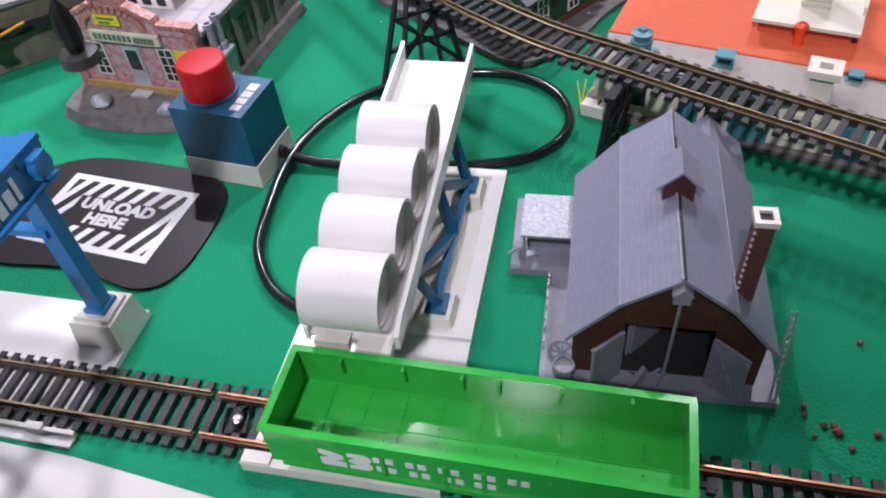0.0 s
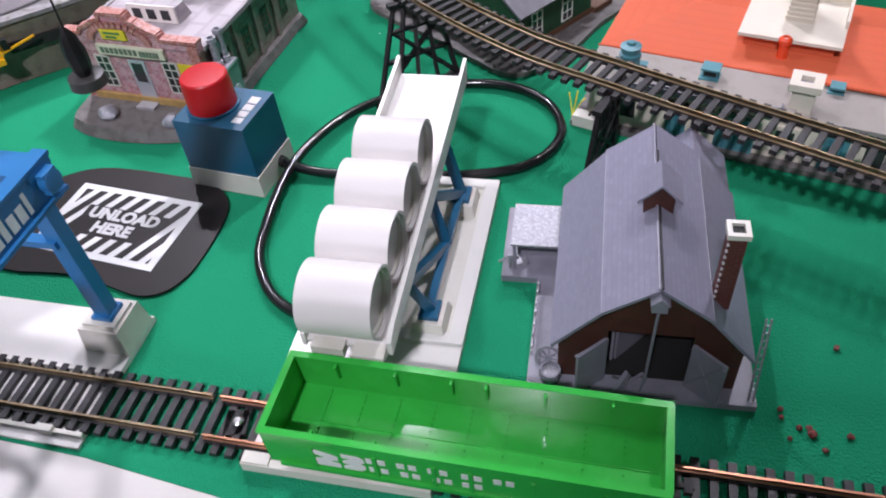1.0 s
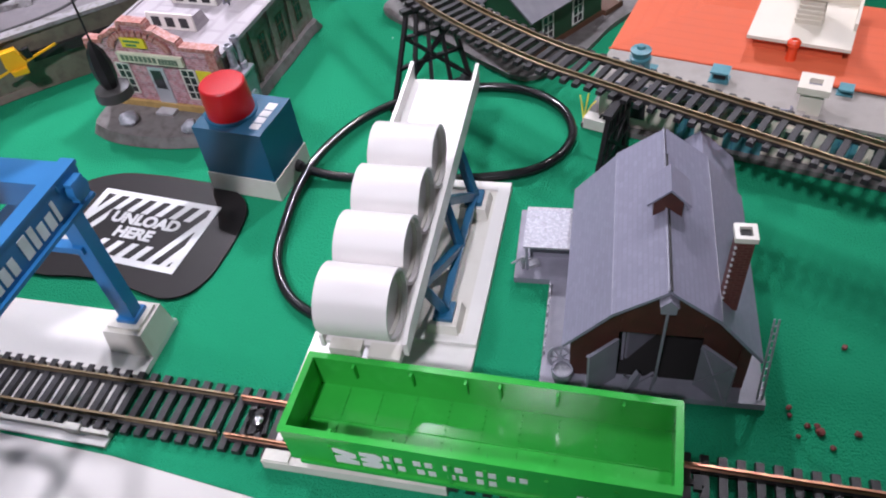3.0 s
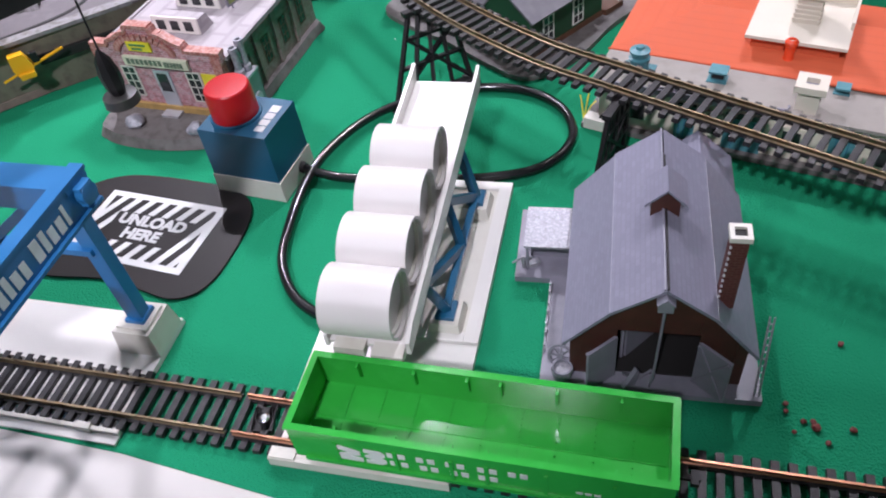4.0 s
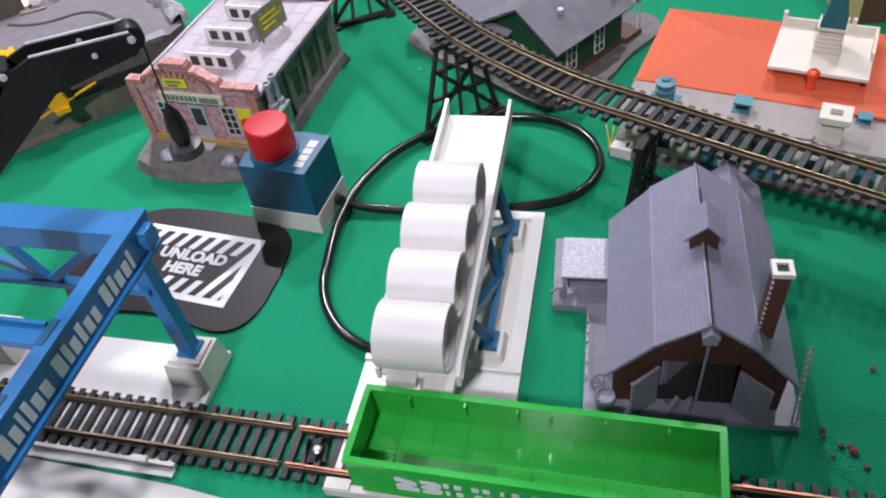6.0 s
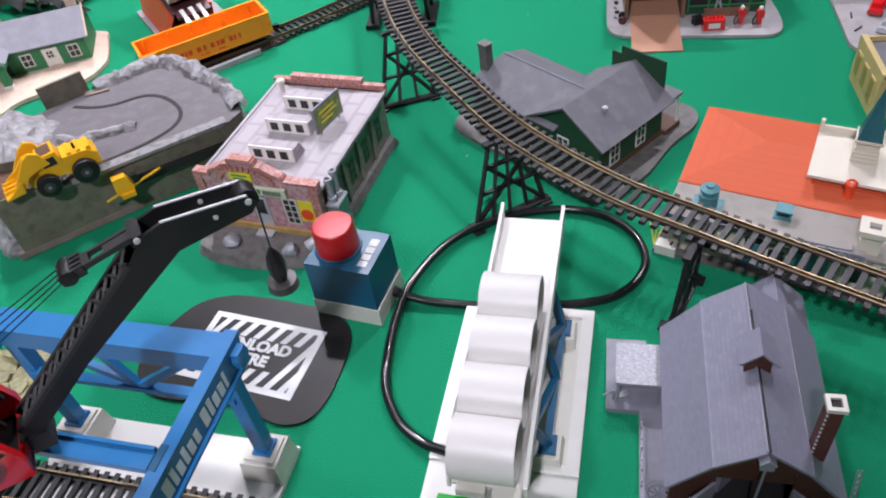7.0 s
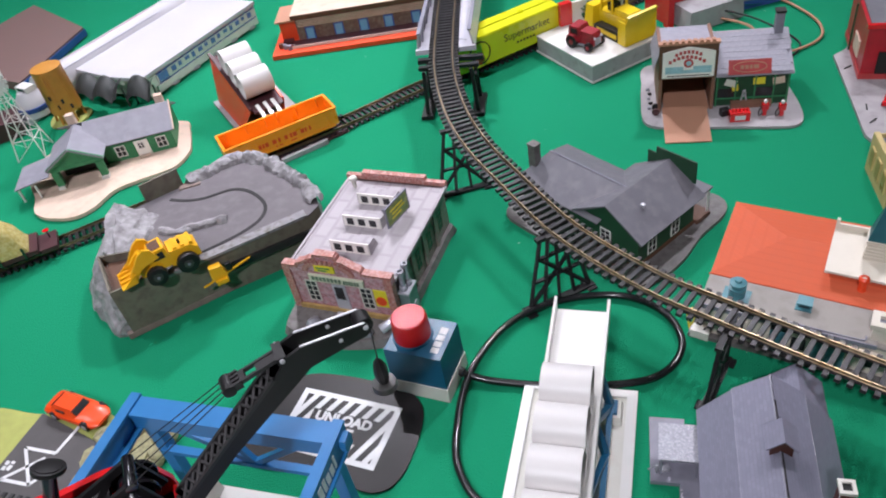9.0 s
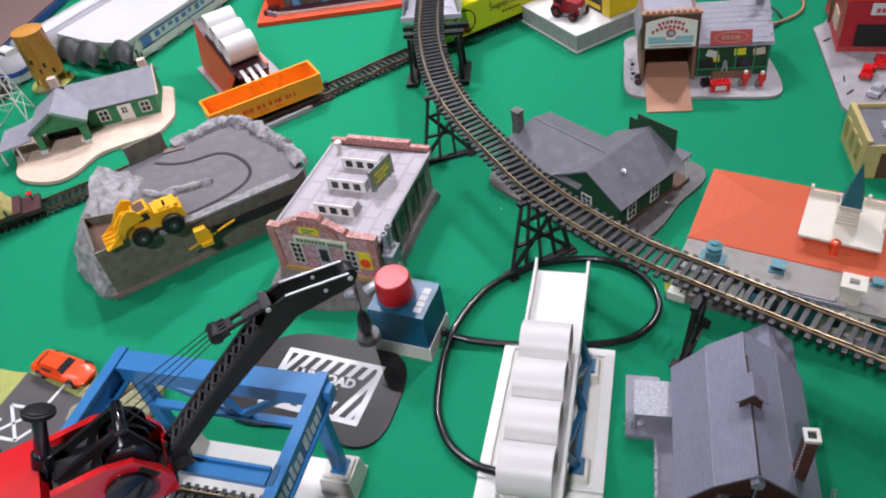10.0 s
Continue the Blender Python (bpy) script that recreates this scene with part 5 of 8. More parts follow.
for vx, vy, vz, half, tall in ((0.0605, -0.0190, 0.0322, 0.0036, 0.0056), (0.1172, -0.0088, 0.0306, 0.0025, 0.0030)):
    v3 = part("roof_vent", box(vx - half, vx + half, vy, vy + half * 1.3, vz, vz + tall, 0.0003), PALETEAL, sta, "teal box vent")
    part("vent_hood", box(vx - half - 0.0008, vx + half + 0.0008, vy - 0.0030, vy + half * 1.4, vz + tall, vz + tall + 0.0010, 0.0002), PALETEAL, v3)
    part("vent_mouth", box(vx - half * 0.8, vx + half * 0.8, vy - 0.0004, vy, vz + 0.0015, vz + tall - 0.0008, 0.0001), DARKIN, v3)
    part("vent_foot", box(vx - half - 0.0014, vx + half + 0.0010, vy - 0.0022, vy + half * 1.6, vz - 0.0002, vz + 0.0006, 0.0002), PALETEAL, v3)
c0, c1, d0, d1 = 0.0977, 0.1097, -0.0318, -0.0208
part("chimney", box(c0 + 0.001, c1 - 0.001, d0 + 0.001, d1 - 0.001, 0.0300, 0.0425, 0.0002), CREAM, sta, "cream chimney with a square mouth")
part("chimney_cap", joined(box(c0 - 0.001, c0 + 0.0032, d0 - 0.001, d1 + 0.001, 0.0425, 0.0460, 0.0002), box(c1 - 0.0032, c1 + 0.001, d0 - 0.001, d1 + 0.001, 0.0425, 0.0460, 0.0002), box(c0 + 0.0032, c1 - 0.0032, d0 - 0.001, d0 + 0.0030, 0.0425, 0.0460, 0.0002), box(c0 + 0.0032, c1 - 0.0032, d1 - 0.0030, d1 + 0.001, 0.0425, 0.0460, 0.0002)), CREAM, sta)
part("chimney_mouth", box(c0 + 0.0032, c1 - 0.0032, d0 + 0.003, d1 - 0.003, 0.0426, 0.0435, 0), GREY, sta)
part("drain_pipe", sweep(curve_points([(0.030, -0.0340, 0.0330), (0.060, -0.0340, 0.0330), (0.0920, -0.0340, 0.0330), (0.0965, -0.0325, 0.0330), (0.0962, -0.0285, 0.0330)], 0.002), round_section(0.0006, 8)), GREY, sta)
wires = thing("yellow_wires", stand(0.0540, 0.3300, 20), "thin yellow wires poking out beside the trestle", "wires")
for k, (dx, dy) in enumerate(((0.008, 0.010), (0.004, 0.013), (0.011, 0.006))):
    part("wire", sweep(curve_points([(0, 0, 0.001), (dx * 0.5, dy * 0.5, 0.006), (dx, dy, 0.0105 - k * 0.002)], 0.0015), round_section(0.0004, 6)), SIGNYELLOW, wires)
sw = thing("switch_stand", stand(0.0600, 0.3245, -30), "pale track switch box beside the trestle", "switch box")
part("housing", box(-0.006, 0.006, -0.0035, 0.0035, 0, 0.0065, 0.0008), IVORY, sw)
part("lever", cylinder((0.002, 0, 0.006), (0.0035, 0, 0.0095), 0.0007, n=8), BLACK, sw)


# ---- windows shared by the houses ----
def window_on(parent, m, w, h, cols=2, rows=3, mat_=None, name="window"):
    wd = part(name, joined(box(-w / 2, -w / 2 + 0.0010, 0, 0.0006, 0, h, 0), box(w / 2 - 0.0010, w / 2, 0, 0.0006, 0, h, 0), box(-w / 2 + 0.001, w / 2 - 0.001, 0, 0.0006, 0, 0.001, 0), box(-w / 2 + 0.001, w / 2 - 0.001, 0, 0.0006, h - 0.001, h, 0),
              *[box(-w / 2 + w * k / cols - 0.0003, -w / 2 + w * k / cols + 0.0003, 0, 0.0005, 0.001, h - 0.001, 0) for k in range(1, cols)],
              *[box(-w / 2 + 0.001, w / 2 - 0.001, 0.00005, 0.00045, h * k / rows - 0.0003, h * k / rows + 0.0003, 0) for k in range(1, rows)]), mat_ or WHITE, parent, "white window frame" if mat_ is None else "")
    wd.matrix_basis = m
    for i in range(cols):
        for j in range(rows):
            part("pane", box(-w / 2 + w * i / cols + 0.0004, -w / 2 + w * (i + 1) / cols - 0.0004, 0.0001, 0.0003, h * j / rows + 0.0004, h * (j + 1) / rows - 0.0004, 0), COOLGLASS, wd)
    return wd


# ---- green house under the grey roof ----
gh = thing("green_house", stand(0.0102, 0.4105, -47.3), "dark green model house with a grey cross-gabled roof", "house")
GB = [(-0.098, -0.014), (-0.070, -0.020), (-0.030, -0.018), (0.010, -0.019), (0.036, -0.016), (0.046, 0.004), (0.046, 0.030), (0.040, 0.060), (0.038, 0.092), (0.026, 0.106), (0.006, 0.102), (-0.020, 0.076), (-0.070, 0.068), (-0.098, 0.062), (-0.104, 0.024)]
part("base", prism(smooth_outline(GB), 0, 0.0030, 0.0006), STONEBASE, gh, "grey ground base")
part("wing_wall", prism([(-0.027, 0.0), (0.027, 0.0), (0.027, 0.066), (-0.027, 0.066)], 0.003, 0.0330, 0.0002), DARKGREEN, gh)
part("wing_gable", extrude_y([(-0.027, 0.0325), (0.027, 0.0325), (0.0, 0.0485)], 0.0, 0.0660), DARKGREEN, gh)
part("main_wall", prism([(-0.090, 0.0), (-0.0272, 0.0), (-0.0272, 0.055), (-0.090, 0.055)], 0.003, 0.0310, 0.0002), DARKGREEN, gh)
for s in (-1, 1):
    part("wing_roof", extrude_y([(s * 0.0335, 0.0312), (0.0, 0.0510), (0.0, 0.0495), (s * 0.0328, 0.0298)], -0.0040, 0.0705), ROOFGREY, gh)
part("main_roof", face([(-0.0965, -0.0040, 0.0300), (-0.008, -0.0040, 0.0300), (-0.002, 0.0265, 0.0472), (-0.083, 0.0265, 0.0472)]), ROOFGREY, gh)
part("main_roof", face([(-0.002, 0.0265, 0.0472), (-0.020, 0.0600, 0.0300), (-0.0965, 0.0600, 0.0300), (-0.083, 0.0265, 0.0472)]), ROOFGREY, gh)
part("roof_end", face([(-0.0965, 0.0600, 0.0300), (-0.0965, -0.0040, 0.0300), (-0.083, 0.0265, 0.0472)]), ROOFGREY, gh)
part("ridge_cap", bar((-0.083, 0.0265, 0.0474), (-0.003, 0.0265, 0.0474), 0.0009, 0.0007, r=0), GREY, gh)
part("chimney", box(-0.0925, -0.0850, 0.0110, 0.0175, 0.0320, 0.0575, 0.0002), STONEBASE, gh, "grey stone chimney")
part("chimney_cap", box(-0.0930, -0.0845, 0.0105, 0.0180, 0.0575, 0.0587, 0.0002), STONEBASE, gh)
part("roof_vent", lathe([(0.0009, 0.0), (0.0009, 0.0036), (0.0020, 0.0040), (0.0018, 0.0048), (0.0006, 0.0052)], 14, (0.0150, 0.0200, 0.0405)), SILVER, gh, "silver mushroom vent")
window_on(gh, pose(-0.003, -0.0006, 0.0110, 0, 0, 0), 0.0100, 0.0140, rows=3)
for yy in (0.0160, 0.0430):
    window_on(gh, pose(0.0276, yy, 0.0085, 0, 0, 90), 0.0098, 0.0175)
part("sign_board", box(-0.0120, 0.0240, 0.0695, 0.0707, 0.0380, 0.0570, 0.0002), DARKGREEN, gh, "dark green board behind the roof")
part("sign_board", box(-0.0200, -0.0120, 0.0697, 0.0707, 0.0380, 0.0510, 0.0002), DARKGREEN, gh)
part("porch_roof", box(0.0150, 0.0300, 0.0710, 0.0840, 0.0285, 0.0300, 0.0003), ROOFGREY, gh)
part("porch_post", box(0.0275, 0.0288, 0.0815, 0.0828, 0.003, 0.0285, 0.0001), WHITE, gh)
part("porch_floor", box(0.0120, 0.0300, 0.0672, 0.0840, 0.003, 0.0065, 0.0002), WOODBROWN, gh)
part("foundation", box(-0.0276, 0.0276, -0.0006, 0.0664, 0.003, 0.0065, 0.0002), WOODBROWN, gh)
sign = thing("bench", gh.matrix_basis @ pose(-0.0330, -0.0085, 0.0030, 0, 0, 6), "small grey plastic bench in front of the green house", "bench")
part("seat", box(-0.006, 0.006, -0.0018, 0.0018, 0.0030, 0.0040, 0.0002), CONCRETE, sign)
part("backrest", box(-0.006, 0.006, 0.0014, 0.0022, 0.0040, 0.0085, 0.0002), CONCRETE, sign)
for x in (-0.005, 0.005):
    part("leg", box(x - 0.0006, x + 0.0006, -0.0016, 0.0016, 0, 0.0030, 0.0001), CONCRETE, sign)


# ---- brick factory ----
FW, FD, FH = 0.0880, 0.1070, 0.0440
fac = thing("factory", stand(-0.2262, 0.3828, -17.3), "pink brick model factory with a pale sheet roof", "factory building")
FB = [(-0.004, -0.020), (0.006, -0.033), (0.030, -0.037), (0.060, -0.034), (0.085, -0.024), (0.090, -0.004), (0.0895, 0.040), (0.0890, 0.090), (0.086, 0.110), (0.040, 0.114), (-0.004, 0.114), (-0.008, 0.050)]
part("base", prism(smooth_outline(FB), 0, 0.0055, 0.0015, top=0.96), STONEBASE, fac, "dark grey rocky ground base")
part("wall_front", box(0.002, 0.084, -0.0045, -0.0020, 0.0050, 0.0440, 0.0002), PINKBRICK, fac)
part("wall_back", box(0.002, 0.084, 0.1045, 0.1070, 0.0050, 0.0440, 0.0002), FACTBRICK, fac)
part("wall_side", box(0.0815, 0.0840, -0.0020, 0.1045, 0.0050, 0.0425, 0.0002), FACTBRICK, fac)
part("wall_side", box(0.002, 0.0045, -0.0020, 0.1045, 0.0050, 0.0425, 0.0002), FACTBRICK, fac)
part("roof", box(0.0, FW, -0.001, FD, 0.0425, 0.0440, 0.0003), ROOFTILE, fac, "pale lilac sheet roof")
for x in (-0.0002, FW - 0.0021):
    part("roof_gutter", box(x, x + 0.0022, -0.001, FD, 0.0440, 0.0450, 0.0002), ROOFTILE, fac)
PAR = [(-0.001, 0.0440), (-0.001, 0.0500), (0.0115, 0.0500), (0.0120, 0.0535), (0.0180, 0.0560), (0.0240, 0.0605), (0.0285, 0.0610), (0.0290, 0.0660), (0.0455, 0.0660), (0.0460, 0.0610), (0.0505, 0.0605), (0.0570, 0.0560), (0.0630, 0.0535), (0.0635, 0.0500), (0.0870, 0.0500), (0.0870, 0.0440)]
CORN = mat("cornice_brick", (0.36, 0.125, 0.095), 0.5, var=0.4, scale=300, bump=0.4, second=(0.50, 0.30, 0.28), cover=0.54)
PAR = [(x, 0.0440 + (z - 0.0440) * 0.84) for x, z in PAR]
part("parapet", extrude_y([(x, z - 0.0005) for x, z in PAR], -0.0055, -0.0010), PINKBRICK, fac)
for (xa, za), (xb, zb) in zip(PAR[1:-1], PAR[2:-1]):
    part("cornice", bar((xa, -0.0034, za), (xb, -0.0034, zb), 0.0062, 0.0022), CORN, fac, "moulded brick cornice")
for k in range(15):
    a = math.pi * (k + 0.5) / 15
    o = part("arch_brick", box(-0.0013, 0.0013, -0.0008, 0.0008, -0.0019, 0.0019, 0.0002), CORN, fac)
    o.matrix_basis = pose(0.0372 + 0.0190 * math.cos(a), -0.0062, 0.0462 + 0.0098 * math.sin(a), 0, 90 - math.degrees(a), 0)
part("back_parapet", box(-0.001, 0.0870, 0.1060, 0.1100, 0.0425, 0.0480, 0.0005), CORN, fac, "red brick back parapet")
part("back_parapet_top", box(0.014, 0.0700, 0.1055, 0.1105, 0.0480, 0.0515, 0.0005), CORN, fac)
for x in (0.001, 0.083):
    part("corner_pier", box(x - 0.0028, x + 0.0032, -0.0062, -0.0010, 0.0050, 0.0470, 0.0004), CORN, fac)
part("plinth", box(0.003, 0.083, -0.0066, -0.0045, 0.0050, 0.0095, 0.0003), mat("ochre_plinth", (0.40, 0.26, 0.09), 0.7, var=0.3, scale=200), fac, "ochre stained plinth")
part("sign_band", box(0.020, 0.064, -0.0075, -0.0055, 0.0375, 0.0435, 0.0002), mat("cream_sign", (0.60, 0.62, 0.46), 0.5), fac, "cream name band")
o = part("sign_writing", bars([(-0.0195 + 0.0031 * k, -0.0172 + 0.0031 * k, 0) for k in range(8)] + [(0.0060 + 0.0022 * k, 0.0078 + 0.0022 * k, -0.0004) for k in range(6)], 0.0036, 0.0003), mat("grey_green_ink", (0.10, 0.15, 0.10), 0.6), fac, "unreadable name blocks")
o.matrix_basis = pose(0.0420, -0.0074, 0.0405, 90, 0, 0)
part("yellow_sign", box(0.0270, 0.0430, -0.0072, -0.0057, 0.0475, 0.0535, 0.0002), SIGNYELLOW, fac, "small yellow sign")
o = part("sign_writing", bars([(-0.006, 0.005, 0.001), (-0.005, 0.002, -0.0014)], 0.0012, 0.0002), HOUSEGREEN, fac)
o.matrix_basis = pose(0.0350, -0.0072, 0.0505, 90, 0, 0)
for x in (0.0180, 0.0630):
    window_on(fac, pose(x, -0.0052, 0.0140), 0.0100, 0.0210, cols=2, rows=4, mat_=IVORY)
dr = part("door", box(0.0355, 0.0465, -0.0054, -0.0046, 0.0065, 0.0340, 0.0003), SILVER, fac, "pale grey door")
part("door_window", box(0.0375, 0.0445, -0.0058, -0.0054, 0.0200, 0.0320, 0.0002), COOLGLASS, dr)
part("door_step", box(0.0350, 0.0470, -0.0130, -0.0060, 0.0050, 0.0070, 0.0003), CONCRETE, fac)
part("poster", box(0.0690, 0.0795, -0.0052, -0.0046, 0.0180, 0.0345, 0.0001), SIGNYELLOW, fac, "yellow poster with an orange disc")
part("poster_disc", cylinder((0.0742, -0.0058, 0.0240), (0.0742, -0.0052, 0.0240), 0.0042, n=20, bev=0), REDORANGE, fac)
for k in range(4):
    window_on(fac, pose(0.0842, 0.020 + k * 0.0235, 0.0130, 0, 0, 90), 0.0090, 0.0180, cols=2, rows=3, mat_=WOODBROWN)
    part("pilaster", box(0.0838, 0.0856, 0.0070 + k * 0.0235, 0.0095 + k * 0.0235, 0.005, 0.0420, 0.0003), FACTBRICK, fac)
for k, (sx, sy) in enumerate(((0.0265, 0.0200), (0.0235, 0.0490), (0.0235, 0.0760))):
    sk = part("skylight", extrude_x([(sy, 0.0440), (sy, 0.0540), (sy + 0.0090, 0.0534), (sy + 0.0130, 0.0440)], sx, sx + 0.0330), ROOFTILE, fac, "grey wedge skylight with three panes")
    part("skylight_frame", box(sx + 0.0010, sx + 0.0325, sy - 0.0010, sy, 0.0444, 0.0546, 0.0001), WHITEPAINT, sk, "white window frame")
    for j in range(3):
        part("pane", box(sx + 0.0042 + j * 0.0095, sx + 0.0098 + j * 0.0095, sy - 0.0014, sy - 0.0010, 0.0464, 0.0524, 0), COOLGLASS, sk)
bb = part("billboard", box(-0.0130, 0.0130, -0.0006, 0.0006, 0.0040, 0.0195, 0.0002), SIGNGREEN, fac, "olive green roof billboard in a dark frame")
bb.matrix_basis = pose(0.0655, 0.0610, 0.0440, 0, 0, 78)
part("billboard_frame", joined(box(-0.0144, 0.0144, -0.0006, 0.0006, 0.0195, 0.0211, 0), box(-0.0144, 0.0144, -0.0006, 0.0006, 0.0026, 0.0040, 0), box(-0.0144, -0.0130, -0.0006, 0.0006, 0.004, 0.0195, 0), box(0.0130, 0.0144, -0.0006, 0.0006, 0.004, 0.0195, 0)), GREY, bb)
part("billboard_writing", bars([(-0.009, 0.007, 0.0150), (-0.007, 0.009, 0.0115), (-0.008, 0.004, 0.0080)], 0.0014, 0.0002), SIGNYELLOW, bb).matrix_basis = pose(0, -0.0006, 0, 90, 0, 0)
for x in (-0.010, 0.010):
    part("billboard_strut", bar((x, 0, 0), (x, 0.006, 0.017), 0.0008), GREY, bb)
part("roof_vent", lathe([(0.0018, 0.044), (0.0018, 0.0505), (0.0034, 0.0512), (0.0030, 0.0535), (0.0010, 0.0545)], 16, (0.0110, 0.0960, 0)), IVORY, fac, "pale round roof vent")
boil = part("boiler_box", box(0.0858, 0.0935, 0.0010, 0.0150, 0.0045, 0.0275, 0.0005), mat("grey_teal_metal", (0.17, 0.235, 0.235), 0.32, metal=0.3, var=0.25, scale=180, bump=0.2), fac, "grey teal boiler box at the side wall")
part("boiler_lid", box(0.0852, 0.0941, 0.0004, 0.0156, 0.0275, 0.0290, 0.0003), SILVER, boil)
part("boiler_wheel", cylinder((0.0935, 0.0080, 0.0120), (0.0943, 0.0080, 0.0120), 0.0036, n=20), SILVER, boil)
for x, y, h in ((0.0886, 0.0050, 0.0470), (0.0896, 0.0112, 0.0490)):
    tk = part("flue_pipe", lathe([(0.0030, 0.0290), (0.0030, 0.0325), (0.0021, 0.0332), (0.0021, h - 0.0030), (0.0028, h - 0.0024), (0.0028, h), (0.0017, h), (0.0017, h - 0.0020)], 18, (x, y, 0)), FOIL, boil, "silvery flue pipe")
part("flue_brace", bar((0.0845, 0.0081, 0.0395), (0.0900, 0.0081, 0.0395), 0.0012, 0.0070), SILVER, boil)
for x, y, r in ((0.022, -0.0225, 0.0062), (0.066, -0.0220, 0.0052)):
    bt = tagged(part("boulder", stone(r * 2, int(r * 1e5), 0.8), FOIL), "silvery moulded boulder on the factory base", "boulder")
    bt.matrix_basis = fac.matrix_basis @ pose(x, y, 0.0075)
drum_ = thing("oil_drum", fac.matrix_basis @ pose(0.0800, -0.0140, 0.0100, 0, 68, 40), "silver drum lying beside the factory", "drum")
part("shell", lathe([(0.0036, -0.006), (0.0038, -0.0055), (0.0036, 0), (0.0038, 0.0055), (0.0036, 0.006)], 20), SILVER, drum_)


# ---- quarry loading stage ----
def crag(rows, seed, rough=0.0022):
    """A faceted rock skin lofted over rows of points (each row as long as the others)."""
    bm = bmesh.new()
    rnd = random.Random(seed)
    vs = [[bm.verts.new((p[0] + rnd.uniform(-rough, rough), p[1] + rnd.uniform(-rough, rough), p[2] + rnd.uniform(-rough, rough) * 0.8)) for p in row] for row in rows]
    for a, b in zip(vs, vs[1:]):
        for i in range(len(a) - 1):
            if rnd.random() < 0.5:
                bm.faces.new((a[i], a[i + 1], b[i + 1])), bm.faces.new((a[i], b[i + 1], b[i]))
            else:
                bm.faces.new((a[i], a[i + 1], b[i])), bm.faces.new((a[i + 1], b[i + 1], b[i]))
    return bm


def ridge(pts, width, height, base, seed, step=0.0036, drop=0.0):
    """A knobbly rock ridge along a line; drop lets its outer side run down to the ground."""
    line = curve_points(pts, step)
    rnd = random.Random(seed)
    rows = []
    for i, p in enumerate(line):
        d = (line[min(i + 1, len(line) - 1)] - line[max(i - 1, 0)]).normalized()
        nx, ny = -d.y, d.x
        k = 0.72 + 0.55 * abs(noise.noise(Vector((i * 0.42, seed, 0.5)))) + rnd.uniform(-0.1, 0.25)
        w, h = width * k, height * k
        prof = [(-0.5, 0.0), (-0.42, 0.62), (-0.12, 1.0), (0.18, 0.92), (0.46, 0.55)]
        prof += [(0.60, 0.0)] if not drop else [(0.62, -0.2), (0.74, -0.9), (0.86, -1.7), (0.95, -2.6)]
        rows.append([(p.x + nx * w * u, p.y + ny * w * u, (base + h * v) if v >= 0 else max(base + v * drop / 2.6, 0.0)) for u, v in prof])
    return crag(rows, seed + 1, width * 0.09)


def flat(ob):
    for f in ob.data.polygons:
        f.use_smooth = False
    return ob


QZ = 0.0400
quarry = thing("quarry_stage", stand(0, 0), "olive quarry loading stage with a grey rocky plateau", "quarry stage")
QP = [(-0.3585, 0.3640), (-0.2960, 0.4030), (-0.2230, 0.4440), (-0.2170, 0.4560), (-0.2230, 0.4730), (-0.2430, 0.4950), (-0.2720, 0.5220), (-0.3020, 0.5330), (-0.3220, 0.5220), (-0.3450, 0.5050), (-0.3760, 0.4830), (-0.3900, 0.4700), (-0.3930, 0.4400), (-0.3850, 0.4060)]
part("wall", prism(QP, 0, QZ - 0.0012, 0.0004), OLIVE, quarry)
part("plateau", prism(QP, QZ - 0.0012, QZ, 0.0003), ASPHALT, quarry, "grey plateau")
part("ledge", bar((-0.3300, 0.3850, QZ - 0.0002), (-0.2265, 0.4470, QZ - 0.0002), 0.0085, 0.0024), LEDGE, quarry, "worn grey ledge")
part("base_strip", bar((-0.3640, 0.3625, 0.0025), (-0.2300, 0.4500, 0.0025), 0.0075, 0.0050), RUST, quarry, "rusty brown base strip")
part("wall_slot", bar((-0.2850, 0.4072, 0.0240), (-0.2235, 0.4425, 0.0240), 0.0030, 0.0060), DARKIN, quarry)
part("groove", sweep(curve_points([(-0.3540, 0.4838, QZ + 0.0001), (-0.3380, 0.4800, QZ + 0.0001), (-0.3220, 0.4812, QZ + 0.0001), (-0.2985, 0.4898, QZ + 0.0001), (-0.2795, 0.4822, QZ + 0.0001), (-0.2640, 0.4635, QZ + 0.0001), (-0.2632, 0.4458, QZ + 0.0001), (-0.2765, 0.4283, QZ + 0.0001), (-0.3022, 0.4095, QZ + 0.0001), (-0.3150, 0.4020, QZ + 0.0001)], 0.003), [(-0.0015, 0), (0.0015, 0), (0.0015, 0.0004), (-0.0015, 0.0004)]), DARKIN, quarry, "black guide groove")
part("back_wall", bar((-0.3770, 0.4850, 0.0440), (-0.3500, 0.5065, 0.0440), 0.0024, 0.0260, r=0.0003), OLIVE, quarry, "dark plank wall")
part("back_ramp", bar((-0.3505, 0.4990, QZ + 0.0006), (-0.3330, 0.5050, QZ + 0.0006), 0.0060, 0.0014, r=0.0003), RUST, quarry)
bin_ = part("bin", joined(bar((-0.3594, 0.3628, 0.0240), (-0.3330, 0.3793, 0.0240), 0.0016, 0.0470), bar((-0.3332, 0.3792, 0.0194), (-0.3100, 0.3950, 0.0194), 0.0016, 0.0388)), OLIVE, quarry, "open olive loading bin")
part("bin_side", bar((-0.3852, 0.4050, 0.0245), (-0.3594, 0.3640, 0.0245), 0.0016, 0.0490), OLIVE, bin_)
part("bin_back", bar((-0.3852, 0.4058, 0.0440), (-0.3570, 0.4110, 0.0440), 0.0016, 0.0070), OLIVE, bin_)
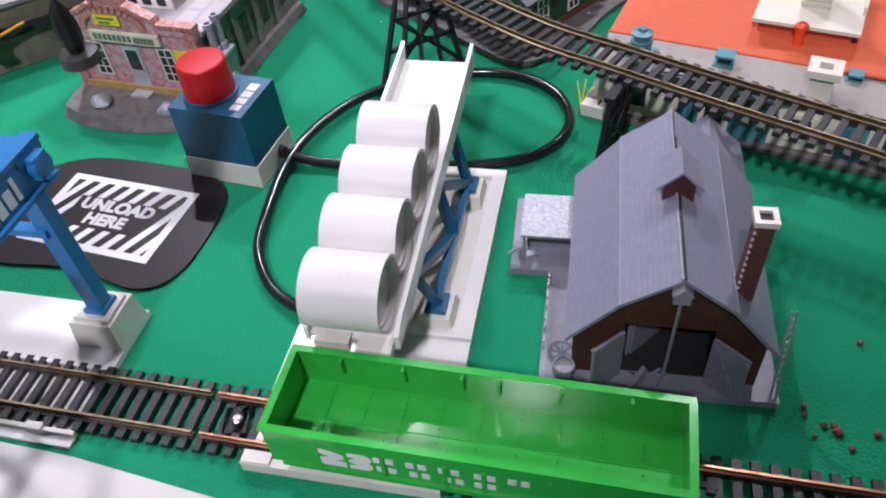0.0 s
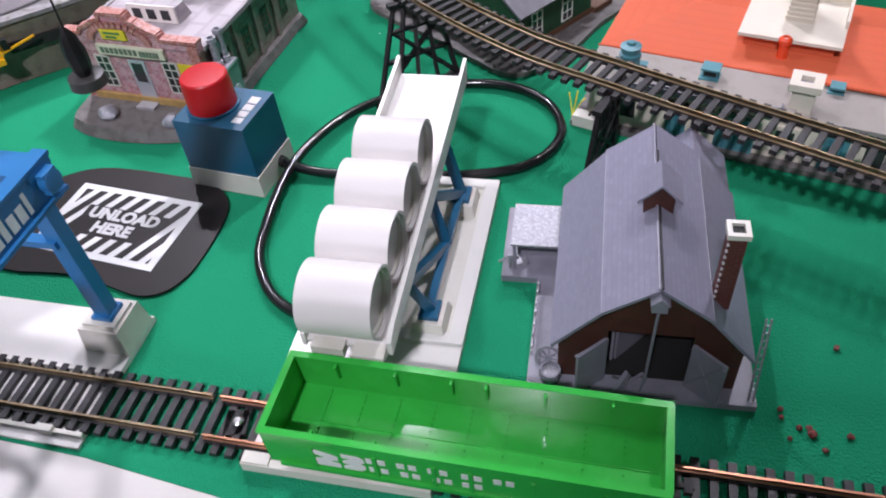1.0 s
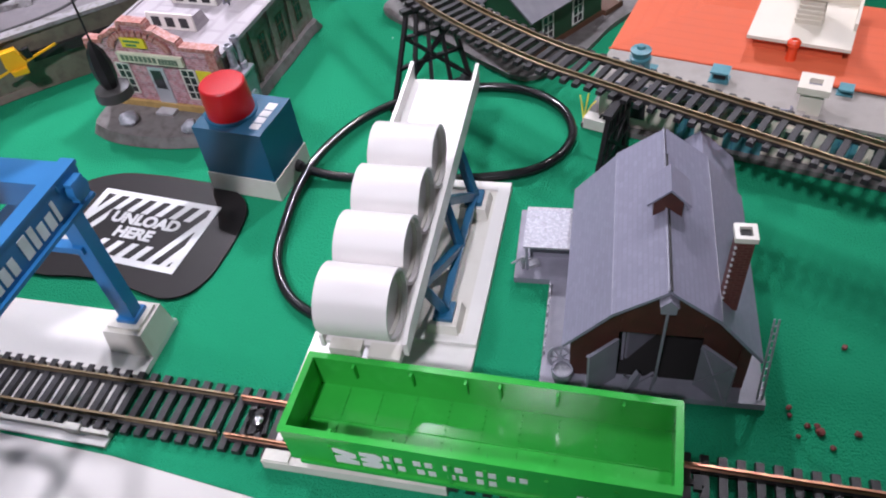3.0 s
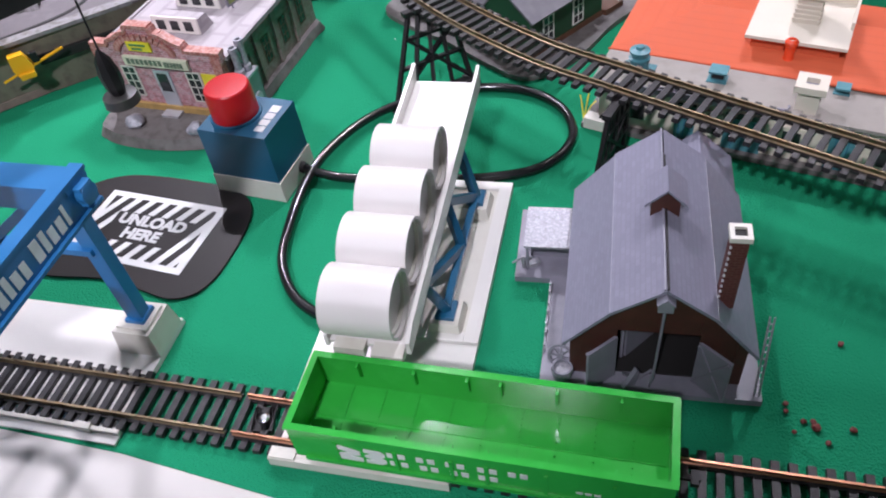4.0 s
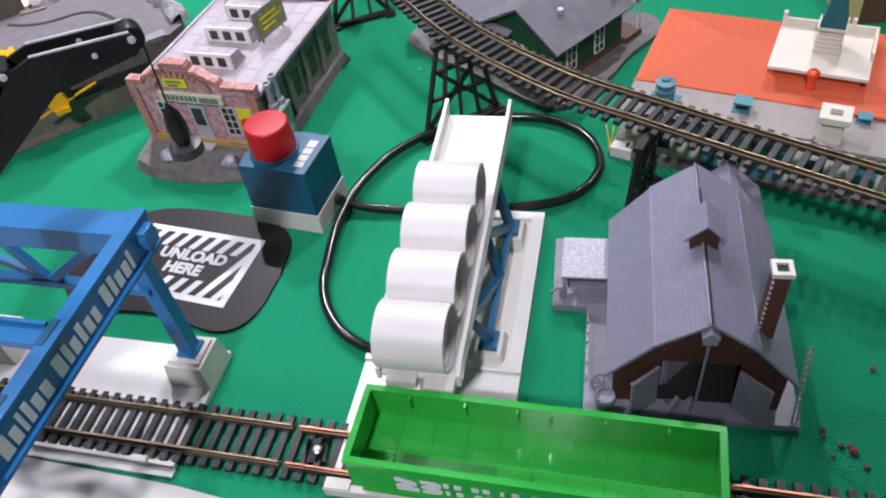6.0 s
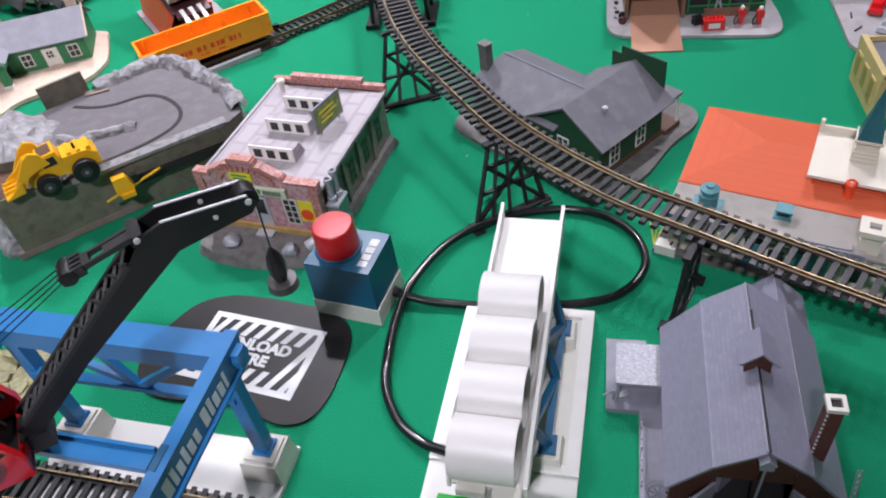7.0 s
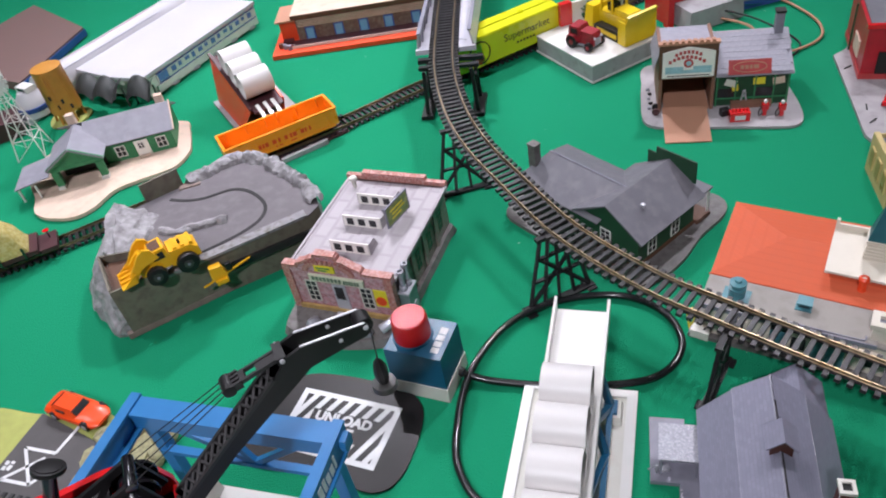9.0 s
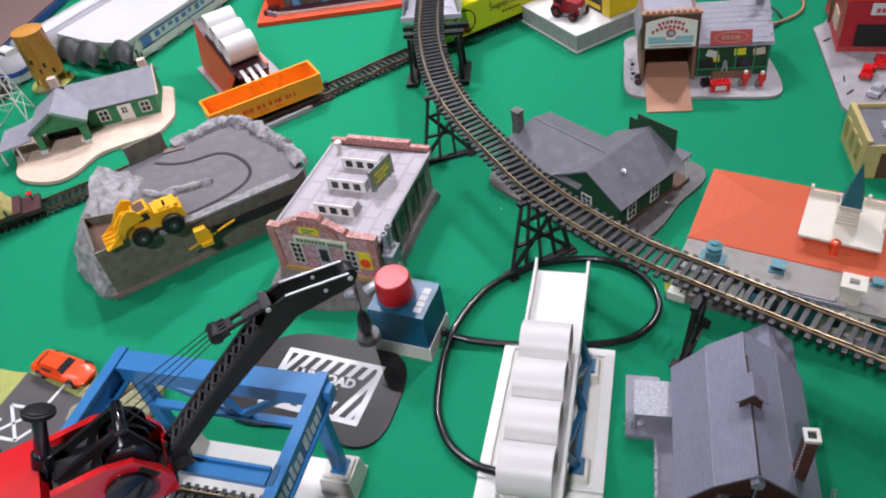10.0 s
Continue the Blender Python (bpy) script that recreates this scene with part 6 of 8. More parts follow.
part("bin_floor", prism([(-0.3845, 0.4045), (-0.3590, 0.3655), (-0.3380, 0.3780), (-0.3560, 0.4090)], QZ + 0.0002, QZ + 0.0008, 0), WOODBROWN, bin_, "brown bin floor")
flat(part("rim_rock", ridge([(-0.3460, 0.5060, 0), (-0.3320, 0.5170, 0), (-0.3180, 0.5290, 0), (-0.3010, 0.5370, 0), (-0.2830, 0.5310, 0), (-0.2690, 0.5200, 0), (-0.2540, 0.5060, 0), (-0.2400, 0.4920, 0), (-0.2270, 0.4760, 0), (-0.2190, 0.4600, 0)][::-1], 0.0125, 0.0078, QZ - 0.0005, 3, drop=0.0), ROCK, quarry, "moulded grey rock rim"))
flat(part("rim_cliff", crag([[(x * (1 + 0.01 * j), y * (1 + 0.012 * j), QZ - 0.0125 * j) for x, y in ((-0.2160, 0.4560), (-0.2240, 0.4760), (-0.2440, 0.4980), (-0.2580, 0.5120), (-0.2720, 0.5250), (-0.3020, 0.5370), (-0.3220, 0.5260), (-0.3460, 0.5080))] for j in range(4)], 8, 0.0025), ROCK, quarry))
# pale mound at the far corner and the cliff that runs down beside the bin
mound = []
for j in range(9):
    row = []
    for i in range(12):
        f, g = i / 11, j / 8
        x = -0.4010 + 0.052 * f - 0.004 * g + 0.016 * g * (1 - f)
        y = 0.4790 - 0.062 * g - 0.018 * f + 0.004 * f * g
        z = QZ + 0.0115 * max(0, 1 - (1.15 * f) ** 1.6) * (1 - 0.55 * abs(2 * g - 0.9)) + 0.0035 * noise.noise(Vector((f * 7, g * 7, 2.0)))
        row.append((x, y, z - (0.003 if f > 0.9 else 0)))
    mound.append(row)
flat(part("mound_rock", crag(mound, 21, 0.0014), ROCK, quarry, "pale grey rock mound"))
side_rows = []
for j in range(8):
    g = j / 7
    row = []
    for i in range(15):
        f = i / 14
        bx = -0.4010 + 0.0400 * max(0, f - 0.45) / 0.55 * 1.05 + 0.010 * min(f, 0.45)
        by = 0.4790 - 0.0720 * min(f, 0.55) / 0.55 - 0.0330 * max(0, f - 0.55) / 0.45
        topz = QZ + 0.002 - 0.010 * max(0, f - 0.55) / 0.45
        out = -0.004 + 0.030 * g ** 0.7 * (1 - 0.25 * f) + 0.003 * noise.noise(Vector((f * 9, g * 6, 7.0)))
        row.append((bx - out, by - out * 0.55 * (0.2 + f), topz * (1 - g)))
    row.append((-0.3602, 0.3652, 0.033 * (1 - g)))
    side_rows.append(row)
flat(part("cliff", crag(side_rows, 33, 0.0016), ROCK, quarry, "grey moulded rock cliff"))
flat(part("spoil_ridge", ridge([(-0.3480, 0.4410, 0), (-0.3350, 0.4370, 0), (-0.3180, 0.4410, 0), (-0.3040, 0.4455, 0), (-0.2900, 0.4492, 0)], 0.0085, 0.0052, QZ - 0.0003, 12), ROCK, quarry))
chute = thing("loading_chute", stand(-0.2920, 0.3985, 30) @ Matrix.Translation((0, 0, 0.0065)) @ Matrix.Scale(0.82, 4), "yellow plastic loading chute on the quarry wall", "chute")
part("spout", extrude_y([(-0.0062, 0.0350), (0.0046, 0.0350), (0.0085, 0.0235), (0.0050, 0.0160), (-0.0050, 0.0175), (-0.0072, 0.0240)], -0.0050, 0.0020, 0.0005), YELLOW, chute)
part("lip", box(-0.0045, 0.0070, -0.0085, -0.0045, 0.0165, 0.0205, 0.0005), YELLOW, chute)
part("arm", bar((-0.0170, -0.0035, 0.0175), (0.0330, -0.0025, 0.0290), 0.0015, 0.0015), YELLOW, chute)
part("crank", box(0.0090, 0.0140, -0.0040, 0.0000, 0.0250, 0.0330, 0.0004), BLACK, chute)

# wheel loader nosing into the bin
wl = thing("wheel_loader", stand(-0.3278, 0.3878, 213, QZ), "yellow toy wheel loader with black tyres on the plateau", "wheel loader")
part("hood", extrude_y([(-0.0320, 0.0085), (-0.0090, 0.0085), (-0.0105, 0.0215), (-0.0260, 0.0208), (-0.0315, 0.0165)], -0.0082, 0.0082, 0.0010), YELLOW, wl, "rounded yellow engine hood")
cabp = part("cab", extrude_y([(-0.0100, 0.0100), (0.0052, 0.0100), (0.0060, 0.0175), (0.0030, 0.0268), (-0.0084, 0.0276), (-0.0100, 0.0210)], -0.0080, 0.0080, 0.0006), YELLOW, wl, "yellow cab")
part("roof_opening", extrude_y([(-0.0066, 0.0277), (0.0018, 0.0271), (0.0018, 0.0274), (-0.0066, 0.0280)], -0.0058, 0.0058, 0), WOODBROWN, cabp, "brown opening in the cab roof")
for y in (-0.00805, 0.00805):
    part("side_window", extrude_y([(-0.0070, 0.0190), (0.0018, 0.0190), (0.0008, 0.0248), (-0.0066, 0.0252)], y - 0.0003, y + 0.0003, 0), DARKIN, cabp, "dark side window")
for k in range(3):
    part("hood_rib", box(-0.0290 + k * 0.0060, -0.0262 + k * 0.0060, -0.0070, 0.0070, 0.0186 + 0.0010 * k, 0.0222 + 0.0003 * k, 0.0004), YELLOW, wl)
part("front_frame", extrude_y([(0.0050, 0.0080), (0.0140, 0.0080), (0.0150, 0.0130), (0.0110, 0.0255), (0.0080, 0.0265), (0.0058, 0.0180)], -0.0058, 0.0058, 0.0006), YELLOW, wl)
part("exhaust", cylinder((-0.0200, 0.003, 0.0222), (-0.0200, 0.003, 0.0262), 0.0010, n=10), BLACK, wl)
for y in (-0.0080, 0.0080):
    part("lift_arm", extrude_y([(-0.0030, 0.0215), (0.0010, 0.0305), (0.0060, 0.0330), (0.0110, 0.0295), (0.0215, 0.0150), (0.0225, 0.0105), (0.0170, 0.0110), (0.0120, 0.0180), (0.0060, 0.0200)], y - 0.0012, y + 0.0012, 0.0004), YELLOW, wl)
    part("hydraulic_ram", bar((0.0040, y * 0.6, 0.0170), (0.0150, y * 0.6, 0.0205), 0.0018), YELLOW, wl)
part("tilt_link", bar((0.0100, 0, 0.0270), (0.0185, 0, 0.0190), 0.0030, 0.0026), YELLOW, wl)
part("bucket", joined(*[box(0.0200, 0.0300, y - 0.0004, y + 0.0004, 0.0092, 0.0122, 0) for y in (-0.0060, -0.0005, 0.0050)], extrude_y([(0.0180, 0.0095), (0.0305, 0.0082), (0.0305, 0.0094), (0.0196, 0.0112), (0.0190, 0.0170), (0.0172, 0.0170)], -0.0112, 0.0104, 0.0002), extrude_y([(0.0180, 0.0095), (0.0300, 0.0084), (0.0184, 0.0170)], -0.0114, -0.0102, 0.0001), extrude_y([(0.0180, 0.0095), (0.0300, 0.0084), (0.0184, 0.0170)], 0.0094, 0.0106, 0.0001)), YELLOW, wl, "yellow open bucket")
for x in (-0.0200, 0.0040):
    for s in (-1, 1):
        wh = part("wheel", cylinder((x, s * 0.0078, 0.0083), (x, s * 0.0136, 0.0083), 0.0076 if x > 0 else 0.0083, n=28, bev=0.0010), BLACK, wl, "black rubber tyre")
        part("hub", cylinder((x, s * 0.0135, 0.0083), (x, s * 0.0140, 0.0083), 0.0036, n=16, bev=0.0001), MAGNET, wh)
        part("hub_cap", cylinder((x, s * 0.0139, 0.0083), (x, s * 0.0146, 0.0083), 0.0012, n=10, bev=0.0001), GREY, wh)


# ---- repair garage ----
BAYBROWN = mat("bay_brown_boards", (0.21, 0.105, 0.068), 0.6, var=0.25, scale=150, bump=0.3)
gar = thing("garage", stand(0.0605, 0.5832, -6.2), "model repair garage with a cardboard ramp and lilac roof", "garage")
GBASE = [(0.002, 0.006), (0.010, -0.005), (0.030, -0.009), (0.068, -0.011), (0.118, -0.0145), (0.133, -0.012), (0.139, 0.0), (0.139, 0.026), (0.134, 0.070), (0.132, 0.104), (0.070, 0.108), (0.010, 0.106), (0.003, 0.070), (0.001, 0.030)]
part("base", prism(smooth_outline(GBASE), 0, 0.0026, 0.0005), PLATEGREY, gar, "pale grey ground base")
part("bay_floor", box(0.021, 0.061, 0.020, 0.080, 0.0026, 0.0040, 0), CARDBOARD, gar)
part("ramp", extrude_x([(-0.0305, 0.0), (-0.0305, 0.0010), (0.0200, 0.0060), (0.0200, 0.0046)], 0.0195, 0.0590), CARDBOARD, gar, "tan cardboard ramp")
part("bay_wall", box(0.0155, 0.0185, 0.0190, 0.0780, 0.0026, 0.0590, 0.0003), BAYBROWN, gar)
part("bay_wall", box(0.0615, 0.0645, 0.0190, 0.0780, 0.0026, 0.0590, 0.0003), BAYBROWN, gar)
part("bay_back", box(0.0185, 0.0615, 0.0760, 0.0780, 0.0026, 0.0540, 0.0003), CARDBOARD, gar)
part("bay_header", box(0.0150, 0.0650, 0.0175, 0.0205, 0.0365, 0.0700, 0.0004), WOODBROWN, gar)
part("cornice", box(0.0140, 0.0660, 0.0165, 0.0225, 0.0700, 0.0718, 0.0003), CARDBOARD, gar)
for k in range(9):
    part("dentil", box(0.0175 + k * 0.0052, 0.0205 + k * 0.0052, 0.0170, 0.0215, 0.0718, 0.0735, 0.0002), CARDBOARD, gar)
sgn = part("sign", prism([(0.0180, 0.0), (0.0625, 0.0), (0.0625, 0.0255), (0.0560, 0.0275), (0.0400, 0.0310), (0.0240, 0.0275), (0.0180, 0.0255)], 0, 0.0010, 0), WHITEPAINT, gar, "cream name sign with red and blue print")
sgn.matrix_basis = pose(0, 0.0172, 0.0385, 90, 0, 0) @ Matrix.Diagonal((1, 0.96, 1, 1))
tagged(part("sign_writing", bars([(0.0285 + 0.0034 * k, 0.0308 + 0.0034 * k, 0.0262 - 0.0003 * (k - 3) ** 2) for k in range(7)] + [(0.0232 + 0.0036 * k, 0.0257 + 0.0036 * k, 0.0212 - 0.0003 * (k - 4) ** 2) for k in range(9)], 0.0032, 0.0013), REDINK, sgn, "unreadable red print"), kind="stuff")
part("sign_writing", bars([(0.0205, 0.0360, 0.0098), (0.0445, 0.0600, 0.0098), (0.0205, 0.0600, 0.0062)], 0.0034, 0.0013), BLUEINK, sgn, "unreadable blue print")
part("sign_writing", bars([(0.0220, 0.0585, 0.0020)], 0.0008, 0.0013), DARKINK, sgn)
part("sign_disc", lathe([(0.0042, 0), (0.0042, 0.0016)], 24, (0.0402, 0.0148, 0)), REDINK, sgn)
part("sign_disc", lathe([(0.0024, 0), (0.0024, 0.0019)], 20, (0.0402, 0.0148, 0)), BLUEINK, sgn)
LILAC = mat("lilac_shingles", (0.30, 0.29, 0.335), 0.6, var=0.16, scale=160, fine=1500, bump=0.5)
part("bay_roof", face([(0.0160, 0.0240, 0.0605), (0.0650, 0.0240, 0.0605), (0.0650, 0.0790, 0.0570), (0.0160, 0.0790, 0.0570)]), LILAC, gar)
part("bay_roof", face([(0.0105, 0.0235, 0.0440), (0.0158, 0.0235, 0.0605), (0.0158, 0.0790, 0.0570), (0.0105, 0.0740, 0.0440)]), LILAC, gar)
part("wing_wall", box(0.0660, 0.1290, 0.0240, 0.0265, 0.0026, 0.0355, 0.0002), DARKGREEN, gar, "dark green shop front")
part("wing_wall", box(0.1265, 0.1290, 0.0265, 0.0860, 0.0026, 0.0380, 0.0002), HOUSEGREEN, gar)
ROOFED = part("wing_roof", face([(0.0645, 0.0205, 0.0350), (0.1310, 0.0205, 0.0350), (0.1310, 0.0670, 0.0550), (0.0645, 0.0670, 0.0550)]), LILAC, gar, "lilac shingled roof")
part("wing_roof", face([(0.1310, 0.0672, 0.0550), (0.1310, 0.0940, 0.0420), (0.0645, 0.0940, 0.0420), (0.0645, 0.0672, 0.0550)]), LILAC, gar)
part("roof_seam", bar((0.0660, 0.0290, 0.0400), (0.1300, 0.0290, 0.0400), 0.0007, 0.0010, r=0), DARKIN, gar)
rnd = random.Random(31)
for k in range(8):
    yk = 0.0235 + k * 0.0054
    zk = 0.0350 + (yk - 0.0205) / 0.0465 * 0.0200
    x = 0.0650
    while x < 0.1260:
        w_ = rnd.uniform(0.0040, 0.0075)
        sh = part("shingle", box(-w_ / 2 + 0.0001, w_ / 2 - 0.0001, -0.0027, 0.0027, 0, 0.0003, 0), LILAC, ROOFED)
        sh.matrix_basis = pose(x + w_ / 2, yk, zk + 0.0017 + rnd.uniform(0, 0.0002), 24.0 + rnd.uniform(-1.5, 2.5), 0, rnd.uniform(-2, 2))
        x += w_
part("chimney", box(0.1180, 0.1250, 0.0590, 0.0660, 0.0480, 0.0730, 0.0003), GREY, gar, "grey chimney")
part("chimney_cap", box(0.1172, 0.1258, 0.0582, 0.0668, 0.0730, 0.0750, 0.0003), DARKIN, gar)
rs = part("red_sign", box(-0.0180, 0.0180, -0.0065, 0.0065, 0, 0.0010, 0.0002), REDINK, gar, "red sign with a pale oval outline")
rs.matrix_basis = pose(0.0935, 0.0235, 0.0415, 62, 0, 0)
oval = [(0.0140 * math.cos(math.pi * 2 * k / 28), 0.0046 * math.sin(math.pi * 2 * k / 28), 0.0012) for k in range(29)]
part("oval", sweep([Vector(p) for p in oval], round_section(0.0004, 6)), CARDBOARD, rs)
part("sign_writing", bars([(-0.0080, -0.0050, 0), (-0.0040, -0.0012, 0), (-0.0002, 0.0022, 0), (0.0032, 0.0075, 0)], 0.0034, 0.0014), CARDBOARD, rs, "plain brand blocks")
for k, (x, z, m_, t) in enumerate(((0.0790, 0.0225, IVORY, 18), (0.0830, 0.0175, SIGNYELLOW, -6), (0.1030, 0.0235, SIGNYELLOW, -2), (0.1195, 0.0230, BEIGE, -10))):
    w_ = 0.0050 if k != 1 else 0.0026
    o = part("poster", box(-w_, w_, -0.0005, 0.0005, -0.0032, 0.0032, 0.0001), m_, gar, "small paper poster")
    o.matrix_basis = pose(x, 0.0232, z + 0.0035, 0, t, 0)
for x in (0.0760, 0.1080):
    part("shop_window", box(x - 0.0080, x + 0.0080, 0.0232, 0.0240, 0.0100, 0.0200, 0.0001), COOLGLASS, gar)
for x in (0.0672, 0.0835, 0.1000, 0.1160, 0.1278):
    part("front_post", box(x - 0.0006, x + 0.0006, 0.0222, 0.0240, 0.0026, 0.0340, 0.0001), HOUSEGREEN, gar)
part("front_rail", box(0.0666, 0.1284, 0.0224, 0.0232, 0.0098, 0.0112, 0.0001), HOUSEGREEN, gar)
part("bench_counter", box(0.0800, 0.1150, 0.0180, 0.0228, 0.0026, 0.0085, 0.0003), BAYBROWN, gar)
part("pipe_cross", joined(bar((0.0890, 0.0220, 0.0085), (0.0905, 0.0220, 0.0190), 0.0012), bar((0.0935, 0.0220, 0.0085), (0.0915, 0.0220, 0.0190), 0.0012), bar((0.0893, 0.0220, 0.0130), (0.0930, 0.0220, 0.0130), 0.0010)), SILVER, gar)
for x, y in ((0.1070, 0.0050), (0.1210, 0.0030)):
    pu = thing("fuel_pump", gar.matrix_basis @ pose(x, y, 0.0026, 0, 0, 8), "small red fuel pump with a white globe", "fuel pump", "fuel pumps")
    part("stem", box(-0.0016, 0.0016, -0.0012, 0.0012, 0, 0.0060, 0.0002), RED, pu)
    part("body", box(-0.0028, 0.0028, -0.0020, 0.0020, 0.0060, 0.0120, 0.0004), RED, pu)
    part("globe", lathe([(0.0008, 0.0120), (0.0018, 0.0134), (0.0016, 0.0150), (0.0006, 0.0158)], 14), WHITE, pu)
    part("hose", sweep(curve_points([(-0.0028, 0, 0.009), (-0.0055, -0.001, 0.005), (-0.0050, -0.002, 0.0012), (-0.0020, -0.002, 0.004)], 0.001), round_section(0.0005, 6)), BLACK, pu)
cool = thing("drink_cooler", gar.matrix_basis @ pose(0.0850, -0.0005, 0.0026, 0, 0, 4), "red drinks cooler with a white label", "cooler")
part("chest", box(-0.0085, 0.0085, -0.0042, 0.0042, 0, 0.0085, 0.0005), RED, cool)
part("label_plate", box(-0.0045, 0.0045, -0.0047, -0.0042, 0.0020, 0.0062, 0.0001), INK, cool)
for k in range(5):
    part("bottle", cylinder((-0.0062 + k * 0.0031, 0, 0.0085), (-0.0062 + k * 0.0031, 0, 0.0118), 0.0009, 0.0005, n=10, bev=0), RED, cool)
for x, y, c in ((0.0135, 0.0130, MAROON), (0.0140, 0.0215, BLACK)):
    ty = thing("tyre", gar.matrix_basis @ pose(x, y, 0.0060, 0, 90, 70), "small dark toy tyre leaning at the garage", "tyre")
    part("ring", lathe([(0.0015, -0.0010), (0.0033, -0.0012), (0.0036, 0), (0.0033, 0.0012), (0.0015, 0.0010)], 20), c, ty)
eng = thing("engine_block", gar.matrix_basis @ pose(0.0735, 0.0080, 0.0026, 0, 0, 20), "dark toy engine block on the garage base", "engine")
part("block", box(-0.0038, 0.0038, -0.0030, 0.0030, 0, 0.0065, 0.0008), BLACK, eng)
part("fan", cylinder((0.0040, -0.001, 0.0035), (0.0050, -0.001, 0.0035), 0.0030, n=16), BLACK, eng)
for k in range(5):
    jn = tagged(part("scrap", stone(0.0042 - 0.0004 * (k % 3), 900 + k, 0.7), BLACK if k % 2 else FOIL), "small bit of toy scrap beside the garage", "scrap", "garage scrap")
    jn.matrix_basis = gar.matrix_basis @ pose(0.0085 + 0.0012 * (k % 2), 0.024 + k * 0.0085, 0.0038)

# ---- pale slab with a tractor and a bulldozer ----
slabm = stand(0.0255, 0.6706, 32.2)
slab = thing("slab", slabm, "pale grey box plinth standing on the felt", "plinth")
part("block", box(0, 0.098, 0, 0.096, 0, 0.0180, 0.0005), CONCRETE, slab)
part("lid", box(-0.0006, 0.0986, -0.0006, 0.0966, 0.0180, 0.0192, 0.0003), WHITE, slab, "white smooth top")
part("foot_strip", box(-0.0015, 0.0995, -0.0015, 0.0975, 0, 0.0014, 0.0003), WHITE, slab)
trk = thing("tractor", slabm @ pose(0.0225, 0.0390, 0.0192, 0, 0, -75), "small red toy tractor with black wheels", "tractor")
DULLRED = mat("dull_red_plastic", (0.30, 0.014, 0.024), 0.45, var=0.25, scale=160, bump=0.1, second=(0.20, 0.012, 0.020), cover=0.56)
part("hood", extrude_y([(-0.0020, 0.0050), (0.0145, 0.0050), (0.0150, 0.0140), (0.0125, 0.0182), (-0.0020, 0.0190)], -0.0068, 0.0068, 0.0014), DULLRED, trk)
part("cab", extrude_y([(-0.0160, 0.0060), (-0.0018, 0.0060), (-0.0012, 0.0165), (-0.0040, 0.0225), (-0.0150, 0.0225), (-0.0165, 0.0150)], -0.0082, 0.0082, 0.0014), DULLRED, trk)
part("cab_window", extrude_y([(-0.0130, 0.0150), (-0.0040, 0.0150), (-0.0056, 0.0205), (-0.0130, 0.0205)], -0.0085, 0.0085, 0.0001), DARKIN, trk, "dark cab window")
part("grille", box(0.0148, 0.0156, -0.0045, 0.0045, 0.0055, 0.0130, 0.0003), FOIL, trk, "silver grille")
for y in (-0.0055, 0.0055):
    part("headlight", cylinder((0.0146, y, 0.0135), (0.0160, y, 0.0135), 0.0014, n=14, bev=0.0002), SILVER, trk)
    part("fender", extrude_y([(-0.0180, 0.0080), (-0.0150, 0.0140), (-0.0070, 0.0142), (-0.0030, 0.0085), (-0.0045, 0.0080), (-0.0080, 0.0128), (-0.0145, 0.0126), (-0.0168, 0.0078)], y * 1.8 - 0.0018, y * 1.8 + 0.0018, 0.0003), DULLRED, trk)
part("running_board", box(-0.0140, 0.0140, -0.0095, 0.0095, 0.0040, 0.0055, 0.0004), FOIL, trk)
for x, r in ((-0.0105, 0.0068), (0.0105, 0.0048)):
    for s in (-1, 1):
        w_ = part("wheel", cylinder((x, s * 0.0080, r), (x, s * 0.0120, r), r, n=24, bev=0.0006), BLACK, trk)
        part("hub", cylinder((x, s * 0.0120, r), (x, s * 0.0124, r), r * 0.4, n=14, bev=0), DULLRED, w_)
DOZERYELLOW = mat("lemon_yellow_plastic", (0.74, 0.52, 0.010), 0.35, var=0.08, scale=70, bump=0.06)
doz = thing("bulldozer", slabm @ pose(0.0660, 0.0370, 0.0192, 0, 0, -90) @ Matrix.Scale(1.12, 4), "yellow toy bulldozer with black tracks on the plinth", "bulldozer")
for s in (-1, 1):
    tk_ = part("crawler_track", extrude_y([(-0.0190, 0.0020), (-0.0160, 0), (0.0160, 0), (0.0200, 0.0030), (0.0200, 0.0075), (0.0160, 0.0100), (-0.0160, 0.0100), (-0.0190, 0.0080)], s * 0.0130 - 0.0035, s * 0.0130 + 0.0035, 0.0005), BLACK, doz)
    part("track_frame", box(-0.0140, 0.0140, s * 0.0166 - 0.0004, s * 0.0166 + 0.0006, 0.0028, 0.0070, 0.0003), DOZERYELLOW, tk_)
part("body", box(-0.0200, 0.0200, -0.0090, 0.0090, 0.0060, 0.0200, 0.0030), DOZERYELLOW, doz)
part("hood", box(0.0000, 0.0200, -0.0070, 0.0070, 0.0200, 0.0260, 0.0012), DOZERYELLOW, doz)
part("cab_roof", box(-0.0180, 0.0010, -0.0100, 0.0100, 0.0355, 0.0375, 0.0006), DOZERYELLOW, doz)
for x in (-0.0165, -0.0015):
    for y in (-0.0085, 0.0085):
        part("cab_post", box(x - 0.0009, x + 0.0009, y - 0.0009, y + 0.0009, 0.0195, 0.0355, 0.0002), DOZERYELLOW, doz)
part("blade", extrude_y([(0.0225, 0.0010), (0.0290, 0.0010), (0.0268, 0.0100), (0.0270, 0.0200), (0.0310, 0.0290), (0.0285, 0.0300), (0.0235, 0.0215), (0.0225, 0.0100)], -0.0165, 0.0165, 0.0008), DOZERYELLOW, doz)
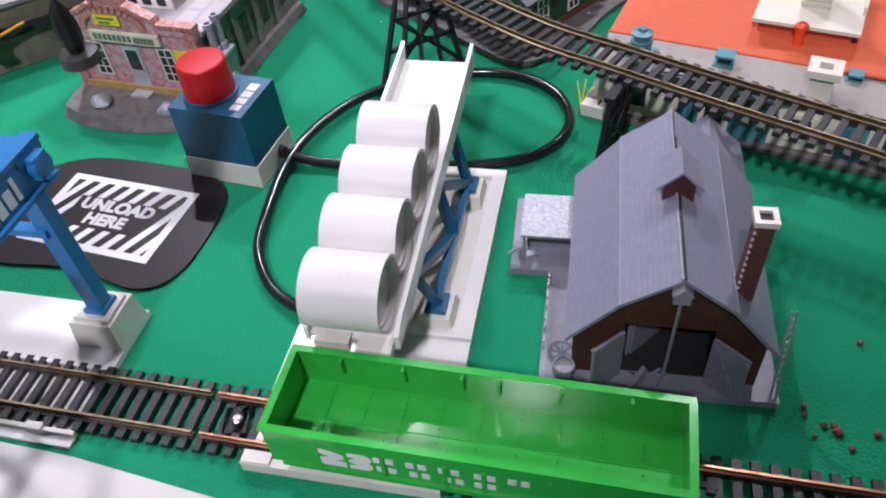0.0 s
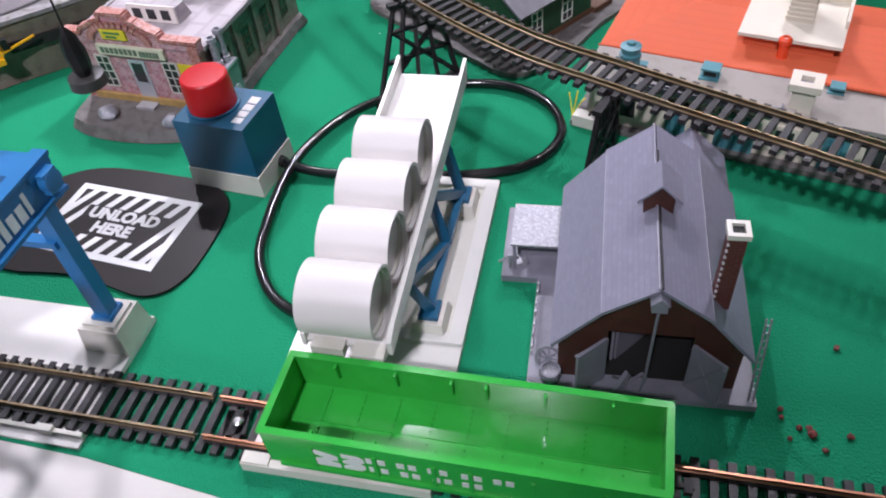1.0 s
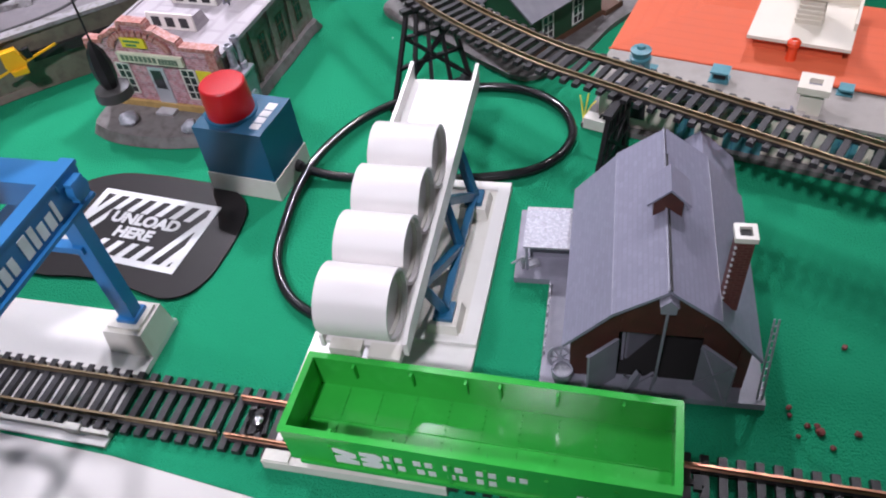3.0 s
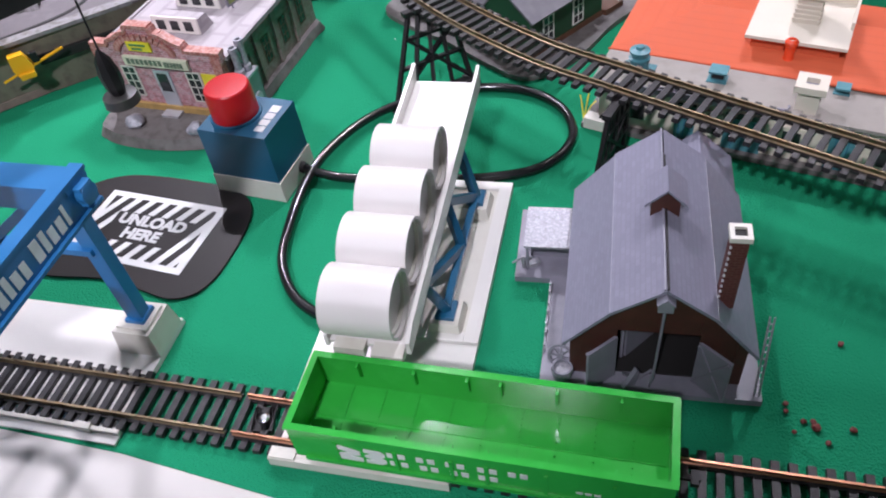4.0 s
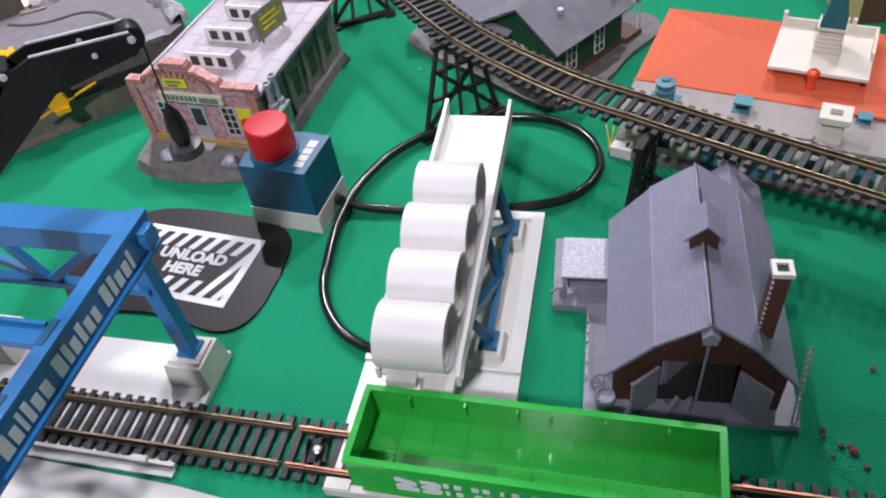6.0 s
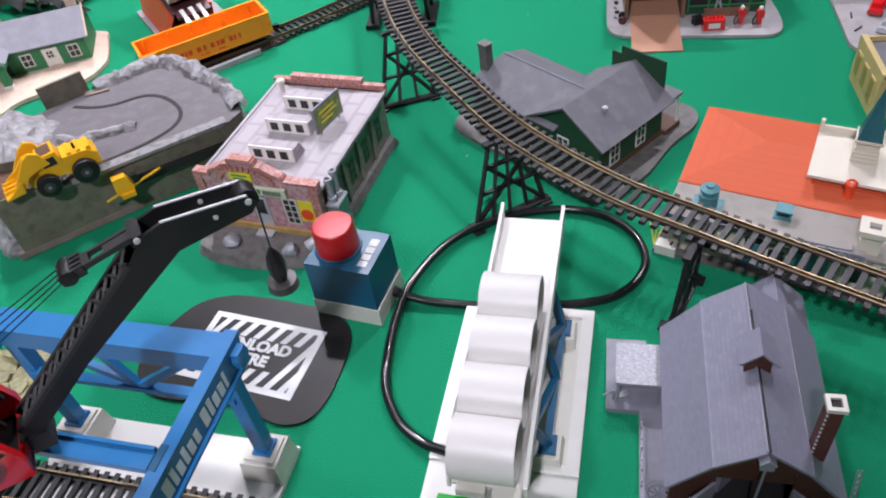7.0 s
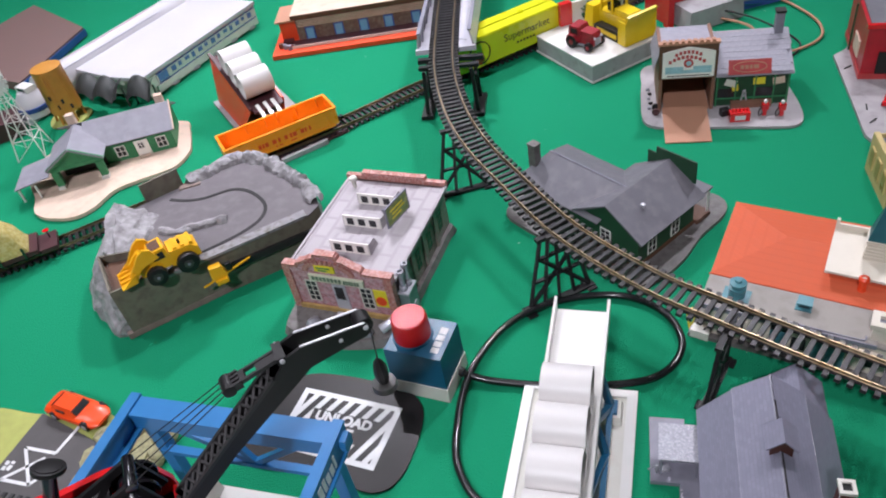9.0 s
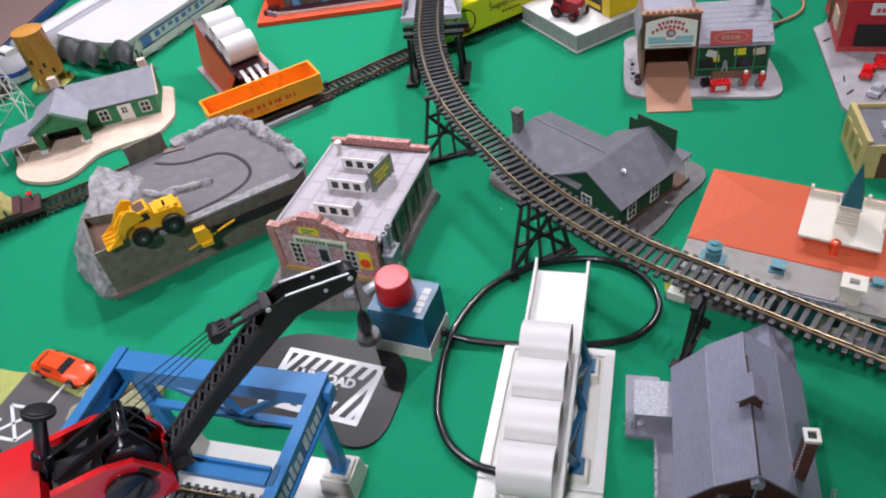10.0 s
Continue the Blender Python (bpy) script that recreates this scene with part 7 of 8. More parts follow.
for y in (-0.0172, 0.0172):
    part("blade_cheek", box(0.0180, 0.0285, y - 0.0007, y + 0.0007, 0.0010, 0.0230, 0.0003), DOZERYELLOW, doz)
part("seat", box(-0.0130, -0.0050, -0.0045, 0.0045, 0.0200, 0.0270, 0.0008), BLACK, doz)
part("ripper_box", box(-0.0330, -0.0205, -0.0170, 0.0170, 0.0040, 0.0240, 0.0045, top=0.86), DOZERYELLOW, doz)
# planted red-and-white stand behind the plinth
std = thing("flower_stand", stand(0.0250, 0.7760, 20), "white and red stand with a green plant on it", "plant stand")
part("white_board", box(-0.012, 0.050, 0, 0.004, 0, 0.0420, 0.0006), WHITE, std)
part("red_board", box(-0.026, -0.0122, -0.002, 0.006, 0, 0.0440, 0.0006), RED, std)
LEAF = mat("toy_leaves", (0.04, 0.14, 0.05), 0.7, var=0.4, scale=300, rand=0.2)
for k in range(18):
    a = k * 2.4
    lf = part("leaf", bar((0.010, -0.002, 0.026), (0.010 + 0.012 * math.cos(a), -0.004 - 0.004 * (k % 3) * 0.5, 0.030 + 0.011 * math.sin(a)), 0.0040, 0.0010, r=0.0002), LEAF, std, "small green leaf")

# ---- boxcar under the bridge ----
bx = thing("boxcar", stand(-0.0916, 0.7112, 33), "bright yellow model boxcar with black printing", "boxcar")
part("body", box(-0.030, 0.1080, 0.0, 0.0300, 0.0100, 0.0420, 0.0008), LEMON, bx)
part("roof", extrude_x([(-0.0008, 0.0418), (0.0308, 0.0418), (0.0300, 0.0436), (0.0150, 0.0450), (0.0000, 0.0436)], -0.0305, 0.1085), LEMON, bx)
part("underframe", box(-0.026, 0.1040, 0.004, 0.0260, 0.0065, 0.0102, 0.0004), BLACK, bx)
part("roof_walk", box(-0.028, 0.1060, 0.0125, 0.0175, 0.0450, 0.0458, 0.0002), LEMON, bx)
lettering("Supermarket", 0.0115, DARKINK, bx, pose(0.0660, -0.0003, 0.0300, 90, 0, 0), label="black printed word")
part("small_print", bars([(0.052 + 0.0042 * k, 0.0545 + 0.0042 * k, 0.0205) for k in range(6)], 0.0024), DARKINK, bx).matrix_basis = pose(0, -0.0002, 0, 90, 0, 0)
part("emblem_ring", sweep([Vector((0.0050 + 0.0125 * math.cos(math.pi * 2 * k / 36), -0.0003, 0.0255 + 0.0125 * math.sin(math.pi * 2 * k / 36))) for k in range(37)], round_section(0.0007, 6)), DARKINK, bx, "black ring emblem")
part("emblem_fruit", cylinder((0.0040, -0.0008, 0.0190), (0.0040, 0.0, 0.0190), 0.0055, n=20, bev=0), REDORANGE, bx)
for x in (-0.012, 0.0060, 0.0720, 0.0900):
    for y in (0.0065, 0.0235):
        part("wheel", cylinder((x, y - 0.001, 0.0098), (x, y + 0.001, 0.0098), 0.0040, n=18, bev=0.0002), BLACK, bx)

# ---- back track, orange gondola and orange loader ----
build_track("back_track", [(-0.78, 0.335, 0.0034), (-0.626, 0.405, 0.0034), (-0.526, 0.457, 0.0034), (-0.441, 0.506, 0.0034), (-0.33, 0.578, 0.0034), (-0.2254, 0.6455, 0.0034), (-0.1516, 0.6985, 0.0034), (-0.05, 0.7560, 0.0034), (0.06, 0.83, 0.0034), (0.2, 0.93, 0.0034)], "black plastic back track with brass rails on the felt", BRASS)
og_rows = [(letters_blocks(((1.1, .5, .9), (1, .9), (.8, 1, 1), (.9, .5, .9)), -0.028, 0.0205, 0.003, 0.0040, 0.0009), 0.0045), ([(-0.010, -0.002, 0.0150), (0.006, 0.013, 0.0150)], 0.0010)]
build_gondola(stand(-0.2895, 0.6105, 31), ORANGE, "empty orange plastic gondola car with red lettering blocks", 0.1160, 0.0335, 0.0315, RUSTINK, og_rows, mark=False)
l2 = thing("pipe_loader", stand(-0.3476, 0.6585, 34), "orange pipe loader with a maroon deck and grey base", "pipe loader")
part("base", box(-0.0060, 0.0640, -0.0220, 0.0760, 0, 0.0030, 0.0005), CONCRETE, l2, "grey base plate")
part("base_front", box(-0.0300, 0.0860, -0.0945, -0.0222, 0, 0.0022, 0.0004), MAROON, l2, "maroon plate under the track")
part("base_lip", box(0.0100, 0.0600, -0.0990, -0.0947, 0, 0.0044, 0.0005), CONCRETE, l2)
part("side_wall", face([(-0.0010, 0.0700, 0.0030), (-0.0010, -0.0120, 0.0030), (0.0090, -0.0340, 0.0330), (0.0085, 0.0770, 0.0540)], 0.0022), REDORANGE, l2, "red-orange leaning side wall")
part("side_wall", extrude_x([(-0.0180, 0.003), (0.0720, 0.003), (0.0780, 0.0540), (-0.0340, 0.0330)], 0.0440, 0.0465), REDORANGE, l2)
part("wall_edge", extrude_x([(-0.0360, 0.0330), (0.0800, 0.0545), (0.0800, 0.0560), (-0.0360, 0.0345)], 0.0078, 0.0116), MAROON, l2)
part("deck", extrude_x([(-0.0400, 0.0290), (0.0760, 0.0500), (0.0760, 0.0520), (-0.0400, 0.0310)], 0.0112, 0.0438), MAROON, l2, "maroon sloping deck")
part("end_wall", box(0.0112, 0.0438, 0.0690, 0.0710, 0.003, 0.0500, 0.0003), REDORANGE, l2)
for k in range(3):
    part("chute_rail", extrude_x([(-0.0560, 0.0255), (-0.0300, 0.0325), (-0.0300, 0.0340), (-0.0560, 0.0270)], 0.0160 + k * 0.0085, 0.0200 + k * 0.0085), WHITE, l2)
for i in range(3):
    y = -0.0150 + i * 0.0245
    z = 0.0310 + (y + 0.040) / 0.116 * 0.0210 + 0.0152
    pp = thing("pipe", l2.matrix_basis @ pose(0.0275, y, z), "short white plastic pipe on the orange loader", "pipe", "pipes on the orange loader")
    part("tube", ring_x(-0.0158, 0.0158, 0.0136, 0.0120, 32), PIPE, pp)

# ---- second green house on a pale base ----
gm = stand(-0.4728, 0.6118, 16)
g2 = thing("green_house", gm, "small green model house with grey roof and open porch", "house")
B2 = [(0.072, 0.052), (0.078, 0.034), (0.080, 0.0), (0.078, -0.018), (0.062, -0.040), (0.030, -0.046), (0.004, -0.054), (-0.014, -0.076), (-0.034, -0.083), (-0.060, -0.072), (-0.074, -0.056), (-0.078, -0.030), (-0.090, 0.010), (-0.080, 0.050), (-0.040, 0.072), (0.020, 0.070)]
part("base", prism(smooth_outline(B2), 0, 0.0036, 0.0008), BEIGE, g2, "pale sandy ground base")
part("wall", prism([(-0.040, 0.0), (0.066, 0.0), (0.066, 0.050), (-0.040, 0.050)], 0.003, 0.0265, 0.0002), HOUSEGREEN, g2)
part("roof", face([(-0.020, -0.003, 0.0260), (0.070, -0.003, 0.0260), (0.070, 0.026, 0.0440), (-0.020, 0.026, 0.0440)]), LILACROOF, g2)
part("roof", face([(0.070, 0.026, 0.0440), (0.070, 0.055, 0.0260), (-0.045, 0.055, 0.0260), (-0.045, 0.026, 0.0440)]), LILACROOF, g2)
part("gable_board", extrude_x([(-0.003, 0.0255), (0.026, 0.0435), (0.026, 0.0455), (-0.004, 0.0270)], 0.0698, 0.0712), BEIGE, g2)
part("gable_wall", extrude_x([(0.001, 0.0260), (0.050, 0.0260), (0.026, 0.0425)], 0.0640, 0.0658), HOUSEGREEN, g2)
for s in (-1, 1):
    part("porch_roof", extrude_y([(-0.028 + s * 0.0290, 0.0270), (-0.028, 0.0440), (-0.028, 0.0425), (-0.028 + s * 0.0282, 0.0256)], -0.0270, 0.0260), LILACROOF, g2)
part("porch_gable", extrude_y([(-0.0520, 0.0265), (-0.0040, 0.0265), (-0.028, 0.0415)], -0.0240, -0.0220), HOUSEGREEN, g2, "green gable front")
for s in (-1, 1):
    part("gable_trim", bar((-0.028 + s * 0.0280, -0.0256, 0.0258), (-0.028, -0.0256, 0.0424), 0.0016, 0.0042), HOUSEGREEN, g2)
part("porch_beam", box(-0.0540, -0.0020, -0.0246, -0.0214, 0.0225, 0.0265, 0.0002), HOUSEGREEN, g2)
# near-black sheet painted as the shade deep in the porch
part("porch_shadow_wall", box(-0.0500, -0.0060, -0.0020, 0.0, 0.003, 0.0260, 0), DARKIN, g2)
for x in (-0.0500, -0.0060):
    part("porch_post", box(x - 0.0034, x + 0.0034, -0.0262, -0.0205, 0.003, 0.0230, 0.0003), HOUSEGREEN, g2)
    part("post_base", box(x - 0.0036, x + 0.0036, -0.0285, -0.0208, 0.003, 0.0068, 0.0004), WHITE, g2)
    part("porch_side", box(x - 0.0012, x + 0.0012, -0.0205, -0.0020, 0.0170, 0.0230, 0.0002), HOUSEGREEN, g2)
part("lean_roof", face([(-0.0900, -0.0340, 0.0190), (-0.0540, -0.0340, 0.0250), (-0.0540, 0.0100, 0.0250), (-0.0900, 0.0100, 0.0190)]), LILACROOF, g2)
for x, y in ((-0.0870, -0.0320), (-0.0700, -0.0330)):
    part("lean_post", box(x - 0.0009, x + 0.0009, y - 0.0009, y + 0.0009, 0.003, 0.0190, 0.0001), WHITE, g2)
part("door", box(0.0262, 0.0402, -0.0010, 0.0, 0.0036, 0.0215, 0.0002), WHITEPAINT, g2, "white door with a dark window")
window_on(g2, pose(0.0325, -0.0016, 0.0120), 0.0072, 0.0080, rows=2)
part("door_step", box(0.0270, 0.0380, -0.0060, -0.0010, 0.003, 0.0052, 0.0003), BEIGE, g2)
window_on(g2, pose(0.0110, -0.0006, 0.0080), 0.0105, 0.0125, rows=2)
window_on(g2, pose(0.0535, -0.0006, 0.0080), 0.0105, 0.0125, rows=2)
part("chimney", box(-0.0340, -0.0260, 0.0280, 0.0350, 0.0300, 0.0530, 0.0004), BEIGE, g2, "pale chimney")
part("chimney", box(0.0560, 0.0640, 0.0320, 0.0390, 0.0300, 0.0490, 0.0004), BEIGE, g2, "pale chimney")

# ---- water tower and windmill ----
wt = thing("water_tower", stand(-0.5720, 0.7240, 20), "orange-brown plastic water tower on slender legs", "water tower")
AMBER = mat("amber_plastic", (0.50, 0.22, 0.035), 0.45, var=0.15, scale=90, bump=0.15)
part("tank", lathe([(0.0150, 0.0130), (0.0172, 0.0140), (0.0162, 0.0640), (0.0168, 0.0650), (0.0168, 0.0668), (0.0060, 0.0690)], 28), AMBER, wt)
for k in range(6):
    a = k * math.pi / 3
    part("leg", bar((0.0168 * math.cos(a), 0.0168 * math.sin(a), 0), (0.0150 * math.cos(a), 0.0150 * math.sin(a), 0.014), 0.0026), AMBER, wt)
    part("stave_rib", bar((0.0173 * math.cos(a + 0.3), 0.0173 * math.sin(a + 0.3), 0.015), (0.0163 * math.cos(a + 0.3), 0.0163 * math.sin(a + 0.3), 0.064), 0.0008), AMBER, wt)
for k, (a, z) in enumerate(((-1.75, 0.024), (-1.35, 0.030), (-0.95, 0.021), (-2.05, 0.036))):
    o = part("opening", box(-0.0014, 0.0014, -0.0004, 0.0004, -0.0026, 0.0026, 0.0002), DARKIN, wt, "small dark opening")
    o.matrix_basis = pose(0.0172 * math.cos(a), 0.0172 * math.sin(a), z, 0, 0, math.degrees(a) + 90)
part("ladder", joined(bar((-0.004, -0.0170, 0.0), (-0.004, -0.0168, 0.066), 0.0007), bar((0.0, -0.0174, 0.0), (0.0, -0.0172, 0.066), 0.0007), *[bar((-0.004, -0.0171, 0.004 + 0.005 * k), (0.0, -0.0173, 0.004 + 0.005 * k), 0.0005, r=0) for k in range(12)]), AMBER, wt)
part("ground_plate", prism(smooth_outline([(0.024, 0.0), (0.008, 0.022), (-0.02, 0.018), (-0.022, -0.012), (0.004, -0.024)]), 0, 0.002, 0.0004), LIME, wt)
wm = thing("windmill", stand(-0.5860, 0.6560, 10), "white lattice windmill tower", "windmill")
legs = [(-0.0150, -0.0150), (0.0150, -0.0150), (0.0150, 0.0150), (-0.0150, 0.0150)]
H_ = 0.088
for i, (a, b) in enumerate(legs):
    part("leg", bar((a, b, 0), (a * 0.14, b * 0.14, H_), 0.0012), WHITE, wm)
    c_, d_ = legs[(i + 1) % 4]
    for k in range(4):
        f0, f1 = 1 - 0.86 * k / 4, 1 - 0.86 * (k + 1) / 4
        part("lattice", bar((a * f0, b * f0, H_ * k / 4), (c_ * f1, d_ * f1, H_ * (k + 1) / 4), 0.0007, r=0), WHITE, wm)
        part("girt", bar((a * f1, b * f1, H_ * (k + 1) / 4), (c_ * f1, d_ * f1, H_ * (k + 1) / 4), 0.0008, r=0), WHITE, wm)
rot = part("rotor", joined(*[bar((0.004 * math.cos(k * math.pi / 7), -0.004, H_ + 0.004 * math.sin(k * math.pi / 7)), (0.0150 * math.cos(k * math.pi / 7), -0.004, H_ + 0.0150 * math.sin(k * math.pi / 7)), 0.0007, 0.0046, r=0) for k in range(14)]), WHITE, wm, "white many-bladed rotor")
part("hub", cylinder((0, -0.0055, H_), (0, 0.004, H_), 0.0020, n=14), WHITE, wm)
part("vane", box(-0.0005, 0.0005, 0.004, 0.022, H_ - 0.004, H_ + 0.006, 0.0002), WHITE, wm)

# ---- grey-green rolled tarpaulins behind the house ----
TARP = mat("grey_green_sheet", (0.065, 0.070, 0.069), 0.45, var=0.3, scale=60, bump=0.3)
for x, y, turn, length, humps in ((-0.5720, 0.7600, -24, 0.076, 2.4), (-0.4985, 0.7350, -14, 0.036, 1.2)):
    ws = thing("wavy_sheet", stand(x, y, turn), "dark grey corrugated plastic sheet bent over in waves", "plastic sheet", "corrugated sheets")
    bm = bmesh.new()
    nu, nv, grid = 44, 10, []
    for i in range(nu + 1):
        u = i / nu
        row = []
        for j in range(nv + 1):
            v = j / nv
            wave = 0.0095 * abs(math.sin(math.pi * (humps * u - 0.06 * v + 0.04))) ** 0.7
            row.append(bm.verts.new((length * u + 0.006 * v, 0.010 - 0.024 * v, 0.0265 + wave - 0.013 * v ** 2.2)))
        grid.append(row)
    for p, q in zip(grid, grid[1:]):
        for j in range(nv):
            bm.faces.new((p[j], q[j], q[j + 1], p[j + 1]))
    bmesh.ops.solidify(bm, geom=bm.faces[:], thickness=0.0016)
    part("sheet", bm, TARP, ws)
    for k in (0.06, 0.94):
        part("strut", bar((length * k, 0.006, 0), (length * k, 0.006, 0.0255), 0.0016), TARP, ws)

# ---- white-roofed coach building, silver train, brown board ----
am = thing("passenger_coach", stand(-0.4716, 0.7573, 63.5), "long white-roofed coach with a blue window band", "coach")
AL, AW, AH = 0.185, 0.146, 0.0270
part("body", prism([(-0.016, 0.0), (AL, 0.0), (AL, AW), (0.014, AW), (-0.018, 0.112), (-0.022, 0.050)], 0.0060, AH, 0.0010), IVORY, am)
part("roof", prism([(-0.019, -0.001), (AL + 0.002, -0.001), (AL + 0.002, AW + 0.001), (0.012, AW + 0.001), (-0.022, 0.113), (-0.026, 0.050)], AH, AH + 0.0040, 0.0012), COACHROOF, am, "smooth white roof")
part("window_band", box(0.002, AL - 0.002, -0.0012, 0.0, 0.0135, 0.0245, 0.0002), IVORY, am, "pale window band")
part("lower_skirt", box(-0.002, AL - 0.002, -0.0020, 0.0, 0.0030, 0.0115, 0.0004), IVORY, am)
for z in (0.0128, 0.0248):
    part("side_stripe", box(0.002, AL - 0.002, -0.0016, -0.0012, z - 0.0005, z + 0.0005, 0), NAVY, am, "thin blue stripe")
part("end_panel", box(0.0040, 0.0190, -0.0018, -0.0012, 0.0145, 0.0235, 0.0002), COACHBLUE, am, "blue end panel")
for k in range(13):
    part("window", box(0.0260 + k * 0.0118, 0.0330 + k * 0.0118 - 0.002 * (k % 2), -0.0018, -0.0012, 0.0162 + 0.0012 * (k % 3), 0.0226, 0.0002), COACHBLUE, am)
part("undercarriage", box(0.006, AL - 0.010, 0.004, AW - 0.004, 0, 0.0062, 0.0004), BLACK, am)
for k in range(5):
    part("step_box", box(0.020 + k * 0.036, 0.030 + k * 0.036, -0.0028, 0.0, 0.0012, 0.0050, 0.0004), CONCRETE, am)
sv = thing("silver_locomotive", stand(-0.6230, 0.7420, 62) @ Matrix.Scale(1.3, 4), "streamlined silver toy locomotive with a rounded nose", "locomotive")
prof = [(0.0150 * math.cos(a), 0.0060 + 0.0260 * math.sin(a) ** 0.7) for a in [math.pi * k / 14 for k in range(15)]]
part("body", sweep(curve_points([(0.012, 0, 0.0), (0.08, 0, 0.0), (0.20, 0, 0.0)], 0.01), prof), COACHROOF, sv)
nose = lathe([(0.0004, 0.028), (0.0080, 0.0255), (0.0132, 0.018), (0.0150, 0.008), (0.0150, 0.003)], 24)
part("nose", nose, COACHROOF, sv, "rounded silver nose")
part("nose_band", lathe([(0.0154, 0.0090), (0.0156, 0.0100), (0.0154, 0.0130), (0.0150, 0.0130)], 24), NAVY, sv)
part("windscreen", box(-0.0040, 0.0060, -0.0080, 0.0080, 0.0250, 0.0300, 0.0015), WHITE, sv)
part("windscreen_glass", box(-0.0046, -0.0040, -0.0050, 0.0050, 0.0262, 0.0290, 0.0002), COOLGLASS, sv)
part("bumper", box(-0.0165, -0.0060, -0.0090, 0.0090, 0, 0.0060, 0.0012), SILVER, sv)
for k in range(5):
    part("roof_line", bar((0.014, -0.0105 + k * 0.0052, 0.0285 + 0.0035 * (1 - abs(k - 2) / 2)), (0.16, -0.0105 + k * 0.0052, 0.0285 + 0.0035 * (1 - abs(k - 2) / 2)), 0.0008, r=0), SILVER, sv)
    part("flute", bar((0.014, -0.0152, 0.010 + k * 0.0022), (0.20, -0.0152, 0.010 + k * 0.0022), 0.0006, r=0), WHITE, sv)
wb = thing("coach_row", stand(-0.5960, 0.8600, 62), "white fluted coach beside the silver locomotive", "coach")
part("body", box(0.0, 0.075, -0.012, 0.012, 0.002, 0.0240, 0.004), SILVER, wb)
for k in range(4):
    part("flute", bar((0.001, -0.0124 + k * 0.001, 0.0235 - k * 0.0022), (0.074, -0.0124 + k * 0.001, 0.0235 - k * 0.0022), 0.0008, r=0), WHITE, wb)
br = thing("brown_box", stand(-0.6900, 0.9000, 0), "flat brown cardboard box at the back of the table", "box")
bp_ = [(0.0140, -0.0920), (0.0360, 0.0600), (-0.0950, 0.1740), (-0.1700, 0.0000)]
part("carton", prism(bp_, 0, 0.0120, 0.0008), BROWNBOARD, br)
part("lid", prism(bp_, 0.0120, 0.0127, 0), BROWNBOARD, br)
part("label_strip", bar((0.0152, -0.0915, 0.0060), (0.0372, 0.0600, 0.0060), 0.0014, 0.0090), NAVY, br, "dark blue side strip")
pb = thing("red_box", stand(-0.6450, 0.7050, 30), "dark red toy box behind the windmill", "box")
part("carton", box(-0.030, 0.020, -0.02, 0.02, 0, 0.020, 0.0008), MAROON, pb)

# ---- straw car on the back track ----
hc = thing("flat_car", stand(-0.5420, 0.4470, 27.5), "maroon flat car loaded with pale straw", "flat car")
part("deck", box(-0.085, 0.060, -0.0150, 0.0150, 0.0120, 0.0165, 0.0005), MAROON, hc)
part("end_deck", box(0.0602, 0.0760, -0.0130, 0.0130, 0.0090, 0.0130, 0.0005), MAROON, hc)
part("frame", box(-0.080, 0.056, -0.0060, 0.0060, 0.0065, 0.0120, 0.0004), BLACK, hc)
part("brake_wheel", cylinder((0.0700, 0.004, 0.0130), (0.0700, 0.004, 0.0210), 0.0007, n=8), BLACK, hc)
part("ratchet", cylinder((0.0700, 0.004, 0.0205), (0.0700, 0.004, 0.0212), 0.0030, n=16), RED, hc)
load = bmesh.new()
bmesh.ops.create_grid(load, x_segments=26, y_segments=10, size=0.5)
for v in load.verts:
    x, y = v.co.x, v.co.y
    e = min(1, (0.5 - abs(x)) * 9) * min(1, (0.5 - abs(y)) * 4)
    z = 0.0165 + 0.0330 * max(e, 0) ** 0.5 + 0.0035 * noise.noise(Vector((x * 14, y * 7, 3))) * (e > 0.05)
    v.co = (-0.012 + x * 0.130, y * 0.0290, z)
part("straw_load", load, HAY, hc, "pale yellow straw load")
for x in (-0.060, -0.044, 0.030, 0.046):
    for y in (-0.0085, 0.0085):
        part("wheel", cylinder((x, y - 0.001, 0.0100), (x, y + 0.001, 0.0100), 0.0040, n=18, bev=0.0002), BLACK, hc)
for k in range(7):
    part("stake", box(-0.078 + k * 0.021, -0.0762 + k * 0.021, -0.0162, -0.0150, 0.0120, 0.0235, 0.0002), DARKGREEN, hc, "dark green stake")

# ---- brick depot on an orange base ----
dp = thing("depot", stand(-0.3409, 0.8057, 3.5), "long brown model depot with blue doors on an orange base", "depot building")
part("base", box(-0.003, 0.215, 0.0040, 0.135, 0, 0.0050, 0.0006), REDORANGE, dp, "orange ground base")
part("platform", box(0.020, 0.212, 0.0180, 0.0340, 0.0050, 0.0075, 0.0004), MAROON, dp, "dark red platform")
part("platform_edge", box(0.020, 0.212, 0.0170, 0.0180, 0.0050, 0.0082, 0.0002), IVORY, dp)
part("wall", box(0.028, 0.212, 0.0345, 0.100, 0.0050, 0.0375, 0.0003), mat("brown_planks", (0.15, 0.09, 0.07), 0.6, var=0.3, scale=160, second=(0.22, 0.17, 0.13), cover=0.6), dp)
part("roof", box(0.024, 0.216, 0.0330, 0.106, 0.0375, 0.0397, 0.0004), BEIGE, dp, "pale flat roof")
part("roof_fascia", box(0.024, 0.216, 0.0318, 0.0330, 0.0345, 0.0397, 0.0003), WOODBROWN, dp)
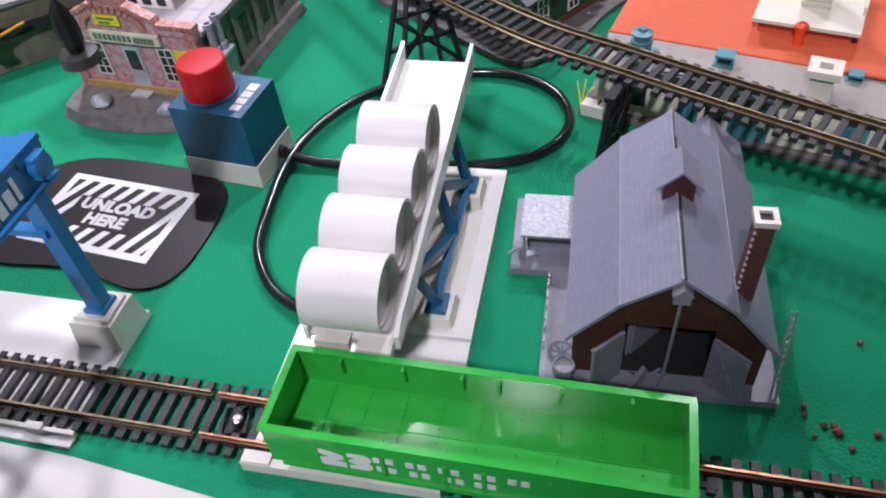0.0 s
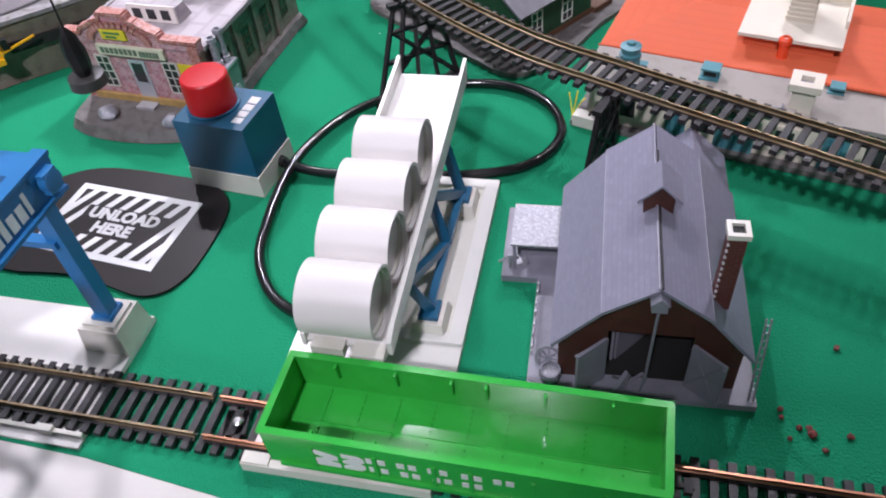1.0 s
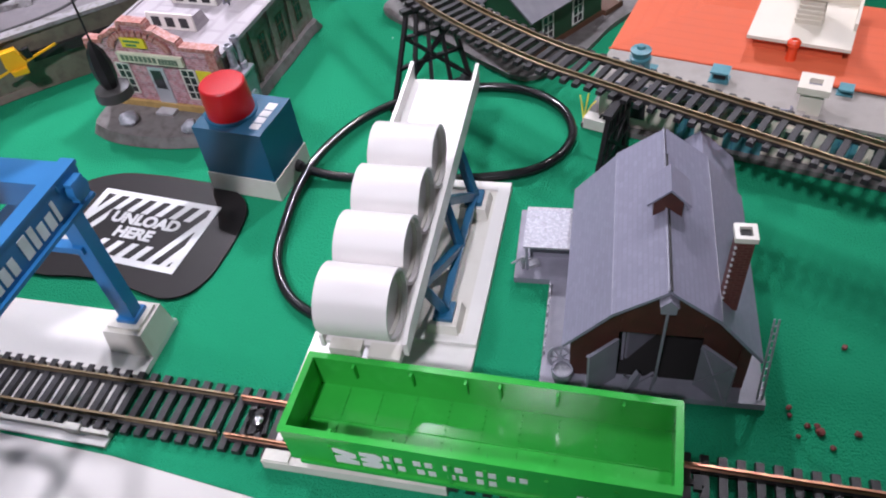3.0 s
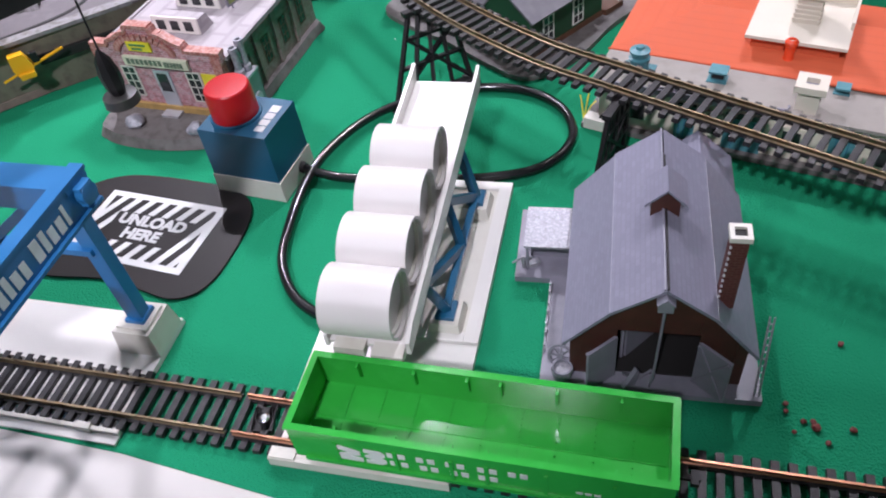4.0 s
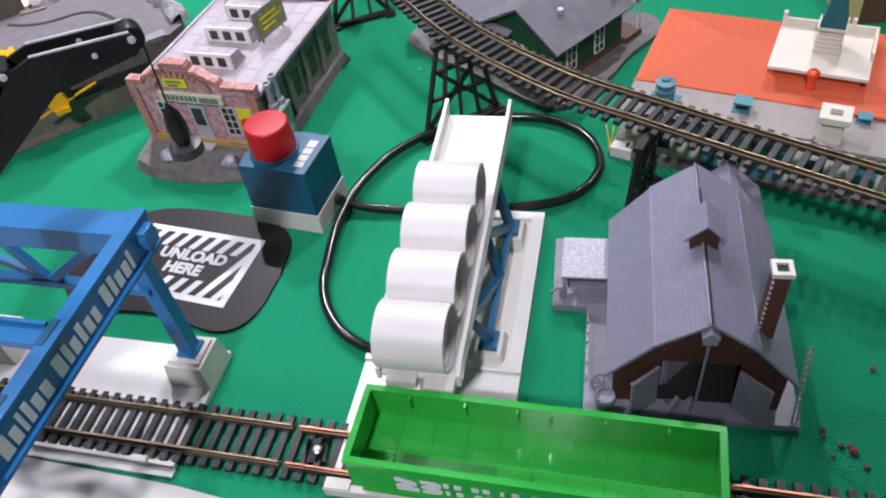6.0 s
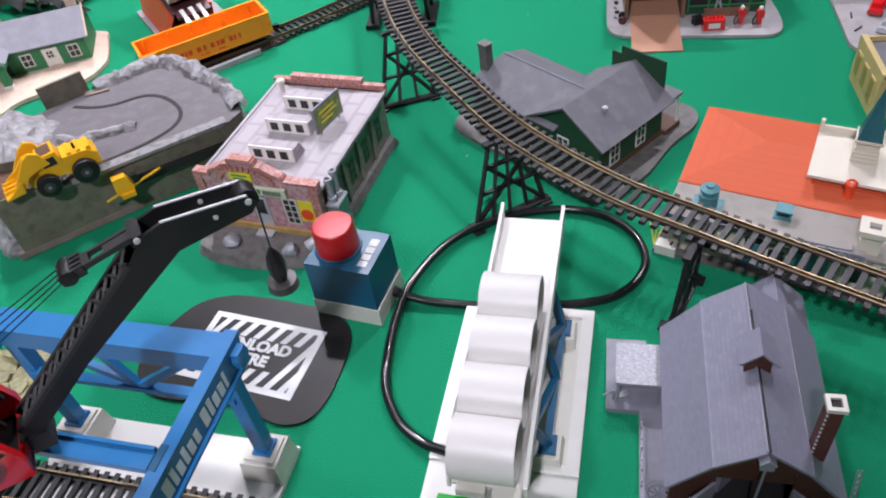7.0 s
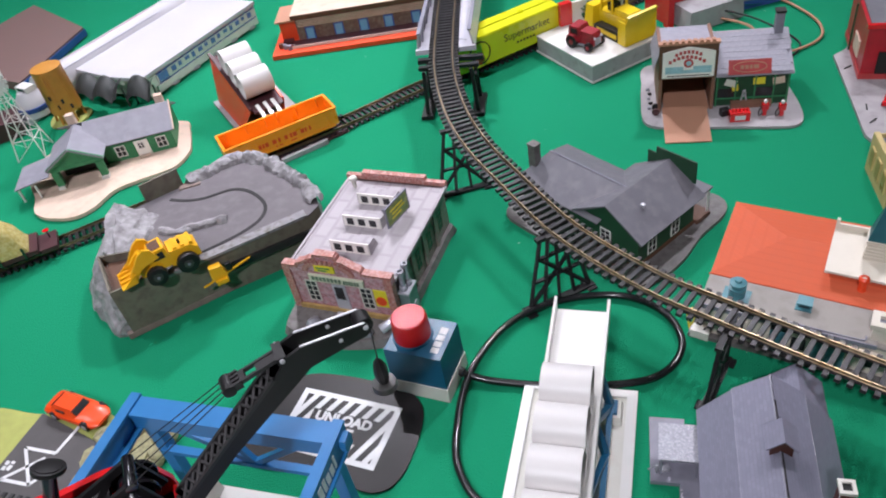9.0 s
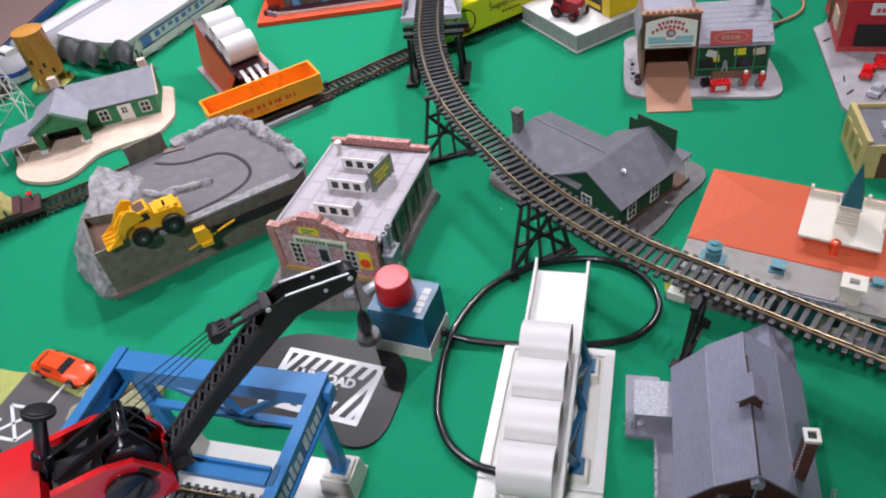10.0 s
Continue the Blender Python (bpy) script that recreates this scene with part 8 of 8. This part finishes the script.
for x in (0.0440, 0.0800, 0.1110, 0.1420, 0.1760):
    d_ = part("door", box(x - 0.0045, x + 0.0045, 0.0333, 0.0345, 0.0078, 0.0215, 0.0002), mat("sky_blue", (0.16, 0.36, 0.55), 0.4), dp, "pale blue door")
    part("door_frame", joined(box(x - 0.0060, x - 0.0045, 0.0330, 0.0345, 0.0078, 0.0230, 0), box(x + 0.0045, x + 0.0060, 0.0330, 0.0345, 0.0078, 0.0230, 0), box(x - 0.0060, x + 0.0060, 0.0330, 0.0345, 0.0216, 0.0230, 0)), NAVY, dp)
for k in range(5):
    part("siding_strip", box(0.030, 0.211, 0.0338, 0.0346, 0.0240 + k * 0.0019, 0.0247 + k * 0.0019, 0), BEIGE, dp)
part("annex", box(0.0060, 0.0270, 0.0420, 0.080, 0.0050, 0.0300, 0.0003), REDORANGE, dp, "red end annex")
part("annex_roof", box(0.0020, 0.0290, 0.0380, 0.086, 0.0300, 0.0320, 0.0003), CARDBOARD, dp)
part("annex_step", box(0.0080, 0.0200, 0.0300, 0.0400, 0.0050, 0.0090, 0.0003), MAROON, dp)
for k in range(3):
    lu = tagged(part("barrel", lathe([(0.0026, 0), (0.0030, 0.003), (0.0026, 0.006)], 14), GREY if k else WOODBROWN), "tiny luggage barrel on the depot base", "barrel", "depot barrels")
    lu.matrix_basis = dp.matrix_basis @ pose(0.0060 + 0.006 * k, 0.0240 - 0.004 * k, 0.0050)

# ---- wires, transformer and red box at the back ----
for nm, pts, mt, r in (("orange", [(0.150, 0.790, 0.002), (0.175, 0.765, 0.006), (0.195, 0.730, 0.010), (0.198, 0.700, 0.004), (0.2150, 0.6860, 0.002), (0.2400, 0.6930, 0.002), (0.2600, 0.7120, 0.002), (0.2650, 0.7450, 0.002), (0.2520, 0.7900, 0.002), (0.230, 0.830, 0.002)], CARDBOARD, 0.0014), ("black", [(0.140, 0.770, 0.002), (0.165, 0.775, 0.012), (0.190, 0.760, 0.012), (0.215, 0.735, 0.008), (0.235, 0.700, 0.002), (0.2150, 0.6720, 0.002), (0.1950, 0.6720, 0.002)], BLACK, 0.0010), ("green", [(0.170, 0.800, 0.002), (0.195, 0.790, 0.008), (0.225, 0.800, 0.002), (0.250, 0.835, 0.002)], TEAL, 0.0010)):
    wi = thing("cable", stand(0, 0), nm + " cable looping on the felt behind the garage", "cable", "loose cables")
    part("lead", sweep(curve_points(pts, 0.004), round_section(r, 8)), mt, wi)
tf = thing("transformer", stand(0.1600, 0.7850, 22), "pale grey plastic track transformer", "transformer")
part("case", box(-0.034, 0.034, -0.022, 0.022, 0, 0.022, 0.0016, top=0.94), CONCRETE, tf)
part("knob", lathe([(0.008, 0.022), (0.007, 0.028), (0.003, 0.029)], 20, (0.010, 0, 0)), BLACK, tf)
bb = thing("blue_box", stand(0.2100, 0.8150, 14), "dark blue flat box with pale edges at the back", "box")
part("tray", box(-0.034, 0.040, -0.020, 0.040, 0, 0.0120, 0.0008), NAVY, bb)
part("rim", joined(box(-0.035, 0.041, -0.0215, -0.020, 0.0105, 0.0130, 0.0003), box(-0.0355, -0.034, -0.020, 0.040, 0.0105, 0.0130, 0.0003)), GREY, bb, "pale box edge")
rb2 = thing("red_box", stand(0.1230, 0.7950, 24), "bright red toy building block at the back", "toy block")
part("block", box(-0.012, 0.040, -0.012, 0.030, 0, 0.038, 0.0010), RED, rb2)
part("post", box(-0.016, -0.009, -0.022, -0.013, 0, 0.046, 0.0006), RED, rb2)

# ---- red fire house and tan building at the far side ----
fb = thing("fire_house", stand(0.2590, 0.6200, -12), "red model fire house on a brownish grey base", "fire house")
FP = [(-0.002, 0.056), (-0.0125, 0.046), (-0.0070, -0.030), (-0.0030, -0.092), (0.0030, -0.104), (0.020, -0.106), (0.11, -0.10), (0.115, 0.03), (0.11, 0.10), (0.02, 0.098)]
part("base", prism(FP, 0, 0.0030, 0.0005), PLATEGREY, fb, "brownish grey ground base")
part("wall", box(0.0030, 0.085, 0.0, 0.085, 0.003, 0.0530, 0.0004), mat("fire_red", (0.40, 0.012, 0.022), 0.35, var=0.2, scale=120), fb)
part("plinth", box(0.0022, 0.0858, -0.0010, 0.0860, 0.003, 0.0085, 0.0003), REDINK, fb)
part("doorway", box(0.0150, 0.0600, -0.0016, 0.0, 0.009, 0.0300, 0.0003), DARKIN, fb, "dark garage doorway")
part("parapet", box(0.0010, 0.087, -0.0020, 0.0020, 0.0530, 0.0570, 0.0004), RED, fb)
part("roof", box(0.0060, 0.082, 0.0030, 0.082, 0.0530, 0.0542, 0.0002), ROOFGREY, fb)
part("sign", box(0.0230, 0.0580, -0.0030, -0.0020, 0.0405, 0.0515, 0.0002), INK, fb, "white name board")
part("sign_writing", bars([(0.0270 + 0.0042 * k, 0.0300 + 0.0042 * k, 0.0450) for k in range(7)], 0.0040, 0.0006), REDINK, fb).matrix_basis = pose(0, -0.0028, 0, 90, 0, 0)
part("side_window", box(0.0016, 0.0030, 0.0200, 0.0420, 0.0140, 0.0300, 0.0002), BEIGE, fb)
part("downpipe", bar((0.0016, 0.0560, 0.003), (0.0016, 0.0560, 0.050), 0.0014), DARKGREEN, fb)
for k, (x, y, t) in enumerate(((-0.003, 0.020, 30), (0.004, -0.050, 80), (0.006, -0.072, 40))):
    wd = tagged(part("tool", bar((-0.004, 0, 0.0), (0.004, 0.001, 0.0006), 0.0010), DARKIN), "tiny dark tool lying on the pale base", "tool", "tiny tools")
    wd.matrix_basis = fb.matrix_basis @ pose(x, y, 0.0036, 0, 0, t)
for k, (x, y, t, c) in enumerate(((0.0230, -0.0420, 70, RED), (0.0360, -0.0240, 75, RED), (0.0480, -0.0460, 70, NAVY), (0.0260, -0.0720, 60, SILVER))):
    tc = thing("toy_car", fb.matrix_basis @ pose(x, y, 0.0030, 0, 0, t), ("red" if c is RED else "blue" if c is NAVY else "silver") + " tiny toy car in front of the fire house", "toy car", "tiny cars")
    part("body", box(-0.0100, 0.0100, -0.0050, 0.0050, 0.0018, 0.0055, 0.0010), c, tc)
    part("cabin", box(-0.0060, 0.0040, -0.0042, 0.0042, 0.0055, 0.0088, 0.0010, top=0.75), c, tc)
    for wx in (-0.0062, 0.0062):
        for wy in (-0.0050, 0.0050):
            part("wheel", cylinder((wx, wy - 0.0006, 0.0018), (wx, wy + 0.0006, 0.0018), 0.0018, n=14, bev=0.0001), BLACK, tc)
tn = thing("tan_building", stand(0.2168, 0.4363, 84), "tan model building with a flat grey roof", "building")
part("wall_long", box(0.0, 0.0530, -0.0014, 0.0, 0.0, 0.0330, 0.0003), TAN, tn)
part("wall_end", box(0.0, 0.0014, -0.0700, -0.0016, 0.0, 0.0300, 0.0003), TAN, tn)
part("wall_far", box(0.0516, 0.0530, -0.0700, -0.0016, 0.0, 0.0330, 0.0003), TAN, tn)
part("roof", box(0.0014, 0.0516, -0.0700, -0.0016, 0.0280, 0.0296, 0.0002), ROOFGREY, tn)
part("roof_edge", box(0.0, 0.0530, -0.0040, -0.0001, 0.0330, 0.0345, 0.0003), TAN, tn)
for x in (0.0110, 0.0265, 0.0420):
    part("window_frame", box(x - 0.0046, x + 0.0046, 0.0, 0.0010, 0.0085, 0.0260, 0.0002), TAN, tn)
    part("window", box(x - 0.0035, x + 0.0035, 0.0010, 0.0013, 0.0100, 0.0245, 0), mat("amber_pane", (0.30, 0.20, 0.05), 0.3), tn)
part("doorway", box(-0.0008, 0.0, -0.0340, -0.0120, 0.0, 0.0230, 0.0002), WOODBROWN, tn, "dark brown doorway")
part("roof_box", box(0.0140, 0.0240, -0.0240, -0.0150, 0.0296, 0.0360, 0.0005), SILVER, tn)

# ---- road diorama with the orange car ----
dm = stand(-0.3850, 0.2650, 0)
dio = thing("road_diorama", dm, "grey road board with lime grass and white crossing lines", "diorama")
part("grass", prism(smooth_outline([(-0.090, 0.036), (-0.056, 0.034), (-0.018, 0.026), (0.020, 0.030), (0.048, 0.012), (0.062, -0.010), (0.052, -0.040), (0.010, -0.075), (-0.090, -0.075), (-0.130, -0.020)]), 0, 0.0016, 0.0004), LIME, dio, "lime green flocked edge")
part("road", prism([(-0.0180, 0.0262), (0.0480, -0.0080), (0.0160, -0.0500), (0.0040, -0.0720), (-0.0760, -0.0720), (-0.0300, -0.0160)], 0.0016, 0.0024, 0.0002), ROADGREY, dio, "dark grey road")


def stroke(a, b, w):
    return bar((a[0] + 0.3850, a[1] - 0.2650, 0.0026), (b[0] + 0.3850, b[1] - 0.2650, 0.0026), w, 0.0004, r=0)


w1, w2, w3, w4, w5, w6 = (-0.3640, 0.2900), (-0.3769, 0.2563), (-0.4020, 0.2623), (-0.3854, 0.2329), (-0.4085, 0.2382), (-0.3780, 0.2530)
for a, b in ((w1, w2), (w2, w3), (w3, w4), (w4, w5), (w5, (-0.3830, 0.2530)), (w4, (-0.3755, 0.2420))):
    part("road_line", stroke(a, b, 0.0023), INK, dio, "white painted line")
part("road_writing", bars([(-0.004, -0.001, 0.002), (0.0, 0.003, 0.0025), (-0.003, 0.001, -0.002), (0.002, 0.004, -0.0015)], 0.0030, 0.0003), INK, dio, "unreadable white road print").matrix_basis = pose(-0.0230, -0.0165, 0.0024, 0, 0, 70)
rnd = random.Random(9)
STRAWROCK = mat("straw_rock", (0.26, 0.24, 0.14), 0.85, var=0.3, scale=180, bump=0.8, relief=0.0008, second=(0.36, 0.35, 0.18), cover=0.55)
for i in range(44):
    f = rnd.random()
    r = rnd.uniform(0.010, 0.020)
    o = part("rock", stone(r, 1200 + i, 0.7), STRAWROCK, dio)
    o.matrix_basis = pose(0.052 + rnd.uniform(-0.014, 0.034), 0.008 - f * 0.050, 0.002 + rnd.uniform(0, 0.006), 0, 0, rnd.uniform(0, 360))
oc = thing("toy_car", stand(-0.3715, 0.2880, -22, 0.0024) @ Matrix.Scale(0.80, 4), "orange die-cast toy car with dark windows", "toy car")
BR_OR = mat("bright_orange_enamel", (0.80, 0.068, 0.010), 0.32, var=0.04, scale=60, bump=0.02)
bm = bmesh.new()
rings = []
for x, half, low, high in ((-0.0315, 0.0085, 0.0055, 0.0095), (-0.0290, 0.0118, 0.0036, 0.0112), (-0.0190, 0.0128, 0.0030, 0.0118), (0.0, 0.0126, 0.0030, 0.0114), (0.0160, 0.0126, 0.0030, 0.0110), (0.0270, 0.0112, 0.0034, 0.0094), (0.0315, 0.0075, 0.0050, 0.0076)):
    rings.append([bm.verts.new((x, half * a, low + (high - low) * h)) for a, h in ((-0.86, 0), (-1.0, 0.3), (-0.98, 0.7), (-0.78, 0.96), (-0.3, 1.0), (0.3, 1.0), (0.78, 0.96), (0.98, 0.7), (1.0, 0.3), (0.86, 0))])
for p, q in zip(rings, rings[1:]):
    for i in range(10):
        j = (i + 1) % 10
        bm.faces.new((p[i], p[j], q[j], q[i]))
bm.faces.new(rings[0][::-1]), bm.faces.new(rings[-1])
part("body", bm, BR_OR, oc)
part("cabin", box(-0.0230, 0.0090, -0.0102, 0.0102, 0.0108, 0.0158, 0.0016, top=0.66), BR_OR, oc)
part("windscreen", extrude_y([(0.0045, 0.0158), (0.0092, 0.0118), (0.0086, 0.0113), (0.0040, 0.0152)], -0.0078, 0.0078, 0.0002), COOLGLASS, oc, "dark windscreen")
part("side_window", box(-0.0130, -0.0030, -0.0106, -0.0098, 0.0120, 0.0148, 0.0002), COOLGLASS, oc)
part("rear_window", extrude_y([(-0.0200, 0.0155), (-0.0242, 0.0120), (-0.0236, 0.0114), (-0.0194, 0.0150)], -0.0070, 0.0070, 0.0002), COOLGLASS, oc)
for x in (-0.0185, 0.0185):
    for s in (-1, 1):
        w_ = part("wheel", cylinder((x, s * 0.0095, 0.0052), (x, s * 0.0128, 0.0052), 0.0052, n=20, bev=0.0005), BLACK, oc)
        part("rim", cylinder((x, s * 0.0127, 0.0052), (x, s * 0.0131, 0.0052), 0.0026, n=14, bev=0), SILVER, w_)
